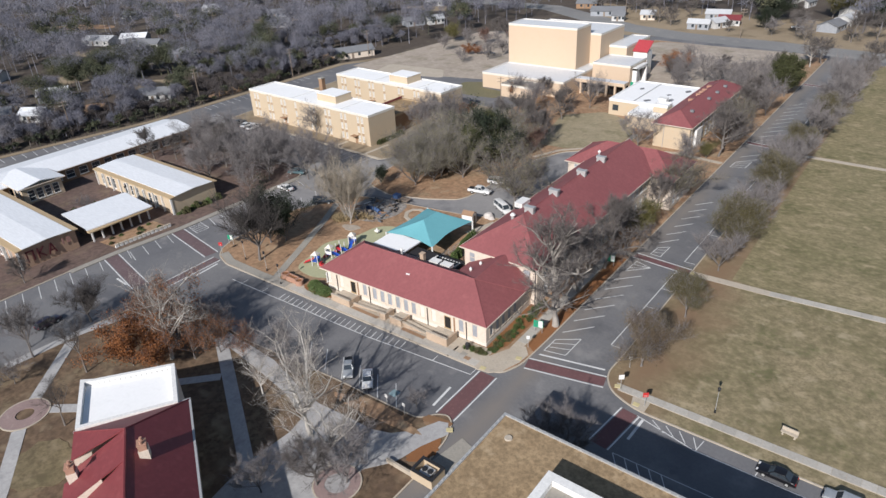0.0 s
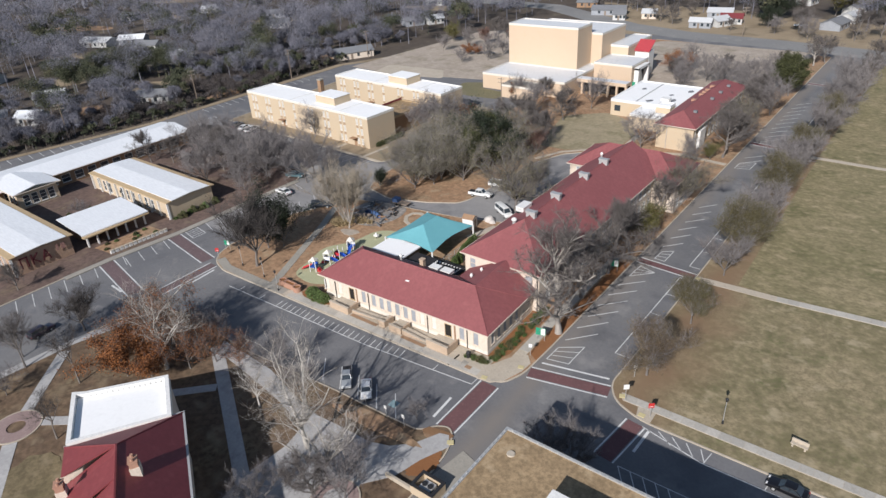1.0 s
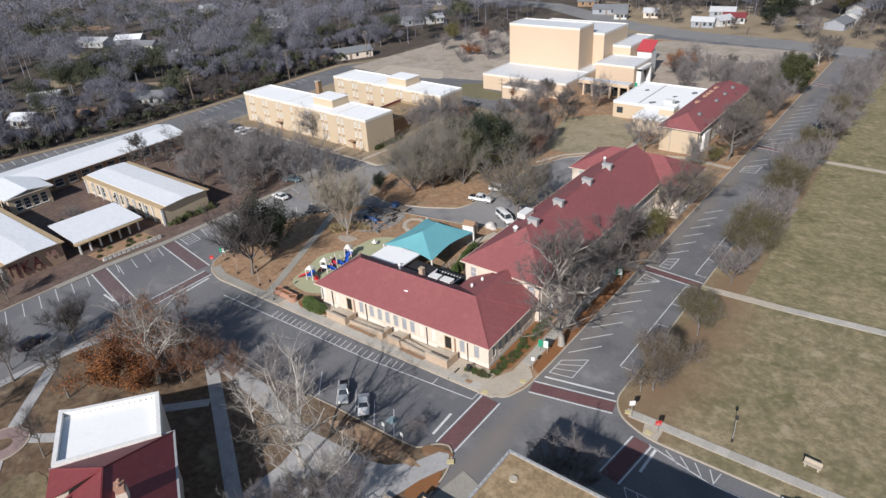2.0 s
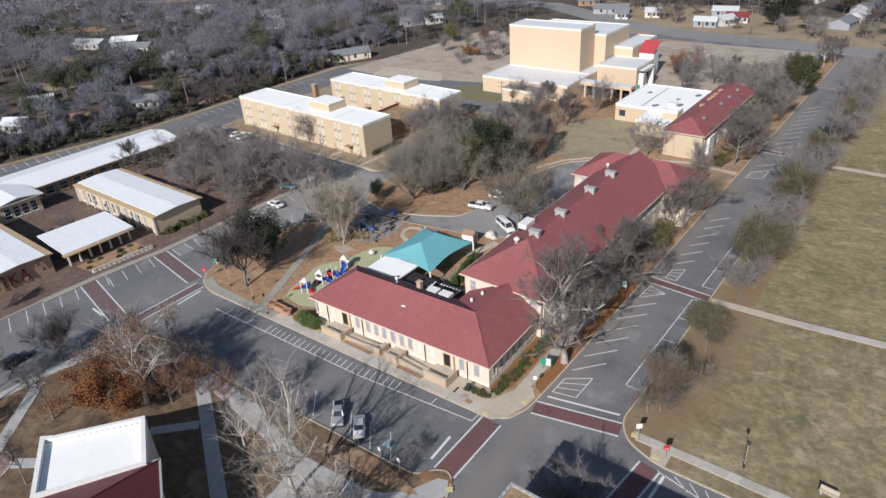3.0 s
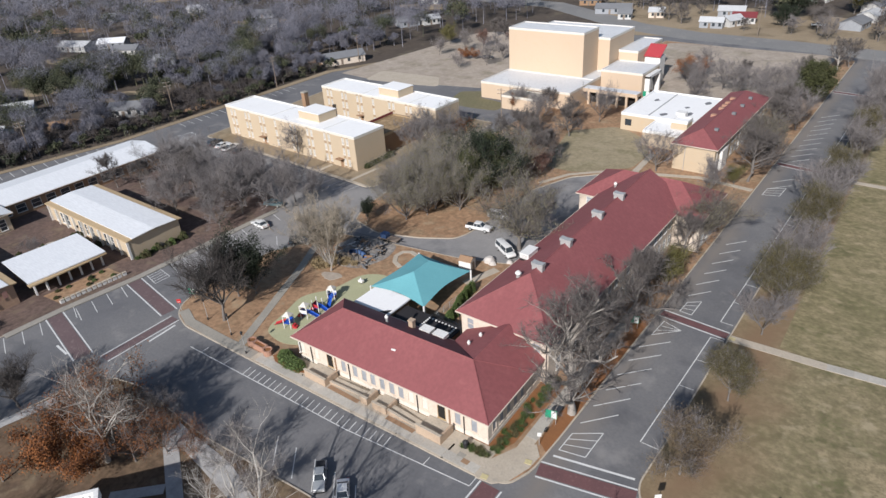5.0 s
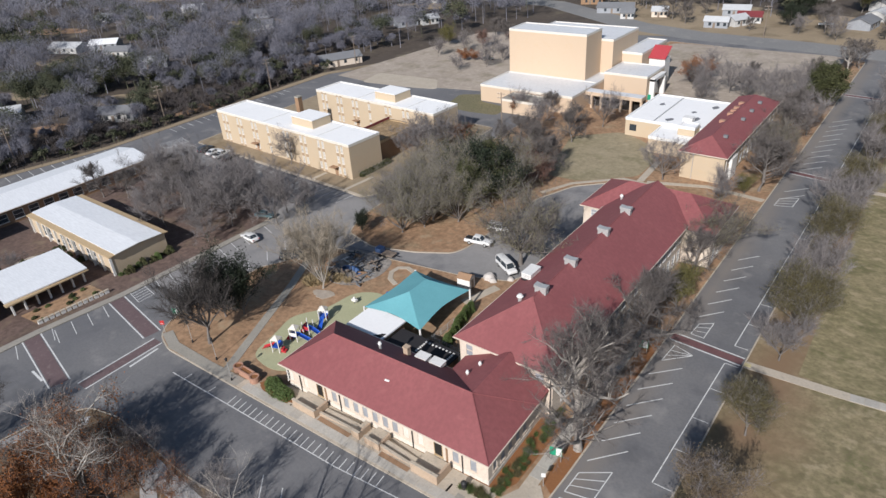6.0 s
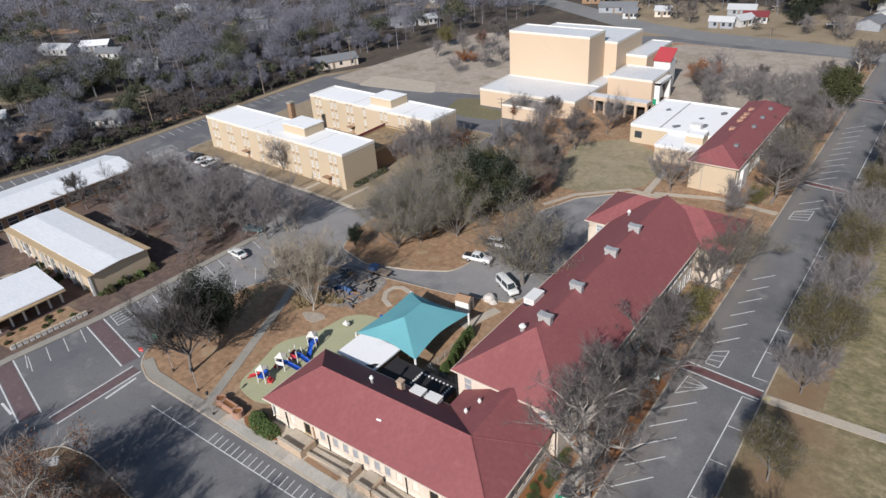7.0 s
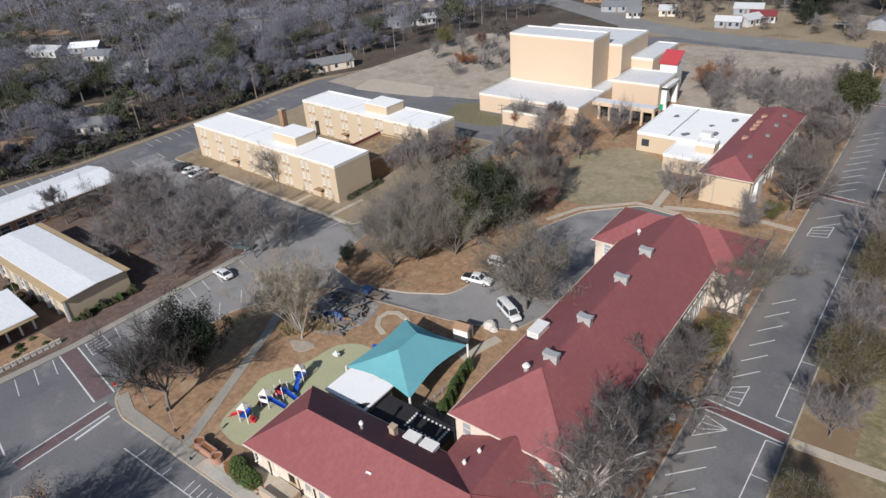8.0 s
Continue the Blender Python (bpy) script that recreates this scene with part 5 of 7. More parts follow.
part("roof_edge", Mesh().box(HX0, -60, HZ - 0.5, HX0 + 0.298, HY1, HZ + 0.08).box(HX0 + 0.298, HY1 - 0.298, HZ - 0.5, 60, HY1, HZ + 0.08), M["grey_metal"], hall)
lug = Mesh().box(-0.08, -0.1, 0, 0.08, 0.1, 0.07).data("edge_clip", M["grey_metal"])
for i in range(60):
    ob = part("edge_clip", lug, None, hall)
    ob.matrix_basis = pose(HX0 + 0.15, HY1 - 0.6 - i * 0.76, HZ + 0.083)
    ob = part("edge_clip", lug, None, hall)
    ob.matrix_basis = pose(HX0 + 0.8 + i * 0.76, HY1 - 0.15, HZ + 0.083, 0, 0, 90)
part("upper_wall", Mesh().box(-19.31, -50, HZ - 0.07, 40, 38.41, 12.68), M["cream"], hall)
part("upper_roof", Mesh().box(-18.61, -50, 12.80, 40, 37.71, 12.90), M["concrete_grey"], hall)
part("upper_curb", Mesh().box(-17.31, -50, 12.90, -16.81, 36.41, 13.30).box(-16.81, 35.91, 12.90, 40, 36.41, 13.30), M["white"], hall)
part("upper_parapet", Mesh().box(-19.51, -50, 12.70, -18.61, 38.61, 13.60).box(-18.61, 37.71, 12.70, 40, 38.61, 13.60), M["white"], hall)
part("roof_seam", Mesh().box(-9.0, 38.0, HZ - 0.077, -8.8, 44.6, HZ - 0.03), M["brown_brick"], hall)
part("drain", Mesh().tube((-26.2, 42.2, HZ - 0.078), (-26.2, 42.2, HZ + 0.05), 0.45, 0.4, 12), M["concrete"], hall)

# chiller in a brick enclosure beside it
ch = thing("chiller_enclosure", "tan brick enclosure with a grey metal chiller inside", "enclosure")
part("masonry", Mesh().ring(rect(-38.0, 39.3, -34.8, 41.8), rect(-37.7, 39.6, -35.1, 41.5), 0.1, 1.45), M["tan"], ch)
part("rim", Mesh().ring(rect(-38.06, 39.24, -34.74, 41.86), rect(-37.66, 39.64, -35.14, 41.46), 1.45, 1.55), M["dark"], ch)
part("housing", Mesh().box(-37.2, 39.9, 0.1, -35.6, 41.2, 1.2), M["grey_metal"], ch)
part("fan_guard", Mesh().tube((-36.8, 40.55, 1.2), (-36.8, 40.55, 1.35), 0.34, 0.34, 12), M["dark"], ch)
part("fan_guard", Mesh().tube((-36.0, 40.55, 1.2), (-36.0, 40.55, 1.35), 0.34, 0.34, 12), M["dark"], ch)
structure("wall_low", Mesh().box(-42.0, 39.4, 0.1, -38.08, 39.7, 0.75), M["concrete"], "low pale wall beside the enclosure", "wall")


# ---- trees ----
def sliver(m, p, d, length, w, rnd, bend=0.25):
    """A thin twig."""
    d = d.normalized()
    s = d.orthogonal().normalized()
    s.rotate(Matrix.Rotation(rnd.uniform(0, math.pi), 3, d))
    m.add([p - s * w / 2, p + s * w / 2, p + d * length + Vector((rnd.uniform(-1, 1), rnd.uniform(-1, 1), rnd.uniform(-0.6, 0.9))) * length * bend], [(0, 1, 2)])


def leaf_quad(m, p, size, rnd):
    a = Vector((rnd.gauss(0, 1), rnd.gauss(0, 1), rnd.gauss(0, 1))).normalized()
    b = a.orthogonal().normalized()
    b.rotate(Matrix.Rotation(rnd.uniform(0, 6.28), 3, a))
    c = a.cross(b)
    k = rnd.uniform(0.6, 1.2)
    m.add([p + b * size, p + c * size * 0.55 * k, p - b * size, p - c * size * 0.55 * k], [(0, 1, 2, 3)])


def tree_meshes(seed, height, spread, bark, twig, fork=0.25, mains=5, kids=(6, 5), twigs=4, twig_len=1.5, twig_w=0.05, leaves=0, leaf=None, leaf_size=0.16, lean=0.55, rise=0.05, girth=0.022, sprays=0, limb=0.55, show=0, lift=0.22, wild=0.14, leader=0.0):
    """Meshes of the trunk with its main limbs, of the branches and twigs, and of the leaves if there are any.
    spread: how far the limbs lean out; lean: how far side branches turn from their limb."""
    rnd = random.Random(seed)
    trunk, crown, foliage = Mesh(), Mesh(), Mesh()

    def grow(p, d, length, rad, lev):
        steps = (3, 4, 3, 2)[lev]
        q = p
        for i in range(steps):
            d = (d + Vector((rnd.gauss(0, wild), rnd.gauss(0, wild), rnd.gauss(rise, wild * 0.6))) * (0.4 if lev == 0 else 1)).normalized()
            nq = q + d * length / steps
            r0, r1 = rad * (1 - 0.7 * i / steps), rad * (1 - 0.7 * (i + 1) / steps)
            (trunk if lev <= 1 + show else crown).tube(q, nq, r0, r1, 7 if lev == 0 else (5 if lev == 1 else 3), False)
            if 0 < lev <= len(kids) and not (lev == 1 and i == 0):
                n = kids[lev - 1] / steps
                for k in range(int(n) + (rnd.random() < n % 1)):
                    o = q.lerp(nq, rnd.uniform(0.0, 1.0))
                    away = Vector((rnd.gauss(0, 1), rnd.gauss(0, 1), rnd.gauss(0.15, 0.7))).normalized()
                    grow(o, (d * (1 - lean) + away * lean + Vector((0, 0, lift))).normalized(), length * rnd.uniform(0.4, 0.65) * (1 - 0.35 * i / steps), r1 * rnd.uniform(0.5, 0.75), lev + 1)
            if lev >= 2:
                for k in range(twigs):
                    td = d + Vector((rnd.gauss(0, 0.65), rnd.gauss(0, 0.65), rnd.gauss(0.15, 0.5)))
                    sliver(crown, q.lerp(nq, rnd.random()), td, twig_len * rnd.uniform(0.5, 1.25), twig_w * rnd.uniform(0.6, 1.2), rnd)
                for k in range(sprays):
                    td = d * 0.6 + Vector((rnd.gauss(0, 0.6), rnd.gauss(0, 0.6), rnd.gauss(0.3, 0.5)))
                    sliver(foliage, q.lerp(nq, rnd.random()) + Vector((rnd.gauss(0, 0.4), rnd.gauss(0, 0.4), rnd.gauss(0, 0.3))), td, leaf_size * 5 * rnd.uniform(0.6, 1.3), leaf_size * rnd.uniform(0.7, 1.3), rnd)
                for k in range(leaves):
                    leaf_quad(foliage, q.lerp(nq, rnd.random()) + Vector((rnd.gauss(0, 0.5), rnd.gauss(0, 0.5), rnd.gauss(0, 0.4))), leaf_size * rnd.uniform(0.7, 1.3), rnd)
            q = nq
        return q, d

    r = height * girth
    top, d = grow(Vector((0, 0, -0.1)), Vector((rnd.gauss(0, 0.04), rnd.gauss(0, 0.04), 1)), height * fork, r, 0)
    turn = rnd.uniform(0, 6.28)
    if leader:
        # limbs leave a tapering leader one above the other
        steps = 6
        path = [top]
        for i in range(steps):
            d = (d + Vector((rnd.gauss(0, 0.12), rnd.gauss(0, 0.12), 0.15))).normalized()
            path.append(path[-1] + d * height * (1 - fork) * leader / steps)
            trunk.tube(path[-2], path[-1], r * 0.9 * (1 - i / steps) + 0.03, r * 0.9 * (1 - (i + 1) / steps) + 0.03, 6, False)
        for k in range(mains):
            a = turn + 2.4 * k + rnd.gauss(0, 0.3)
            u = (k + rnd.uniform(0, 0.8)) / mains
            i = min(int(u * steps), steps - 1)
            out_ = spread * rnd.uniform(0.75, 1.2) * (1.25 - 0.9 * u)
            grow(path[i].lerp(path[i + 1], u * steps - i), Vector((math.cos(a) * out_, math.sin(a) * out_, 1)).normalized(), height * (1 - fork) * (0.66 - 0.3 * u) * rnd.uniform(0.85, 1.1), r * limb * (1.05 - 0.55 * u), 1)
    for k in range(0 if leader else mains):
        a = turn + 2 * math.pi * k / mains + rnd.gauss(0, 0.3)
        out_ = spread * rnd.uniform(0.5, 1.25) if k else 0.12
        grow(top - Vector((0, 0, height * fork * rnd.uniform(0, 0.3))), Vector((math.cos(a) * out_, math.sin(a) * out_, 1)).normalized(), height * (1 - fork) * rnd.uniform(0.72, 0.95), r * rnd.uniform(0.8, 1.15) * limb, 1)
    made = [trunk.data("trunk", M[bark], True), crown.data("crown", M[twig])]
    if leaves or sprays:
        made.append(foliage.data("foliage", M[leaf]))
    return made


TREES = {}


def tree(kind, x, y, s=1.0, turn=None, z=0.11, sz=None):
    label, category, group, variants = TREES[kind]
    rnd = random.Random(int(x * 37 + y * 91))
    meshes = variants[rnd.randrange(len(variants))]
    ob = thing("tree", label, category, group)
    ob.matrix_basis = pose(x, y, z, 0, 0, rnd.uniform(0, 360) if turn is None else turn) @ Matrix.Diagonal((s, s, sz or s * rnd.uniform(0.92, 1.1), 1))
    for me in meshes:
        part(me.name.split(".")[0], me, None, ob)
    return ob


def more(seed, n, *a, **k):
    return [tree_meshes(seed + i, *a, **k) for i in range(n)]


TREES["oak"] = ("leafless grey-brown oak with a dense spreading crown", "tree", "bare street oaks",
    more(10, 3, 11.6, 1.35, "bark", "street_twig", 0.18, 14, (9, 6), 9, 0.9, 0.03, leader=0.66, rise=0.03, lift=0.14, girth=0.026, limb=0.5, show=1, wild=0.24))
TREES["lot"] = ("slender leafless grey tree in the lawn", "tree", "bare lawn trees",
    more(30, 4, 10.2, 0.9, "bark", "twig", 0.2, 8, (9, 6), 10, 1.0, 0.029, lean=0.55, lift=0.15, rise=0.04, girth=0.019, limb=0.44, wild=0.2))
TREES["straw"] = ("leafless tree with a haze of pale straw-coloured twigs", "tree", "bare lawn trees",
    more(36, 2, 10.2, 0.75, "pale_bark", "straw_twig", 0.12, 10, (9, 6), 10, 1.0, 0.028, lean=0.5, lift=0.22, rise=0.06, girth=0.019, limb=0.44, wild=0.18))
TREES["sycamore"] = ("tall leafless sycamore with pale mottled limbs", "tree", "pale sycamores",
    more(61, 2, 14.6, 1.25, "pale_bark", "street_twig", 0.22, 16, (9, 6), 12, 0.8, 0.024, leader=0.72, lean=0.6, rise=0.03, girth=0.035, limb=0.5, show=1, lift=0.14, wild=0.26))
TREES["russet"] = ("oak holding its russet-brown dead leaves", "tree", "russet oaks",
    [tree_meshes(60 + i, 8, 1.05, "bark", "street_twig", 0.08, 8, (7, 5), 2, 1.0, 0.04, 20, "russet_leaf", 0.13) for i in range(2)])
TREES["rusty"] = ("oak holding its dull red-brown dead leaves", "tree", "russet oaks",
    [tree_meshes(65, 8, 1.3, "bark", "street_twig", 0.1, 12, (6, 4), 4, 1.0, 0.035, 12, "rusty_leaf", 0.12, leader=0.6)])
TREES["verge"] = ("round red-brown twiggy tree in the verge of the lawn", "tree", "verge trees",
    more(70, 2, 6.4, 1.5, "bark", "twig", 0.14, 13, (7, 4), 5, 0.9, 0.024, 0, "drab_leaf", 0.034, leader=0.6, rise=0.05, sprays=26, limb=0.4, lift=0.25))
TREES["vergeolive"] = ("round olive-brown leafy tree in the verge of the lawn", "tree", "verge trees",
    more(73, 2, 6.4, 1.4, "bark", "twig", 0.2, 12, (7, 4), 4, 0.9, 0.024, 0, "verge_leaf", 0.036, leader=0.6, rise=0.05, sprays=34, limb=0.4, lift=0.3))
TREES["greyverge"] = ("small leafless grey tree in the verge", "tree", "verge trees",
    more(75, 3, 6.2, 0.8, "bark", "twig", 0.2, 8, (8, 6), 6, 1.0, 0.03, lean=0.5, rise=0.04, limb=0.42))
TREES["olive"] = ("evergreen tree with an olive-green crown", "tree", "olive evergreens",
    [tree_meshes(80 + i, 8, 0.9, "bark", "twig", 0.12, 8, (7, 5), 1, 0.9, 0.04, 24, "olive_leaf", 0.12) for i in range(2)])
TREES["pine"] = ("dark green evergreen tree in the grove", "tree", "dark evergreens",
    [tree_meshes(90 + i, 11, 0.75, "bark", "dark_twig", 0.12, 8, (7, 5), 1, 0.9, 0.04, 24, "green_leaf", 0.16) for i in range(2)])
TREES["holly"] = ("dense dark olive-green evergreen tree by the street", "tree", "olive evergreens",
    [tree_meshes(95, 9.5, 1.3, "bark", "dark_twig", 0.12, 14, (7, 5), 1, 0.9, 0.04, 22, "holly_leaf", 0.15, leader=0.66)])
TREES["darkoak"] = ("dark leafless oak with a wide dense crown", "tree", "dark oaks",
    more(112, 1, 11.0, 0.95, "bark", "dark_twig", 0.22, 9, (9, 7), 7, 1.5, 0.04, rise=0.06, girth=0.028, limb=0.5, wild=0.2))
TREES["thin"] = ("open leafless sycamore with pale spreading limbs", "tree", "pale sycamores",
    more(120, 2, 14.0, 0.85, "white_bark", "pale_twig", 0.26, 7, (9, 6), 3, 1.4, 0.026, lean=0.6, rise=0.05, limb=0.5, show=1, lift=0.22, wild=0.27))
TREES["sparse"] = ("leafless oak still holding some russet leaves", "tree", "russet oaks",
    more(130, 2, 8.5, 0.8, "bark", "street_twig", 0.2, 7, (7, 5), 5, 1.3, 0.035, 7, "russet_leaf", 0.105, limb=0.42))
TREES["bare"] = ("young leafless tree with a straight dark trunk", "tree", "young lawn trees",
    more(140, 2, 9.0, 0.6, "bark", "dark_twig", 0.42, 6, (6, 4), 4, 1.2, 0.03, rise=0.06, girth=0.018, limb=0.4))
TREES["grove"] = ("half-bare tree of the grove with a grey-green crown", "tree", "grove trees",
    more(100, 3, 12.6, 1.05, "bark", "twig", 0.08, 10, (8, 6), 5, 1.5, 0.034, 0, "grove_leaf", 0.055, rise=0.03, sprays=12, limb=0.42))
TREES["bigoak"] = ("broad old oak with a dense grey-green half-bare crown", "tree", "grove trees",
    more(150, 1, 11.5, 1.15, "bark", "street_twig", 0.2, 11, (9, 7), 6, 1.4, 0.034, 0, "grove_leaf", 0.05, rise=0.03, girth=0.03, sprays=8, limb=0.48))

def plant(rows):
    """Sets out trees: kind, place and size."""
    for kind, x, y, s in rows:
        tree(kind, x, y, s * {"verge": 1.42, "vergeolive": 1.38 if y < 110 else 1.6, "greyverge": 1.25 if y < 110 else 1.45, "oak": 1.28 if x > -45 and y < 215 else 0.95}.get(kind, 1.0))


# street side of the tall hall
plant([
    ("sycamore", -38.9, 75.8, 1.3), ("oak", -40.6, 86.5, 0.85), ("oak", -40.2, 96, 0.9), ("olive", -39.6, 110.5, 0.85), ("oak", -40.0, 104.5, 0.75), ("bigoak", -39.8, 128.0, 1.0),
    ("oak", -41, 121, 0.6), ("oak", -40.5, 160.5, 0.95), ("olive", -42.5, 157.5, 0.5), ("lot", -59.6, 156.5, 0.95), ("lot", -45.5, 150.5, 0.75), ("bigoak", -40.8, 172, 0.95),
    ("oak", -42.5, 190, 0.8), ("greyverge", -39.5, 199, 1.1), ("holly", -39.6, 220.5, 1.25), ("oak", -38.6, 268, 0.95), ("sycamore", -41, 262, 0.65),
])
# verge of the wide lawn
plant([
    ("verge", -24.0, 73.8, 1.12), ("vergeolive", -23.2, 89.0, 0.86), ("greyverge", -23.4, 105.8, 0.95), ("vergeolive", -23.4, 113, 1.05), ("greyverge", -23.6, 122, 1.0), ("greyverge", -23.2, 129, 1.0),
    ("vergeolive", -23.4, 139, 1.0), ("greyverge", -23.4, 149, 1.2), ("greyverge", -23.6, 156, 1.15), ("vergeolive", -23.6, 164, 1.0), ("greyverge", -23.6, 180, 1.15), ("vergeolive", -23.6, 190, 1.0),
    ("greyverge", -23.6, 201, 1.3), ("greyverge", -23.4, 212, 1.3), ("greyverge", -23.2, 222, 1.3), ("oak", -23.2, 236, 0.75), ("oak", -23, 250, 0.8), ("oak", -22, 264, 0.9),
    ("oak", -14, 272, 0.9), ("oak", -4, 268, 0.8),
])
# island lawn and lots
plant([
    ("pine", -100.4, 69.4, 0.95), ("pine", -98.4, 71.6, 0.75), ("straw", -92.6, 84.3, 1.25), ("straw", -95.2, 85.6, 1.1), ("pine", -101.2, 103.4, 0.4), ("pine", -88.5, 127.0, 1.15),
    ("grove", -91.5, 124.0, 0.95), ("pine", -86.5, 131.0, 1.05), ("lot", -97.5, 110.2, 0.9), ("lot", -101, 115.5, 0.9), ("lot", -103, 122, 0.95), ("lot", -137, 90, 1.2),
    ("lot", -130, 94, 1.2), ("lot", -126, 84, 0.7), ("oak", -145, 91, 0.95), ("lot", -150, 95, 1.0), ("lot", -157, 92, 1.2), ("oak", -162, 87, 0.7),
    ("lot", -135, 98, 0.9), ("oak", -165, 95, 0.7), ("lot", -146, 85, 0.8), ("lot", -128.5, 98.5, 0.9), ("oak", -168, 84, 0.8), ("lot", -140, 83, 1.1),
])
plant([
    ("lot", -133, 87, 1.05), ("lot", -152, 99, 1.0), ("oak", -159, 98, 0.8), ("lot", -127.5, 91, 1.1), ("lot", -119.4, 96.6, 1.0), ("lot", -122, 101.5, 1.0),
    ("lot", -117.4, 103.0, 0.85), ("lot", -133, 102.5, 1.0), ("lot", -141, 101.5, 1.0),
])
# grove
plant([
    ("grove", -99.5, 114.5, 0.8), ("grove", -95.5, 113, 0.75), ("grove", -91.5, 111.5, 0.7), ("grove", -101, 120, 0.85), ("grove", -102, 126, 0.85), ("grove", -94, 118, 0.95),
    ("holly", -89.5, 132, 1.05), ("pine", -87.5, 136, 0.85), ("grove", -93, 138, 0.9), ("rusty", -81.5, 141.5, 0.8), ("oak", -84, 146, 0.8), ("grove", -97, 112, 0.85),
    ("grove", -92, 115, 1.0), ("grove", -97, 120, 0.95), ("holly", -88, 122, 1.0), ("grove", -90, 126, 1.05), ("grove", -92.5, 130, 0.95), ("grove", -98, 130, 0.95),
    ("oak", -99.5, 138, 0.9), ("rusty", -86, 145, 0.85), ("rusty", -83.5, 143.0, 0.75), ("oak", -89, 150, 0.85), ("pine", -99, 124, 0.7), ("grove", -94, 107.5, 0.85),
])
plant([
    ("grove", -87, 117, 0.9), ("holly", -86, 128, 1.0), ("grove", -85, 134, 0.95), ("oak", -83, 150, 0.8), ("oak", -93, 158, 0.8), ("oak", -97, 148, 0.9),
    ("oak", -88, 168, 0.8), ("oak", -92, 176, 0.75), ("lot", -99, 170, 1.0), ("oak", -104, 184, 0.7), ("lot", -86, 182, 0.95), ("lot", -112, 181, 0.7),
    ("russet", -112.5, 182.5, 0.6), ("oak", -98, 160, 0.75),
])
# round the flats
plant([
    ("lot", -143, 121, 0.9), ("lot", -115.5, 138, 0.95), ("lot", -119.5, 143, 0.9), ("lot", -118, 148.5, 0.9), ("russet", -114.5, 156, 0.6), ("lot", -114.5, 150, 0.9),
])
# the leafy lawn south of the street
plant([
    ("thin", -53.2, 37.2, 1.2), ("lot", -43.8, 34.4, 0.85), ("thin", -83.0, 35.9, 1.12), ("sparse", -88.0, 39.8, 1.25), ("sparse", -90.5, 36.0, 1.0), ("bare", -91.1, 26.6, 1.0),
    ("bare", -82.2, 19.2, 0.9), ("bare", -102.0, 23.5, 1.1), ("russet", -86.5, 31.6, 1.0), ("russet", -83.2, 33.6, 0.8), ("sparse", -80.0, 38.0, 0.85), ("sparse", -78.0, 41.2, 0.75),
    ("darkoak", -104.2, 33.8, 0.72), ("lot", -105.4, 24.5, 0.72), ("lot", -97.5, 19, 0.5), ("oak", -46.4, 32.0, 0.72), ("thin", -47.5, 35.2, 0.85), ("lot", -51.0, 27.5, 0.6),
    ("sparse", -74.0, 42.5, 0.6), ("lot", -62.5, 43.6, 0.55), ("lot", -68.0, 44.8, 0.6), ("lot", -45.2, 49.0, 0.28), ("greyverge", -26.8, 52.4, 0.85), ("greyverge", -24.6, 52.6, 0.75),
])
plant([
    ("thin", -64.5, 38.6, 0.55), ("lot", -83.5, 44.4, 0.55),
])
# before the west halls
plant([
    ("oak", -127.8, 33, 0.5), ("lot", -150, 56, 0.4), ("pine", -72, 326, 0.9), ("oak", -84, 312, 0.5), ("oak", -58, 318, 0.9), ("lot", -66, 312, 0.8),
    ("oak", -112, 318, 0.8), ("oak", -120, 324, 0.9), ("lot", -52, 306, 0.9), ("oak", -36, 310, 1.0), ("oak", -28, 318, 1.0), ("pine", -79, 348, 1.2),
    ("oak", -134, 340, 0.9), ("oak", -144, 350, 1.0), ("oak", -160, 345, 1.0), ("pine", -72, 343, 1.15), ("pine", -76, 356, 1.2), ("olive", -52, 362, 1.7),
    ("olive", -46, 372, 1.6), ("oak", -62, 345, 0.9), ("oak", -110, 340, 0.7), ("pine", -30, 345, 1.0), ("oak", -140, 352, 0.9),
])
# behind the far hall and in the pale lot
plant([
    ("lot", -72, 222, 0.9), ("lot", -66, 226, 0.9), ("lot", -60, 220, 0.9), ("lot", -56, 228, 0.95), ("lot", -51, 222, 0.9), ("oak", -63, 234, 0.75),
    ("lot", -47, 232, 0.9), ("russet", -79, 232, 1.0), ("oak", -77, 226, 0.7), ("lot", -70, 214, 0.8), ("lot", -52, 214, 0.85), ("lot", -45, 216, 0.8),
    ("oak", -45, 205, 0.7), ("oak", -46, 240, 0.8), ("lot", -76, 238, 0.9), ("oak", -43, 176, 0.65), ("oak", -44, 200, 0.7), ("russet", -164.5, 227, 0.55),
    ("russet", -160.5, 228.5, 0.45), ("rusty", -169.5, 247, 0.85), ("olive", -186, 246, 0.9), ("lot", -151, 222, 0.7), ("lot", -172, 238, 0.8), ("lot", -178, 228, 0.7),
])
plant([
    ("lot", -158, 214, 0.6), ("lot", -147, 248, 0.9), ("rusty", -158, 252, 0.8), ("rusty", -150, 262, 0.9), ("lot", -143, 240, 0.8), ("lot", -150, 232, 0.7),
    ("oak", -168, 262, 0.8), ("lot", -160, 240, 0.7), ("oak", -176, 266, 0.8),
])


tree("darkoak", -96.4, 63.4, 1.12, sz=1.32)
tree("bigoak", -67.6, 109.4, 1.5, sz=1.2)


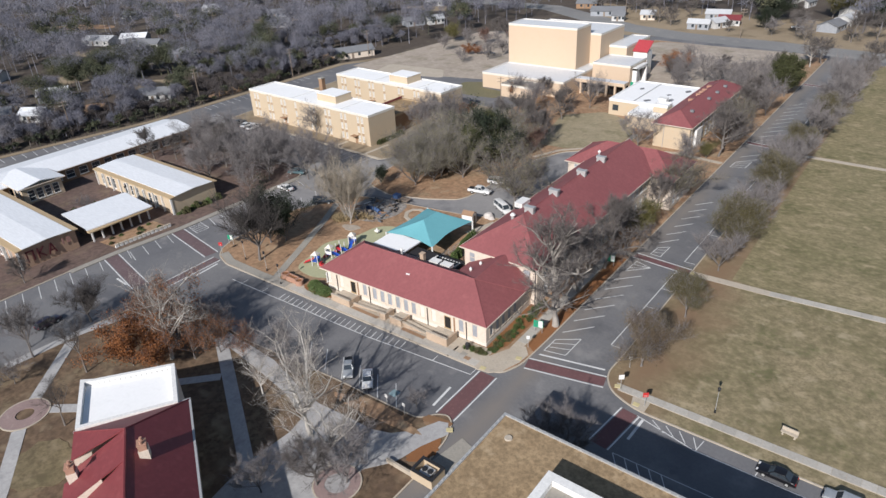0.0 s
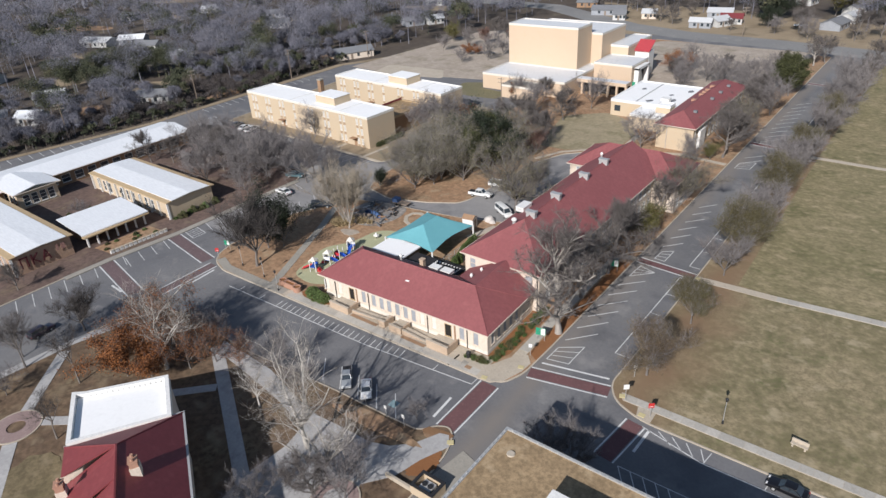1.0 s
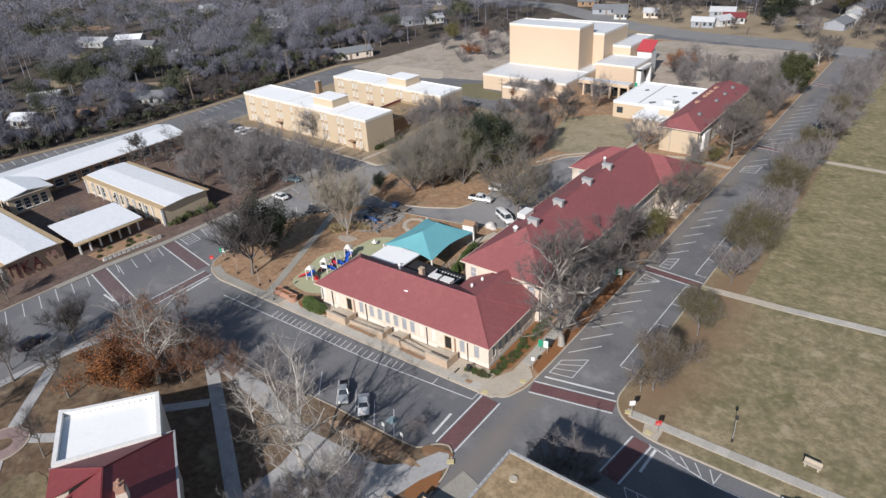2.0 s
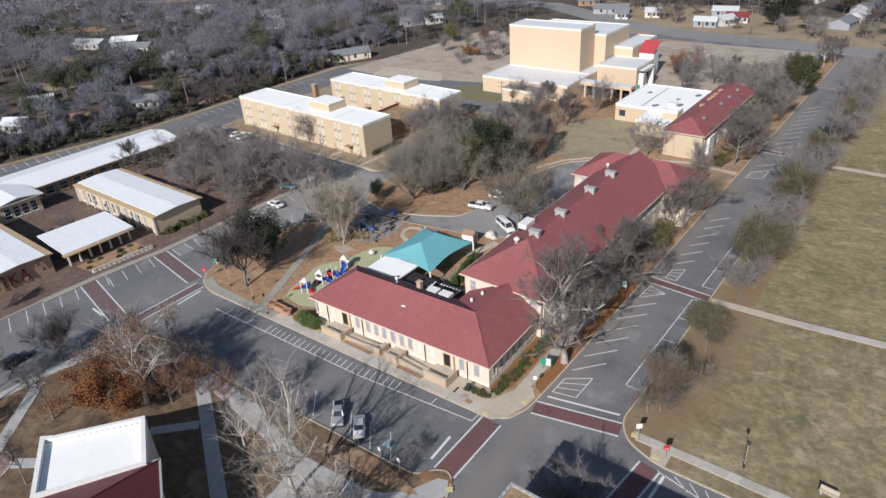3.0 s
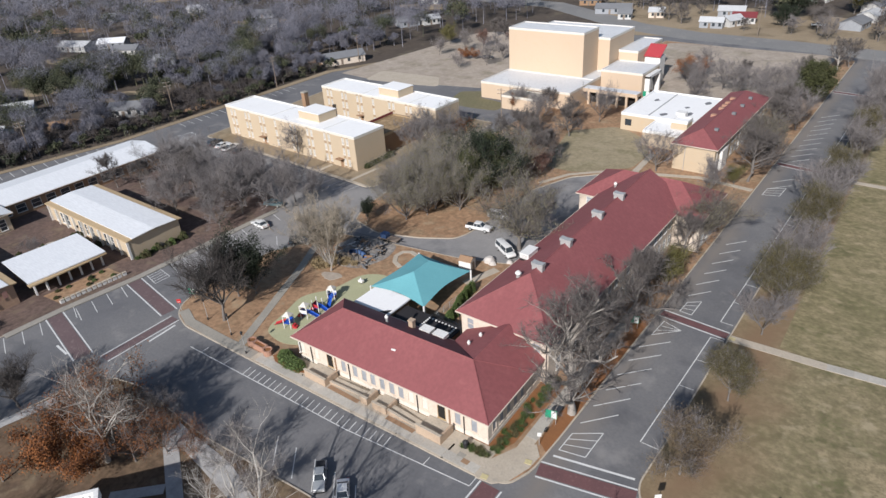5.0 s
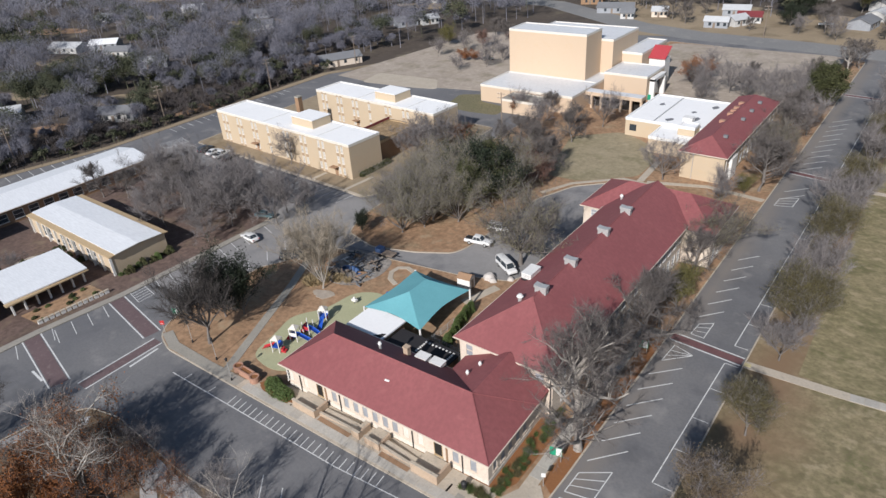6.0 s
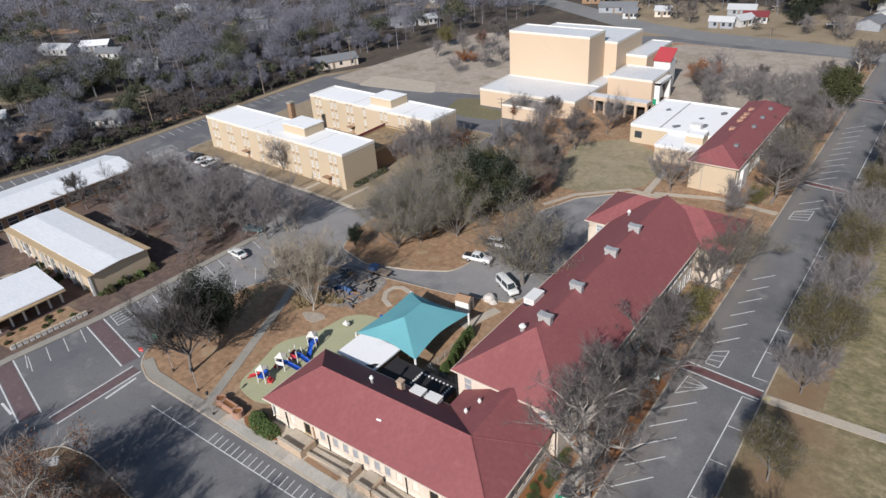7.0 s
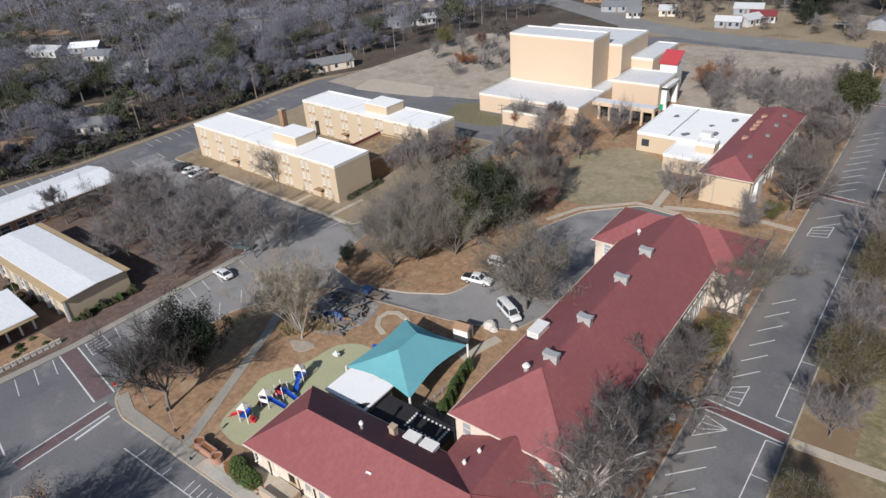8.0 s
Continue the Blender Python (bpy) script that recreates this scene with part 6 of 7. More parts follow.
# woods beyond the campus, as masses of bare trees and evergreens
def woods(name, spots, count, length, width, material, label, seed, leafy=False):
    """Many small trees as one mesh: for each a stem and a cloud of thin twigs or leaves round a few boughs."""
    rg = np.random.default_rng(seed)
    spots = np.array(spots)
    n = len(spots)
    base = np.c_[spots[:, :2], np.full(n, -0.1)]
    h = spots[:, 2]
    boughs = 11
    a = rg.uniform(0, 6.283, (n, boughs))
    up = rg.uniform(-0.35, 1.0, (n, boughs))
    flat = np.sqrt(1 - up ** 2) * 0.3 * h[:, None]
    centre = base[:, None] + np.stack([np.cos(a) * flat, np.sin(a) * flat, (0.6 + 0.22 * up) * h[:, None]], -1)
    pick = rg.integers(0, boughs, (n, count))
    c = np.take_along_axis(centre, pick[..., None].repeat(3, -1), 1)
    v = rg.normal(size=(n, count, 3))
    v /= np.linalg.norm(v, axis=-1, keepdims=True)
    p = c + v * (rg.random((n, count, 1)) ** 0.5) * (h[:, None, None] * np.array([0.17, 0.17, 0.15]))
    if leafy:
        d = rg.normal(size=(n, count, 3))
    else:
        d = p - base[:, None] - np.stack([0 * h, 0 * h, h * 0.25], -1)[:, None]
        d = d / np.linalg.norm(d, axis=-1, keepdims=True) + rg.normal(size=(n, count, 3)) * 0.65
    d /= np.linalg.norm(d, axis=-1, keepdims=True)
    s = np.cross(d, rg.normal(size=(n, count, 3)))
    s /= np.linalg.norm(s, axis=-1, keepdims=True)
    ln = rg.uniform(0.6, 1.3, (n, count, 1)) * length
    w = rg.uniform(0.6, 1.3, (n, count, 1)) * width
    tri = np.stack([p - d * ln / 2 - s * w / 2, p - d * ln / 2 + s * w / 2, p + d * ln / 2], 2).reshape(-1, 3)
    # stems
    k = 0.16
    foot = [base + np.array([k * math.cos(q), k * math.sin(q), 0]) for q in (0.0, 2.09, 4.19)]
    tip = base + np.stack([0 * h, 0 * h, h * 0.7], -1)
    stem = np.concatenate([np.stack([foot[0], foot[1], tip], 1), np.stack([foot[1], foot[2], tip], 1), np.stack([foot[2], foot[0], tip], 1)], 0).reshape(-1, 3)
    co = np.concatenate([tri, stem]).astype(np.float32)
    me = bpy.data.meshes.new(name)
    me.vertices.add(len(co))
    me.vertices.foreach_set("co", co.ravel())
    me.loops.add(len(co))
    me.loops.foreach_set("vertex_index", np.arange(len(co), dtype=np.int32))
    me.polygons.add(len(co) // 3)
    me.polygons.foreach_set("loop_start", np.arange(0, len(co), 3, dtype=np.int32))
    me.polygons.foreach_set("loop_total", np.full(len(co) // 3, 3, dtype=np.int32))
    me.update(calc_edges=True)
    me.validate()
    me.materials.append(M[material])
    return tagged(new(name, me), label, "woods", "", "stuff")


# The bluish tint puts a touch of haze into the twig colour.
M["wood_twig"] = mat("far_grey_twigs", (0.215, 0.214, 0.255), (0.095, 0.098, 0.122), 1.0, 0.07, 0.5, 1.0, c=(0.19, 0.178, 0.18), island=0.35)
M["scrub_twig"] = mat("dark_scrub_twigs", (0.105, 0.092, 0.09), (0.075, 0.066, 0.066), 1.0, 0.15, 0.8, 1.0, c=(0.12, 0.095, 0.075), island=0.35)
# Distance haze put into the colour: paler twigs for the farthest trees.
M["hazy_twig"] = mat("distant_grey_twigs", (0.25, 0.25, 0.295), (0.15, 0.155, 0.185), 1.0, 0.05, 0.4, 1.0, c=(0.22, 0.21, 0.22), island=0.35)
M["wood_leaf"] = mat("far_evergreen_leaves", (0.085, 0.092, 0.055), (0.045, 0.053, 0.036), 0.9, 0.06, 0.5, 1.0, c=(0.12, 0.112, 0.065), island=0.35)
HOMES = [
    (-208, 203, 19, 8, 62, "slate", "cream"), (-225, 120, 13, 8, 40, "slate", "weathered"), (-354, 166, 20, 11, 20, "pale_shingle", "weathered"), (-342, 178, 15, 9, 40, "white_metal", "panel"),
    (-318, 172, 14, 9, 30, "slate", "weathered"), (-282, 166, 15, 9, 50, "pale_shingle", "panel"), (-262, 100, 12, 8, 60, "pale_shingle", "panel"), (-240, 84, 10, 7, 30, "white_metal", "weathered"),
    (-232, 64, 12, 8, 75, "slate", "panel"), (-252, 76, 12, 8, 60, "slate", "brown_brick"), (-278, 58, 13, 9, 60, "pale_shingle", "panel"), (-320, 100, 13, 9, 40, "slate", "weathered"),
    (-390, 260, 15, 9, 30, "pale_shingle", "weathered"), (-330, 262, 13, 8, 40, "slate", "panel"), (-300, 240, 12, 8, 40, "slate", "weathered"), (-232, 272, 12, 8, 60, "slate", "panel"),
]
HOMES += [
    (-224, 280, 10, 7, 60, "pale_shingle", "weathered"), (-262, 330, 13, 8, 10, "pale_shingle", "weathered"), (-420, 220, 13, 8, 10, "slate", "weathered"), (-450, 300, 14, 8, 10, "pale_shingle", "panel"),
    (-400, 350, 14, 8, 10, "slate", "weathered"), (-92, 322, 9, 7, 60, "pale_shingle", "weathered"), (-89, 330, 11, 7, 10, "roof_red2", "weathered"), (-98, 315, 11, 4, 5, "pale_shingle", "panel"),
    (-98, 343, 13, 7, 10, "pale_shingle", "panel"), (-151, 334, 20, 9, 15, "slate", "panel"), (-172, 352, 13, 8, 15, "slate", "brown_brick"), (-128, 330, 8, 6, 15, "pale_shingle", "cream"),
    (-140, 322, 7, 6, 15, "slate", "weathered"), (-47, 332, 13, 9, 80, "slate", "panel"), (-44, 350, 12, 8, 80, "pale_shingle", "weathered"), (-46, 372, 12, 8, 80, "slate", "weathered"),
]
HOMES += [
    (-70, 392, 12, 8, 80, "slate", "weathered"), (-20, 324, 12, 8, 80, "slate", "brown_brick"), (10, 334, 12, 8, 80, "slate", "weathered"), (-120, 400, 13, 8, 20, "slate", "weathered"),
    (-200, 420, 14, 8, 20, "pale_shingle", "weathered"), (-260, 450, 14, 9, 20, "slate", "panel"), (-330, 420, 14, 9, 20, "pale_shingle", "weathered"), (-270, 390, 14, 9, 25, "slate", "weathered"),
]
# yards and lanes between the trees: centre, half sizes, turn
YARDS = [
    (-243, 133, 15, 8, 20, "verge_grass"), (-316, 158, 34, 9, 20, "verge_grass"), (-211, 138, 8, 5, 80, "lawn_main"), (-236, 100, 10, 8, 60, "lawn_main"), (-300, 150, 26, 5, 20, "gravel"),
    (-322, 250, 16, 8, 30, "verge_grass"), (-216, 205, 12, 7, 70, "lawn_main"), (-390, 245, 24, 8, 30, "verge_grass"), (-290, 118, 12, 7, 40, "verge_grass"), (-420, 190, 22, 8, 20, "lawn_main"), (-255, 320, 20, 8, 10, "verge_grass"), (-470, 280, 26, 8, 20, "verge_grass"), (-360, 330, 24, 8, 20, "verge_grass"),
]


def yard_at(x, y, grow=1.0):
    for cx, cy, a, b, turn, _ in YARDS:
        c, k = math.cos(radians(turn)), math.sin(radians(turn))
        u, v = (x - cx) * c + (y - cy) * k, (y - cy) * c - (x - cx) * k
        if (u / (a + grow)) ** 2 + (v / (b + grow)) ** 2 < 1:
            return True
    return False


for i, (cx, cy, a, b, turn, material) in enumerate(YARDS):
    ry = random.Random(i)
    edge_ = [(math.cos(q) * a * ry.uniform(0.85, 1.15), math.sin(q) * b * ry.uniform(0.85, 1.15)) for q in [k * 0.4488 for k in range(14)]]
    ob = structure("yard", Mesh().prism(rounded(edge_, 4, 3), -0.058, -0.03 + 0.002 * i), M[material], "bare winter yard between the cottages", "yard")
    ob.matrix_basis = pose(cx, cy, 0, 0, 0, turn)
structure("bank", Mesh().prism([(-200.8, 190), (-200.9, 103), (-207.7, 70), (-214.3, 36), (-217, 36), (-210, 70), (-203.2, 103), (-204, 190), (-152, 292), (-140.4, 286.2)], -0.05, 0.035), M["verge_grass"], "brown grassy bank beside the back parking", "bank")


def open_ground(x, y):
    """Whether no tree of the woods may stand here: houses with their front yards, and the yards."""
    for hx, hy, w, *_ in HOMES:
        far = math.hypot(hx, hy)
        u, v = ((hx - x) * hx + (hy - y) * hy) / far, ((x - hx) * hy - (y - hy) * hx) / far
        if -5 < u < 14 and abs(v) < w * 0.5 + 1.5 - 0.25 * u:
            return True
    return yard_at(x, y, 3.0)


rw = random.Random(77)
bare, green = [], []
step = 11.0
for i in range(int(1000 / step)):
    for k in range(int(720 / step)):
        x, y = -800 + i * step + rw.uniform(-5.2, 5.2), -20 + k * step + rw.uniform(-5.2, 5.2)
        dist = math.hypot(x, y)
        if dist > 690 or (dist > 420 and rw.random() < 0.25):
            continue
        edge = back_edge(y) - 9 if y < 200 else -210 + 0.28 * (y - 200)
        if not (x < edge or y > 326 - 0.12 * (x + 100)):
            continue
        if open_ground(x, y):
            continue
        hy = 300 - 0.155 * (x + 73) if x > -130 else (312 - 0.63 * (x + 130) if x > -190 else 350 - 0.13 * (x + 190))
        if abs(y - hy + 5) < 15:
            continue
        if noise.noise(Vector((x * 0.013, y * 0.013, 3.3))) > 0.5:
            continue
        if -72 < x < -50 and 315 < y < 480:
            continue
        if y > 310 and x > -125 and y < 345 and rw.random() < 0.5:
            continue
        is_green = rw.random() < 0.1 + 1.1 * max(0, noise.noise(Vector((x * 0.022, y * 0.022, 9.0))) - 0.05)
        (green if is_green else bare).append((x, y, rw.uniform(10, 16) if is_green else rw.choice((10, 13, 15, 17, 18, 20)) * rw.uniform(0.9, 1.15)))
for i in range(330):
    y = rw.uniform(40, 235)
    x = back_edge(y) - 7 - rw.random() ** 1.3 * 70
    if not open_ground(x, y):
        (green if rw.random() < 0.15 else bare).append((x, y, rw.uniform(3.5, 9)))
for i in range(46):
    a, k = rw.uniform(0, 6.28), rw.random() ** 0.5
    x, y = -268 + math.cos(a) * 30 * k, 128 + math.sin(a) * 20 * k
    if not open_ground(x, y) and x < -224:
        green.append((x, y, rw.uniform(8, 15)))
scrub = []
for i in range(620):
    y = rw.uniform(28, 190)
    x = back_edge(y) - 4.5 - rw.random() * 24
    if not any((x - hx) ** 2 + (y - hy) ** 2 < 49 for hx, hy, *_ in HOMES):
        scrub.append((x, y, rw.uniform(2.2, 5.5)))
woods("scrub", scrub, 240, 1.0, 0.07, "scrub_twig", "dark leafless scrub on the bank", 12)
hedge = []
for i in range(75):
    y = 30 + i * 2.2
    hedge.append((back_edge(y) - 4.5 + rw.uniform(-3.5, 1.2), y + rw.uniform(-3, 3), rw.uniform(1.6, 4.5)))
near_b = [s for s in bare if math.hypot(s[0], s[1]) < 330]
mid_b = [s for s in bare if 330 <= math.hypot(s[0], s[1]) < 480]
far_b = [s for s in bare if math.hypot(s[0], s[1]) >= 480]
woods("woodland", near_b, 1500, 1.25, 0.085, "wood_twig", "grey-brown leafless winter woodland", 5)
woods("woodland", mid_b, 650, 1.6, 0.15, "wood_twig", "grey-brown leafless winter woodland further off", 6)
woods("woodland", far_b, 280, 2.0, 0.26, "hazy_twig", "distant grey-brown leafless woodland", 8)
woods("evergreens", [s for s in green if math.hypot(s[0], s[1]) < 330], 2600, 0.42, 0.26, "wood_leaf", "dark evergreen trees among the bare woods", 7, True)
woods("evergreens", [s for s in green if math.hypot(s[0], s[1]) >= 330], 700, 0.8, 0.55, "wood_leaf", "distant dark evergreen trees among the bare woods", 17, True)
woods("hedge", hedge, 240, 0.5, 0.35, "wood_leaf", "dark hedge and scrub along the back fence", 9, True)


M["pale_shingle"] = mat("pale_grey_shingle", (0.5, 0.51, 0.52), (0.4, 0.41, 0.42), 0.9, 0.3, 3.0)


def cottage(x, y, w, d, turn, roof, wall_):
    ob = thing("cottage", f"small {'brown' if wall_ == 'brown_brick' else 'pale'} house among the winter trees", "house", "cottages", at=pose(x, y, 0, 0, 0, turn))
    w, d, h, r = w * 0.86, d * 0.9, 2.7, 4.5
    part("wall", Mesh().box(-w / 2, -d / 2, -0.1, w / 2, d / 2, h), M[wall_], ob)
    rf = slab_face(slab_face(Mesh(), [(-w / 2 - 0.4, -d / 2 - 0.4, h), (w / 2 + 0.4, -d / 2 - 0.4, h), (w / 2 + 0.4, 0, r), (-w / 2 - 0.4, 0, r)], 0.2), [(-w / 2 - 0.4, 0, r), (w / 2 + 0.4, 0, r), (w / 2 + 0.4, d / 2 + 0.4, h), (-w / 2 - 0.4, d / 2 + 0.4, h)], 0.2)
    part("roof", rf, M[roof], ob)
    for sx in (-1, 1):
        x0 = sx * (w / 2 - 0.02)
        part("gable", Mesh().add([(x0, -d / 2, h), (x0, d / 2, h), (x0, 0, r - 0.1), (x0 - sx * 0.2, -d / 2, h), (x0 - sx * 0.2, d / 2, h), (x0 - sx * 0.2, 0, r - 0.1)], [(0, 1, 2), (5, 4, 3), (0, 2, 5, 3), (1, 4, 5, 2), (0, 3, 4, 1)]), M[wall_], ob)
    for k in (-0.3, 0.05, 0.32):
        part("window", Mesh().box(k * w, -d / 2 - 0.05, 0.9, k * w + 1.1, -d / 2 - 0.003, 2.2), M["glass"], ob)
    part("door", Mesh().box(-0.12 * w, -d / 2 - 0.05, 0.0, -0.12 * w + 0.95, -d / 2 - 0.003, 2.1), M["timber"], ob)


for hm in HOMES:
    cottage(*hm)


# ---- cars ----
def car_paint(name, colour, metal=0.3):
    m = mat(name, colour, tuple(v * 0.93 for v in colour), 0.3, 0.6, 4.0, 0.4, metal=metal)
    m.node_tree.nodes["Principled BSDF"].inputs["Coat Weight"].default_value = 0.6
    return m


M["car_white"] = car_paint("white_car_paint", (0.75, 0.75, 0.74), 0.0)
M["car_silver"] = car_paint("silver_car_paint", (0.42, 0.44, 0.45))
M["car_black"] = car_paint("black_car_paint", (0.015, 0.015, 0.018))
M["car_dark"] = car_paint("dark_blue_car_paint", (0.04, 0.05, 0.065))
M["car_blue"] = car_paint("teal_car_paint", (0.1, 0.17, 0.19))
M["car_purple"] = car_paint("purple_car_paint", (0.06, 0.045, 0.065))
M["tyre"] = mat("tyre_rubber", (0.02, 0.02, 0.02), (0.015, 0.015, 0.015), 0.9)
M["lamp_red"] = mat("red_lamp", (0.35, 0.02, 0.02), (0.3, 0.02, 0.02), 0.2)
M["lamp_clear"] = mat("clear_lamp", (0.7, 0.7, 0.7), (0.6, 0.6, 0.6), 0.15)


def profile(m, pts, w0, w1, y_top):
    """A body from its side outline, drawn in towards the top."""
    n = len(pts)
    wid = lambda z: w0 + (w1 - w0) * max(0.0, min(1.0, (z - y_top[0]) / (y_top[1] - y_top[0])))  # noqa: E731
    v = [(x, -wid(z), z) for x, z in pts] + [(x, wid(z), z) for x, z in pts]
    m.add(v, [tuple(range(n)), tuple(range(2 * n - 1, n - 1, -1))] + [(i, i + n, (i + 1) % n + n, (i + 1) % n) for i in range(n)])
    return m


SHAPES = {
    "sedan": (4.8, [(-2.4, 0.35), (2.35, 0.3), (2.4, 0.62), (2.2, 0.78), (1.1, 0.92), (-1.75, 0.98), (-2.35, 0.92), (-2.42, 0.6)], [(1.05, 0.9), (0.3, 1.4), (-0.95, 1.43), (-1.75, 0.97)], 0.33),
    "suv": (4.9, [(-2.4, 0.42), (2.4, 0.38), (2.45, 0.8), (2.3, 0.98), (1.15, 1.08), (-2.35, 1.12), (-2.45, 0.8)], [(1.15, 1.06), (0.45, 1.72), (-2.1, 1.74), (-2.35, 1.1)], 0.37),
    "van": (5.6, [(-2.8, 0.45), (2.75, 0.4), (2.8, 0.85), (2.6, 1.05), (1.9, 1.15), (-2.78, 1.2), (-2.82, 0.8)], [(1.85, 1.13), (1.25, 1.98), (-2.65, 2.0), (-2.78, 1.18)], 0.37),
    "truck": (5.7, [(-2.8, 0.5), (2.75, 0.45), (2.8, 0.95), (2.6, 1.08), (1.2, 1.15), (-2.8, 1.15), (-2.85, 0.8)], [(1.15, 1.13), (0.5, 1.78), (-0.75, 1.8), (-0.95, 1.14)], 0.39),
}
CAR_DATA = {}


def softened(me, r):
    """Rounds the edges of a mesh."""
    bm = bmesh.new()
    bm.from_mesh(me)
    bmesh.ops.recalc_face_normals(bm, faces=bm.faces)
    bmesh.ops.bevel(bm, geom=list(bm.edges), offset=r, segments=2, profile=0.6, affect="EDGES", clamp_overlap=True)
    bm.to_mesh(me)
    bm.free()
    me.shade_smooth()
    return me


def car_parts(shape, paint):
    key = shape, paint
    if key in CAR_DATA:
        return CAR_DATA[key]
    length, low, cab, wr = SHAPES[shape]
    w = 0.92
    parts = [("body", softened(profile(Mesh(), low, w, w * 0.93, (0.7, 1.1)).data("body", M[paint]), 0.13))]
    zt = max(z for _, z in cab)
    zb = min(z for _, z in cab)
    glass = profile(Mesh(), [(x * 0.995, z) for x, z in cab], w * 0.91, w * 0.72, (zb, zt))
    parts.append(("glasshouse", glass.data("glasshouse", M["glass"])))
    xs = sorted(x for x, z in cab if z > zt - 0.1)
    roof = Mesh().box(xs[0] - 0.1, -w * 0.75, zt - 0.07, xs[-1] + 0.06, w * 0.75, zt + 0.035)
    parts.append(("roof", softened(roof.data("roof", M[paint]), 0.045)))
    mid = (cab[1][0] + cab[2][0]) / 2
    for sy in (-1, 1):
        for lo_, hi_, wide in ((cab[0][0], cab[1][0], 0.9), (cab[3][0], cab[2][0], 0.9), (mid, mid, 0.925)):
            parts.append(("pillar", Mesh().tube((lo_, sy * w * wide, zb), (hi_, sy * w * 0.735, zt), 0.05, 0.05, 4).data("pillar", M[paint])))
    if shape == "truck":
        parts.append(("cargo_bed", Mesh().box(-2.7, -0.75, 1.152, -1.05, 0.75, 1.16).data("cargo_bed", M["dark"])))
    x0, x1 = min(x for x, _ in low), max(x for x, _ in low)
    for sy in (-1, 1):
        parts.append(("headlight", Mesh().box(x1 - 0.22, sy * 0.62 - 0.18, 0.6, x1 + 0.015, sy * 0.62 + 0.18, 0.76).data("headlight", M["lamp_clear"])))
        parts.append(("tail_light", Mesh().box(x0 - 0.02, sy * 0.68 - 0.15, 0.68, x0 + 0.1, sy * 0.68 + 0.15, 0.88).data("tail_light", M["lamp_red"])))
        parts.append(("mirror", Mesh().box(cab[0][0] - 0.35, sy * 1.0 - 0.09, zb + 0.02, cab[0][0] - 0.2, sy * 1.0 + 0.09, zb + 0.17).data("mirror", M[paint])))
    parts.append(("bumper", Mesh().box(x1 - 0.05, -0.8, 0.32, x1 + 0.06, 0.8, 0.5).data("bumper", M["dark"])))
    parts.append(("bumper", Mesh().box(x0 - 0.06, -0.8, 0.34, x0 + 0.05, 0.8, 0.52).data("bumper", M["dark"])))
    tyre = Mesh().tube((0, -0.11, 0), (0, 0.11, 0), wr, wr, 14).data("wheel", M["tyre"])
    rim = Mesh().tube((0, -0.125, 0), (0, 0.125, 0), wr * 0.6, wr * 0.6, 10).data("rim", M["grey_metal"])
    CAR_DATA[key] = parts, tyre, rim, wr, length
    return CAR_DATA[key]


def car(shape, paint, x, y, turn, label, z=0.0, size=0.96):
    parts, tyre, rim, wr, length = car_parts(shape, paint)
    ob = thing("car", label, "car", "parked cars", at=pose(x, y, z, 0, 0, turn) @ Matrix.Scale(size, 4))
    for name, me in parts:
        part(name, me, None, ob)
    for sx in (-1, 1):
        for sy in (-1, 1):
            wh = part("wheel", tyre, None, ob)
            wh.matrix_basis = pose(sx * length * 0.295, sy * 0.82, wr)
            part("rim", rim, None, wh)


car("truck", "car_silver", -58.4, 49.4, -47, "silver-grey pickup truck parked nose-in in a stall", size=0.8)
car("sedan", "car_white", -54.4, 49.2, -47, "white sedan parked nose-in in a stall", size=0.84)
car("sedan", "car_black", -3.6, 63.65, 178, "black sedan parked along the kerb", size=0.88)
car("suv", "car_silver", 3.3, 63.7, 178, "silver car parked along the kerb", size=0.88)
car("sedan", "car_white", -119.2, 89.2, 175, "white sedan parked at the lot's edge")
car("suv", "car_dark", -105.6, 88.6, 40, "dark car at the edge of the lot")
car("sedan", "car_blue", -124.6, 97.5, 20, "dark teal car under the bare trees", 0.12)
car("truck", "car_white", -78.2, 111.5, 10, "white pickup truck at the mulched island", 0.12)
car("suv", "car_white", -77.6, 118.0, 10, "white utility truck at the mulched island", 0.12)
car("van", "car_white", -68.8, 106.6, -30, "white passenger van behind the hall")
for i, (p, k) in enumerate((("car_dark", "suv"), ("car_white", "sedan"), ("car_white", "truck"), ("car_black", "sedan"))):
    car(k, p, -172.6 + 3.9 * i, 115.9 - 0.15 * i, 98, "car parked in a row before the flats")
car("suv", "car_purple", -109.4, 29.2, 100, "dark purple car parked beside the street", size=0.85)
car("sedan", "car_black", -156.5, 231.0, 20, "black car in the pale lot", 0.05)
car("truck", "car_white", -60, 331, 10, "white van by the houses")
car("suv", "car_dark", -214.5, 216, 60, "dark car beside a cottage")

# ---- playground ----
structure("play_surface", Mesh().prism(rounded([(-88.4, 65.2), (-89.4, 70.5), (-91.0, 75.5), (-87.6, 80.0), (-86.8, 86.4), (-83.2, 88.6), (-79.2, 88.0), (-79.0, 81.0), (-80.5, 76.5), (-79.2, 66.5), (-83.0, 64.4)], 2.2), 0.05, 0.15), M["rubber"], "pale green rubber play surface", "play surface")


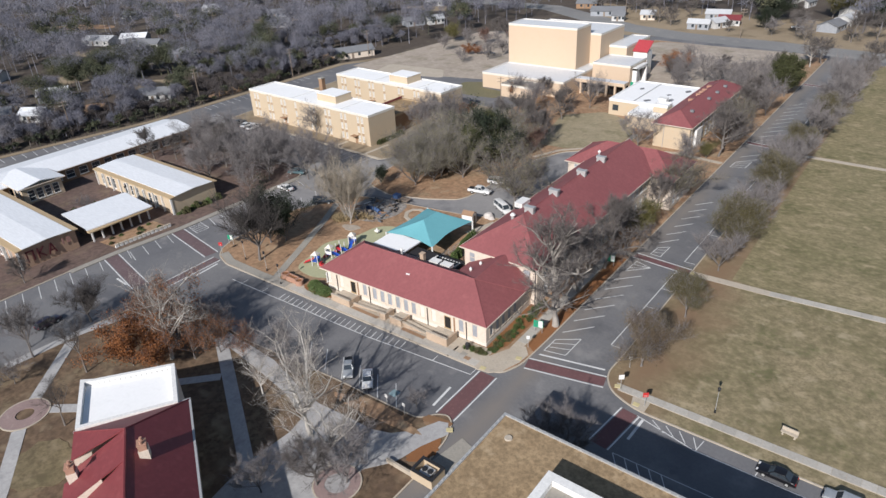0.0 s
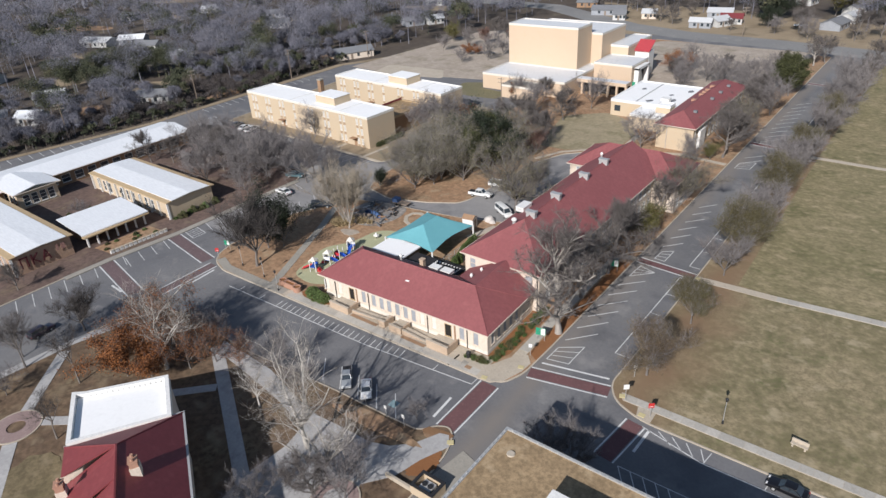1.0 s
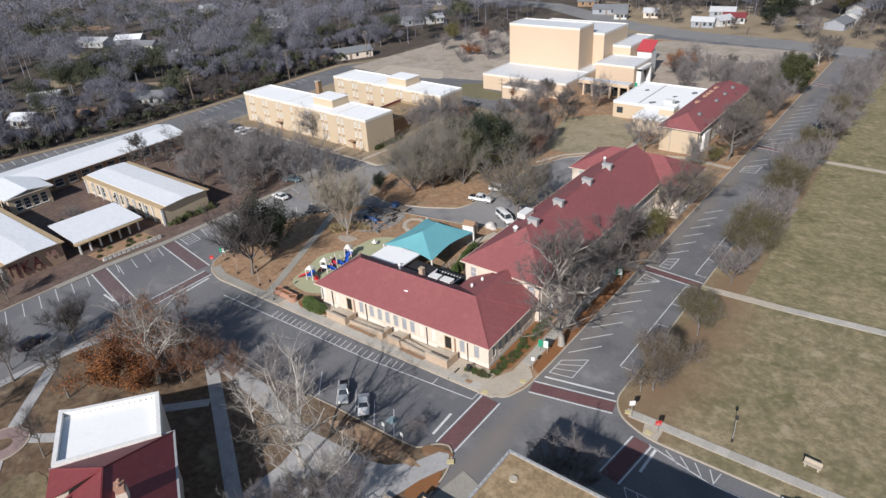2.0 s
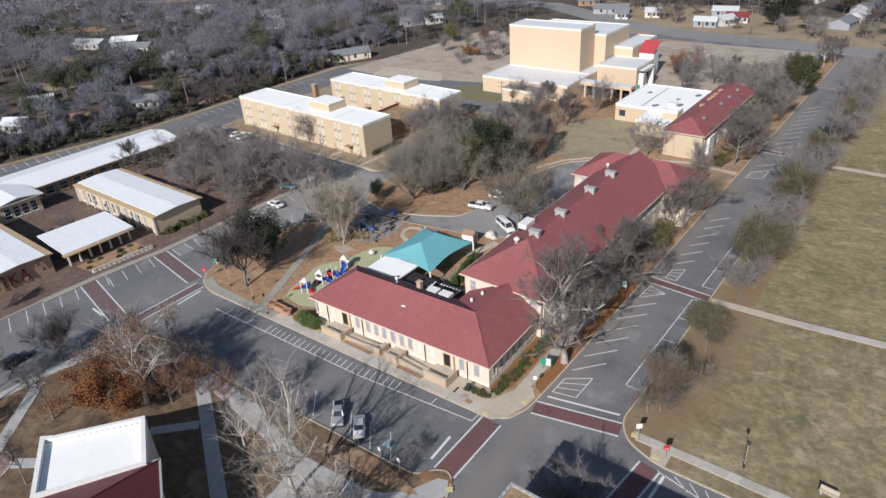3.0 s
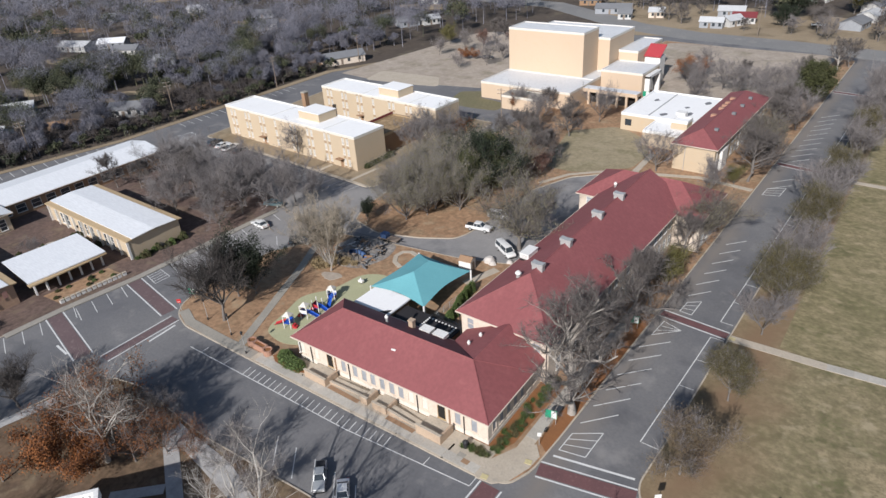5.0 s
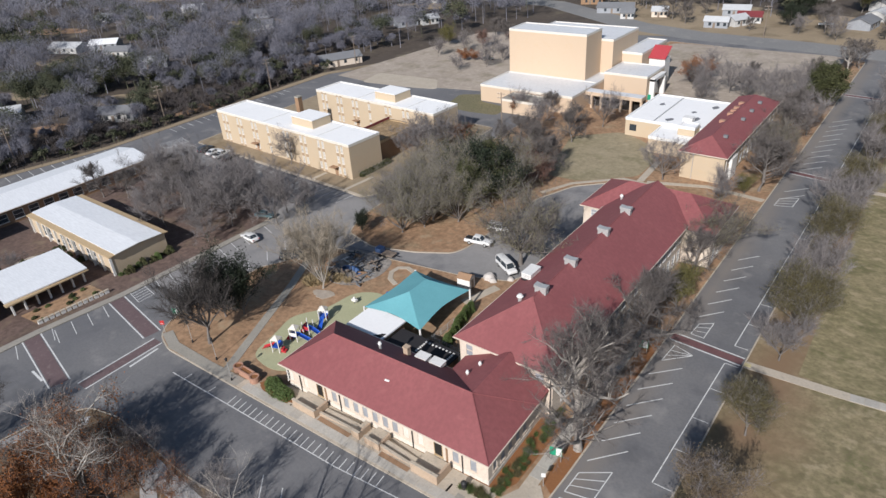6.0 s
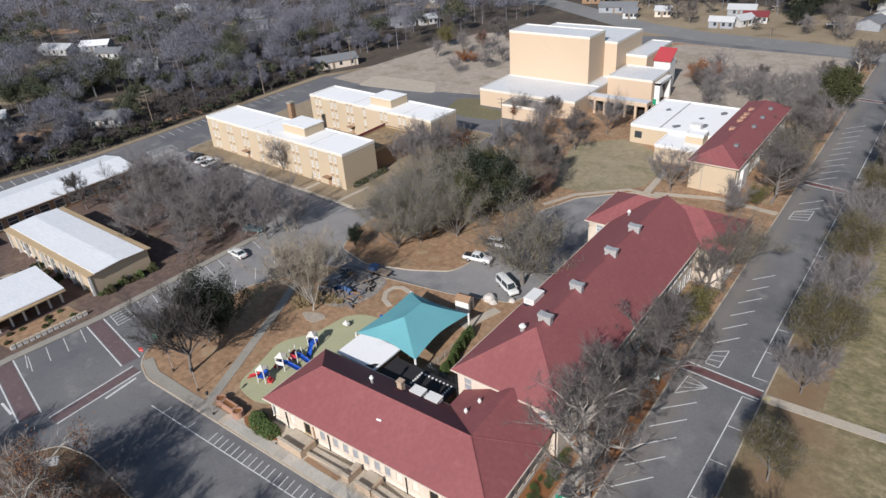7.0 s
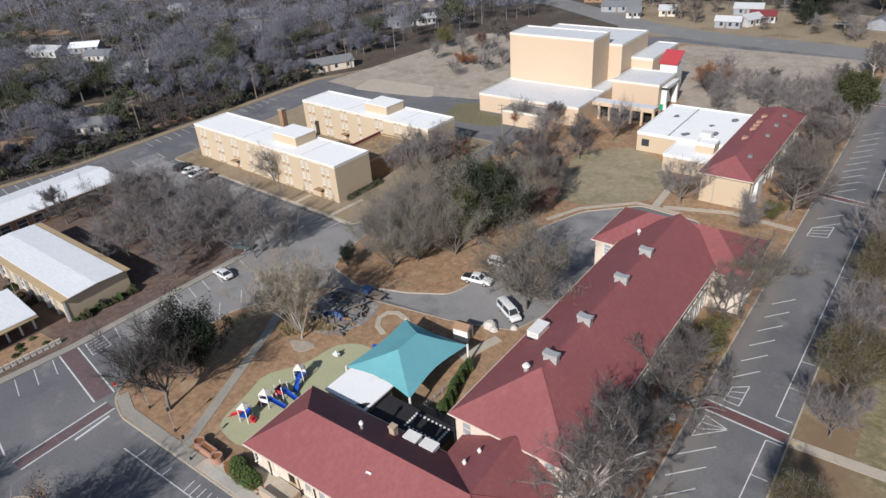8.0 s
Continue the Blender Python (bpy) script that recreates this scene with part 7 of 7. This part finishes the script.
def play_tower(x, y, turn, slide, body, roofed):
    ob = thing("play_tower", f"play tower with white posts{', a roof' if roofed else ''} and a {slide} slide", "playground", "play towers", at=pose(x, y, 0.15, 0, 0, turn) @ Matrix.Diagonal((0.85, 0.85, 0.78, 1)))
    for sx in (-0.7, 0.7):
        for sy in (-0.7, 0.7):
            part("post", Mesh().tube((sx, sy, 0), (sx, sy, 3.0), 0.09, 0.09, 6), M["white"], ob)
    part("deck", Mesh().box(-0.75, -0.75, 1.2, 0.75, 0.75, 1.32), M["blue_plastic"], ob)
    part("panel", Mesh().box(-0.72, -0.78, 1.32, 0.72, -0.72, 2.1).box(-0.78, -0.72, 1.32, -0.72, 0.72, 2.1), M[body], ob)
    rf = Mesh()
    rf.add([(-0.8, -0.8, 2.95), (0.8, -0.8, 2.95), (0.8, 0.8, 2.95), (-0.8, 0.8, 2.95), (0, 0, 3.75)], [(0, 1, 4), (1, 2, 4), (2, 3, 4), (3, 0, 4), (3, 2, 1, 0)])
    if roofed:
        part("roof", rf, M["trim"], ob)
    sl = Mesh()
    for i in range(5):
        a, b = i / 5, (i + 1) / 5
        sl.add([(0.75 + 2.4 * a, -0.35, 1.3 * (1 - a) + 0.1), (0.75 + 2.4 * b, -0.35, 1.3 * (1 - b) + 0.1), (0.75 + 2.4 * b, 0.35, 1.3 * (1 - b) + 0.1), (0.75 + 2.4 * a, 0.35, 1.3 * (1 - a) + 0.1),
                (0.75 + 2.4 * a, -0.42, 1.3 * (1 - a) + 0.35), (0.75 + 2.4 * b, -0.42, 1.3 * (1 - b) + 0.35), (0.75 + 2.4 * b, 0.42, 1.3 * (1 - b) + 0.35), (0.75 + 2.4 * a, 0.42, 1.3 * (1 - a) + 0.35)], [(0, 1, 2, 3), (0, 4, 5, 1), (3, 2, 6, 7)])
    part("slide", sl, M[slide + "_plastic"], ob)
    part("steps", Mesh().box(-1.7, -0.4, 0.0, -1.3, 0.4, 0.4).box(-1.3, -0.4, 0.0, -0.8, 0.4, 0.85), M["red_plastic"], ob)


play_tower(-85.6, 68.2, 200, "red", "blue_plastic", True)
play_tower(-85.4, 71.6, 20, "blue", "white", True)
play_tower(-84.9, 73.9, 10, "blue", "red_plastic", False)
play_tower(-85.3, 77.6, -60, "blue", "white", True)


rock = thing("spring_rider", "small blue and white spring rider", "playground", at=pose(-80.6, 88.4, 0.15))
part("spring", Mesh().tube((0, 0, 0), (0, 0, 0.5), 0.14, 0.14, 8), M["dark"], rock)
part("seat", Mesh().box(-0.6, -0.2, 0.5, 0.6, 0.2, 0.9).box(0.3, -0.25, 0.9, 0.6, 0.25, 1.3), M["blue_plastic"], rock)
rock = thing("spring_rider", "small white spring rider", "playground", at=pose(-84.6, 84.0, 0.15))
part("spring", Mesh().tube((0, 0, 0), (0, 0, 0.4), 0.14, 0.14, 8), M["dark"], rock)
part("seat", Mesh().box(-0.5, -0.3, 0.4, 0.5, 0.3, 0.75).tube((0, 0, 0.75), (0, 0, 1.2), 0.25, 0.1, 8), M["white"], rock)

# shed, dumped materials, curved path behind the canopy
shed = thing("garden_shed", "white shed with a brown pitched roof", "shed", at=pose(-71.4, 97.9, 0.12, 0, 0, 8))
part("wall", Mesh().box(-1.2, -0.95, 0, 1.2, 0.95, 2.2), M["white"], shed)
part("gable", Mesh().add([(x, y, z) for x in (-1.19, 1.19) for y, z in ((-0.95, 2.202), (0.95, 2.202), (0, 2.72))], [(0, 2, 1), (3, 4, 5), (0, 3, 5, 2), (1, 2, 5, 4), (0, 1, 4, 3)]), M["white"], shed)
part("roof", slab_face(slab_face(Mesh(), [(-1.28, -1.08, 2.22), (1.28, -1.08, 2.22), (1.28, 0, 2.84), (-1.28, 0, 2.84)], 0.08), [(-1.28, 0, 2.84), (1.28, 0, 2.84), (1.28, 1.08, 2.22), (-1.28, 1.08, 2.22)], 0.08), M["brown_brick"], shed)
part("door", Mesh().box(1.203, -0.45, 0.05, 1.24, 0.45, 1.85), M["timber"], shed)
pavement(strip([(-82.4, 92.0), (-84.6, 93.0), (-85.8, 94.8), (-85.6, 96.6), (-84.2, 97.4), (-81.8, 96.8), (-79.6, 95.2)], 0.9))
pavement(strip([(-69.0, 93.8), (-66.8, 100.6)], 1.6))
structure("worksite", Mesh().prism(rounded([(-99.2, 91.0), (-93.4, 86.2), (-88.6, 87.4), (-86.6, 93.0), (-88.0, 98.2), (-97.6, 97.8)], 2.0), 0.05, 0.142), M["churned"], "grey churned work-site ground", "ground")
rd = random.Random(4)


def lumber(x, y, turn, material):
    ob = thing("debris_pile", "heap of boards and broken play equipment", "debris", "work-site debris", at=pose(x, y, 0.14, 0, 0, turn))
    for k in range(4):
        m = Mesh().box(-0.9, -0.12, 0, 0.9, 0.12, 0.12)
        o = part("board", m, M[material], ob)
        o.matrix_basis = pose(rd.uniform(-0.4, 0.4), rd.uniform(-0.6, 0.6), 0.02 + 0.13 * k, 0, rd.uniform(-5, 5), rd.uniform(0, 180))


for i in range(34):
    lumber(rd.uniform(-97.0, -88.0), rd.uniform(88.0, 97.6), rd.uniform(0, 180), rd.choice(["timber", "dark", "timber", "slate", "dark", "slate", "brown_brick", "grey_metal"]))
slide = thing("old_slide", "blue plastic tube slide lying among the debris", "slide", at=pose(-90.8, 89.8, 0.14, 0, 0, 60))
sm = Mesh()
rings = []
for i in range(8):
    a = i * 0.4
    c, o = Vector((math.cos(a) * 1.2, math.sin(a) * 1.2, 0.5 + 0.22 * i)), Vector((math.cos(a), math.sin(a), 0))
    rings.append([tuple(c + 0.45 * (math.cos(q) * o + math.sin(q) * Vector((0, 0, 1)))) for q in [k * math.pi / 4 for k in range(8)]])
sm.add([p for r in rings for p in r], [(i * 8 + k, i * 8 + (k + 1) % 8, i * 8 + 8 + (k + 1) % 8, i * 8 + 8 + k) for i in range(7) for k in range(8)])
part("tube", sm, M["blue_faded"], slide)
part("stand", Mesh().tube((0, 0, 0), (0, 0, 2.4), 0.09, 0.09, 6), M["dark"], slide)
tr = thing("utility_trailer", "flat utility trailer loaded with blue equipment", "trailer", at=pose(-91.0, 98.9, 0.0, 0, 0, 5))
part("bed", Mesh().box(-2.2, -0.9, 0.5, 2.2, 0.9, 0.65), M["timber"], tr)
part("load", Mesh().box(-1.8, -0.7, 0.65, -0.4, 0.7, 1.5), M["blue_faded"], tr)
for sx in (-0.5, 0.5):
    for sy in (-1, 1):
        part("wheel", Mesh().tube((sx, sy - 0.1, 0.33), (sx, sy + 0.1, 0.33), 0.33, 0.33, 12), M["tyre"], tr)
part("drawbar", Mesh().box(2.2, -0.06, 0.5, 3.4, 0.06, 0.6), M["dark"], tr)
for x, y, s in ((-69.6, 102.4, 1.0), (-68.6, 101.9, 0.65), (-66.2, 103.9, 0.55)):
    ob = thing("covered_pile", "pile under a dull white tarpaulin", "pile", "covered piles", at=pose(x, y, 0.02))
    m = Mesh()
    rr = random.Random(int(x * 10))
    ringv = [[(s * k * math.cos(a) * rr.uniform(0.85, 1.15), s * k * math.sin(a) * rr.uniform(0.8, 1.1), z * s) for a in [i * math.pi / 5 for i in range(10)]] for k, z in ((1.2, 0), (1.0, 0.6), (0.5, 1.05))]
    for r0, r1 in zip(ringv, ringv[1:]):
        for i in range(10):
            m.add([r0[i], r0[(i + 1) % 10], r1[(i + 1) % 10], r1[i]], [(0, 1, 2, 3)])
    m.add(ringv[-1], [tuple(range(10))])
    part("tarpaulin", m, M["tarp"], ob)


# ---- bushes, hedges, planters ----
def bush_data(seed, rx, ry, rz, material, n, size=0.13):
    rnd = random.Random(seed)
    m = Mesh()
    for i in range(n):
        a = Vector((rnd.gauss(0, 1), rnd.gauss(0, 1), abs(rnd.gauss(0, 1)))).normalized()
        k = rnd.uniform(0.78, 1.02) * (1 + 0.07 * math.sin(5 * a.x + seed) + 0.07 * math.sin(6 * a.y))
        leaf_quad(m, Vector((a.x * rx * k, a.y * ry * k, 0.05 + a.z * rz * k)), size * rnd.uniform(0.7, 1.3), rnd)
    for k in range(3):
        m.tube((rnd.uniform(-0.2, 0.2), rnd.uniform(-0.2, 0.2), -0.1), (rnd.uniform(-0.5, 0.5) * rx, rnd.uniform(-0.5, 0.5) * ry, rz * 0.6), 0.05, 0.02, 4)
    return m.data("bush", M[material])


BUSH = [bush_data(i, 1, 1, 1, "bush_leaf", 2200, 0.07) for i in range(2)]
DARK = [bush_data(i + 5, 1, 1, 1, "shrub_leaf", 460, 0.19) for i in range(2)]


def bush(x, y, rx, ry, rz, dark=False, label="clipped green evergreen bush", z=0.12):
    rnd = random.Random(int(x * 53 + y * 17))
    ob = part("bush", (DARK if dark else BUSH)[rnd.randrange(2)], None)
    ob.matrix_basis = pose(x, y, z) @ Matrix.Diagonal((rx, ry, rz, 1))
    tagged(ob, label, "bush", "bushes")


bush(-78.3, 62.0, 2.3, 1.3, 1.25)
bush(-76.9, 62.0, 1.8, 1.2, 1.3)
bush(-79.9, 62.6, 1.6, 1.2, 1.2)
rb = random.Random(8)
M["straw_leaf"] = mat("straw_yellow_leaf", (0.4, 0.31, 0.18), (0.31, 0.24, 0.14), 0.9, 0.6, 3.0, 0.9, island=0.4)
tuft = Mesh()
for i in range(210):
    a = rb.uniform(0, 6.283)
    out_ = rb.uniform(0.1, 0.75)
    p = Vector((rb.gauss(0, 0.16), rb.gauss(0, 0.16), -0.03))
    sliver(tuft, p, Vector((math.cos(a) * out_, math.sin(a) * out_, 0.9)), rb.uniform(0.5, 1.0), 0.09, rb)
TUFT = [tuft.data("shrub", M["bush_leaf"]), tuft.data("shrub", M["spiky_leaf"])]
STRAW = tuft.data("bush", M["straw_leaf"])
for i in range(16):
    x, y, k = rb.uniform(-97.5, -90.5), rb.uniform(83.6, 88.6), rb.uniform(1.2, 2.1)
    ob = part("bush", STRAW, None)
    ob.matrix_basis = pose(x, y, 0.12, 0, 0, rb.uniform(0, 360)) @ Matrix.Diagonal((k, k, k * 0.75, 1))
    tagged(ob, "clump of straw-yellow winter grass under the bare tree", "grass clump", "grass clumps")
for i in range(84):
    if i < 20:
        x, y = -47.4 + i * 0.19 + rb.uniform(-0.3, 0.3), 63.5 + rb.uniform(-0.55, 0.5)
    else:
        x, y = rb.choice((-44.1, -43.5, -42.95)) + rb.uniform(-0.25, 0.3), 64.6 + (i - 20) * 0.25 + rb.uniform(-0.5, 0.5)
    k = rb.uniform(0.45, 0.85)
    ob = part("shrub", TUFT[rb.random() < 0.5], None)
    ob.matrix_basis = pose(x, y, 0.14, 0, 0, rb.uniform(0, 360)) @ Matrix.Diagonal((k, k, k * rb.uniform(0.7, 1.1), 1))
    tagged(ob, "low spiky green shrub in the foundation bed", "shrub", "foundation shrubs")
bin_ = thing("litter_bin", "round black litter bin by the wall corner", "bin", at=pose(-46.9, 63.2, 0.16))
part("drum", Mesh().tube((0, 0, 0), (0, 0, 0.95), 0.33, 0.36, 12), M["dark"], bin_)
part("lid", Mesh().tube((0, 0, 0.95), (0, 0, 1.15), 0.38, 0.15, 12), M["dark"], bin_)
for i in range(8):
    bush(-121.2, 124.6 + i * 1.3, 0.8, 0.9, 1.2, True, "dark clipped foundation shrub beside the flats")
for i in range(7):
    bush(-64.7 - i * 0.3 + rb.uniform(-0.3, 0.3), 83.6 + i * 1.45, 0.8, 0.9, 2.0, False, "green shrub against the hall wall")
for i in range(12):
    bush(-129.0 + rb.uniform(-0.5, 0.4), 66.8 + i * 0.95, 0.6 * (1 + 0.5 * (i % 3)), 0.5, 0.5 + 0.4 * (i % 3), i % 4 > 0, "dark low shrub before the hall gable")
for i in range(6):
    bush(rb.uniform(-152, -140), rb.uniform(64, 65.5), 0.7, 0.7, 1.0, True, "dark shrub in the courtyard")
for i in range(10):
    bush(rb.uniform(-131.5, -127), rb.uniform(50.5, 61), 0.5, 0.5, 0.45, i % 2 == 0, "small shrub in the courtyard bed")
for x, y, k in ((-148.5, 57.5, 1.0), (-146.5, 60.8, 1.15), (-150.5, 53.5, 0.8)):
    bush(x, y, k, k, 2.0 * k, True, "dark conical evergreen in the courtyard")
structure("courtyard_paving", Mesh().prism(rounded([(-153, 57), (-149.5, 56.2), (-146.8, 59.0), (-149.0, 62.5), (-153, 61)], 1.2), 0.05, 0.14), M["concrete"], "pale paving in the courtyard", "pavement")
structure("courtyard_bed", Mesh().prism([(-131.8, 49.6), (-126.6, 50.2), (-125.8, 62.0), (-131.2, 61.6)], 0.05, 0.15), M["lawn_main"], "planted courtyard bed behind a low wall", "bed")
for i in range(13):
    y = 50.2 + i * 0.95
    ob = thing("wall_block", "white low courtyard wall block", "wall", "courtyard wall blocks")
    part("block", Mesh().box(-126.5 + i * 0.065, y, 0.1, -126.1 + i * 0.065, y + 0.7, 0.75), M["white"], ob)
    part("cap", Mesh().box(-126.55 + i * 0.065, y - 0.05, 0.75, -126.05 + i * 0.065, y + 0.75, 0.82), M["concrete"], ob)


def planter(x, y, r, h):
    ob = thing("planter", "round orange brick planter with dry soil", "planter", "brick planters", at=pose(x, y, 0.12))
    n = 14
    part("tub", Mesh().ring(disc(0, 0, r, n), disc(0, 0, r - 0.2, n), 0, h), M["brick_orange"], ob)
    part("soil", Mesh().prism(disc(0, 0, r - 0.203, n), 0, h - 0.15), M["mulch"], ob)


planter(-87.0, 61.9, 0.75, 0.95)
planter(-82.9, 61.6, 0.75, 0.95)
ob = thing("planter", "long orange brick planter box with dry soil", "planter", "brick planters", at=pose(-84.9, 61.75, 0.12))
part("tub", Mesh().ring(rect(-1.3, -0.55, 1.3, 0.55), rect(-1.1, -0.35, 1.1, 0.35), 0, 1.0), M["brick_orange"], ob)
part("soil", Mesh().box(-1.097, -0.347, 0, 1.097, 0.347, 0.85), M["mulch"], ob)


# ---- signs, lamps, poles, benches ----
def sign(x, y, turn, w, h, z, material, label, bars=0):
    ob = thing("sign", label, "sign", at=pose(x, y, 0.12, 0, 0, turn))
    for sx in (-w * 0.4, w * 0.4) if w > 0.8 else (0.0,):
        part("post", Mesh().tube((sx, 0.04, 0), (sx, 0.04, z + h), 0.04, 0.04, 6), M["grey_metal"], ob)
    part("board", Mesh().box(-w / 2, -0.03, z, w / 2, 0.0, z + h), M[material], ob)
    if material == "green_sign":
        part("lower_panel", Mesh().box(w * 0.02, -0.045, z + 0.06, w / 2 - 0.06, -0.033, z + h - 0.06), M["white"], ob, "white half of the board")
    for k in range(bars if material != "green_sign" else 0):
        part("lettering", Mesh().box(-w * 0.35, -0.037, z + h * (0.25 + 0.2 * k), w * 0.3, -0.031, z + h * (0.33 + 0.2 * k)), M["white"], ob)


sign(-40.2, 72.6, 15, 1.5, 1.3, 1.0, "green_sign", "green and white campus sign on posts", 2)
sign(-39.7, 97.2, 15, 1.5, 1.3, 1.0, "green_sign", "green and white campus sign on posts", 2)
sign(-24.3, 67.4, 40, 0.75, 0.75, 1.9, "white", "white road sign on a steel post")
sign(-20.4, 66.2, 40, 0.75, 0.75, 1.6, "red_sign", "red and white stop sign on a post", 1)
sign(-105.0, 60.9, 40, 0.7, 0.75, 1.8, "red_sign", "red stop sign on a post", 1)
sign(-107.0, 64.5, 20, 1.2, 1.0, 1.0, "green_sign", "green campus sign in the lawn", 2)
sign(-25.2, 72.5, 30, 0.5, 0.6, 1.5, "white", "small white parking sign", 0)
sign(-39.6, 68.6, 30, 0.5, 0.6, 1.5, "white", "small white parking sign", 0)
for x in (-52.4, -48.7, -45.6):
    sign(x, 47.0, 0, 0.45, 0.55, 1.4, "white", "small accessible parking sign")
sign(-82.5, 206, 0, 1.9, 1.6, 1.2, "green_sign", "blue-green notice board with yellow edge", 1)


def lamp_post(x, y):
    ob = thing("lamp_post", "slim dark lamp post with a small lantern", "lamp", "lamp posts", at=pose(x, y, 0.12))
    part("base", Mesh().tube((0, 0, 0), (0, 0, 0.5), 0.16, 0.1, 8), M["dark"], ob)
    part("pole", Mesh().tube((0, 0, 0.5), (0, 0, 3.6), 0.045, 0.035, 8), M["grey_metal"], ob)
    part("lantern", Mesh().tube((0, 0, 3.6), (0, 0, 4.0), 0.14, 0.22, 8).tube((0, 0, 4.0), (0, 0, 4.2), 0.24, 0.05, 8), M["dark"], ob)


for x, y in ((-12.6, 70.2), (-86, 59.8), (-92, 61.5), (-146, 64.2), (-99, 62)):
    lamp_post(x, y)


def utility_pole(x, y, h, turn):
    ob = thing("utility_pole", "tall wooden utility pole with crossarms", "pole", "utility poles", at=pose(x, y, 0, 0, 0, turn))
    part("mast", Mesh().tube((0, 0, -0.3), (0, 0, h), 0.17, 0.11, 8), M["timber"], ob)
    for z in (h - 0.5, h - 1.6):
        part("crossarm", Mesh().box(-1.2, -0.06, z, 1.2, 0.06, z + 0.14), M["timber"], ob)
        for k in (-1.1, -0.5, 0.5, 1.1):
            part("insulator", Mesh().tube((k, 0, z + 0.14), (k, 0, z + 0.34), 0.05, 0.03, 6), M["white"], ob)


for x, y, h in ((-206, 124.5, 12), (-211, 82, 11), (-204, 165, 11), (-201, 205, 11), (-76, 301.5, 12), (-37, 312, 12), (-140, 330, 12), (-23.5, 349, 12), (-112, 172, 9)):
    utility_pole(x, y, h, 80 if x < -150 else 10)


def bench(x, y, turn):
    ob = thing("bench", "pale stone bench on the lawn", "bench", at=pose(x, y, 0.12, 0, 0, turn))
    part("seat", Mesh().box(-0.95, -0.28, 0.42, 0.95, 0.28, 0.54), M["concrete"], ob)
    part("backrest", Mesh().box(-0.95, 0.2, 0.543, 0.95, 0.32, 1.0), M["concrete"], ob)
    for k in (-0.7, 0.7):
        part("leg", Mesh().box(k - 0.1, -0.24, 0, k + 0.1, 0.24, 0.418), M["concrete"], ob)


bench(-4.0, 71.1, -5)
# wooden fence along the back parking
fence = thing("fence", "low dark chain fence along the back parking", "fence")
for i in range(40):
    part("post", Mesh().tube((back_edge(38 + i * 2.2) - 2, 38 + i * 2.2, 0), (back_edge(38 + i * 2.2) - 2, 38 + i * 2.2, 1.3), 0.05, 0.05, 5), M["dark"], fence)
part("rail", Mesh().tube((back_edge(38) - 2, 38, 1.25), (-209.4, 70, 1.25), 0.03, 0.03, 5).tube((-209.4, 70, 1.25), (-202.6, 103, 1.25), 0.03, 0.03, 5).tube((-202.6, 103, 1.25), (-202.6, 124, 1.25), 0.03, 0.03, 5), M["dark"], fence)

# chain fence beside the canopy
fence = thing("fence", "grey steel fence beside the shaded playground", "fence")
for i in range(8):
    part("post", Mesh().tube((-66.9 + 0.05 * i, 81.6 + i * 1.6, 0.1), (-66.9 + 0.05 * i, 81.6 + i * 1.6, 1.4), 0.04, 0.04, 6), M["grey_metal"], fence)
for z in (0.35, 0.7, 1.05, 1.38):
    part("rail", Mesh().tube((-66.9, 81.6, z), (-66.55, 92.8, z), 0.025, 0.025, 5), M["grey_metal"], fence)
fence = thing("fence", "grey steel fence between the houses", "fence")
for i in range(5):
    part("post", Mesh().tube((-66.6 + 1.4 * i, 82.4 - 0.05 * i, 0.1), (-66.6 + 1.4 * i, 82.4 - 0.05 * i, 1.5), 0.04, 0.04, 6), M["grey_metal"], fence)
for z in (0.4, 0.8, 1.2, 1.48):
    part("rail", Mesh().tube((-66.6, 82.4, z), (-61.0, 82.2, z), 0.025, 0.025, 5), M["grey_metal"], fence)

# ---- single slabs of the walks ----
SLAB_DATA = {}
for base, a, b, w, size in SLABS:
    a, b = Vector(a), Vector(b)
    n = int((b - a).length / size)
    step_ = (b - a) / n
    key = round(w, 2), round(step_.length, 2)
    if key not in SLAB_DATA:
        x, y = step_.length / 2 - 0.018, w / 2
        m = Mesh().add([(-x, -y, 0), (x, -y, 0), (x, y, 0), (-x, y, 0), (-x + 0.015, -y + 0.015, 0.02), (x - 0.015, -y + 0.015, 0.02), (x - 0.015, y - 0.015, 0.02), (-x + 0.015, y - 0.015, 0.02)],
                       [(4, 5, 6, 7), (0, 1, 5, 4), (1, 2, 6, 5), (2, 3, 7, 6), (3, 0, 4, 7), (3, 2, 1, 0)])
        SLAB_DATA[key] = m.data("slab", M["slab"])
    top = max(v.co.z for v in base.data.vertices)
    for i in range(n):
        c = a + step_ * (i + 0.5)
        ob = part("slab", SLAB_DATA[key], None, base)
        ob.matrix_basis = pose(c.x, c.y, top + 0.002, 0, 0, math.degrees(math.atan2(step_.y, step_.x)))
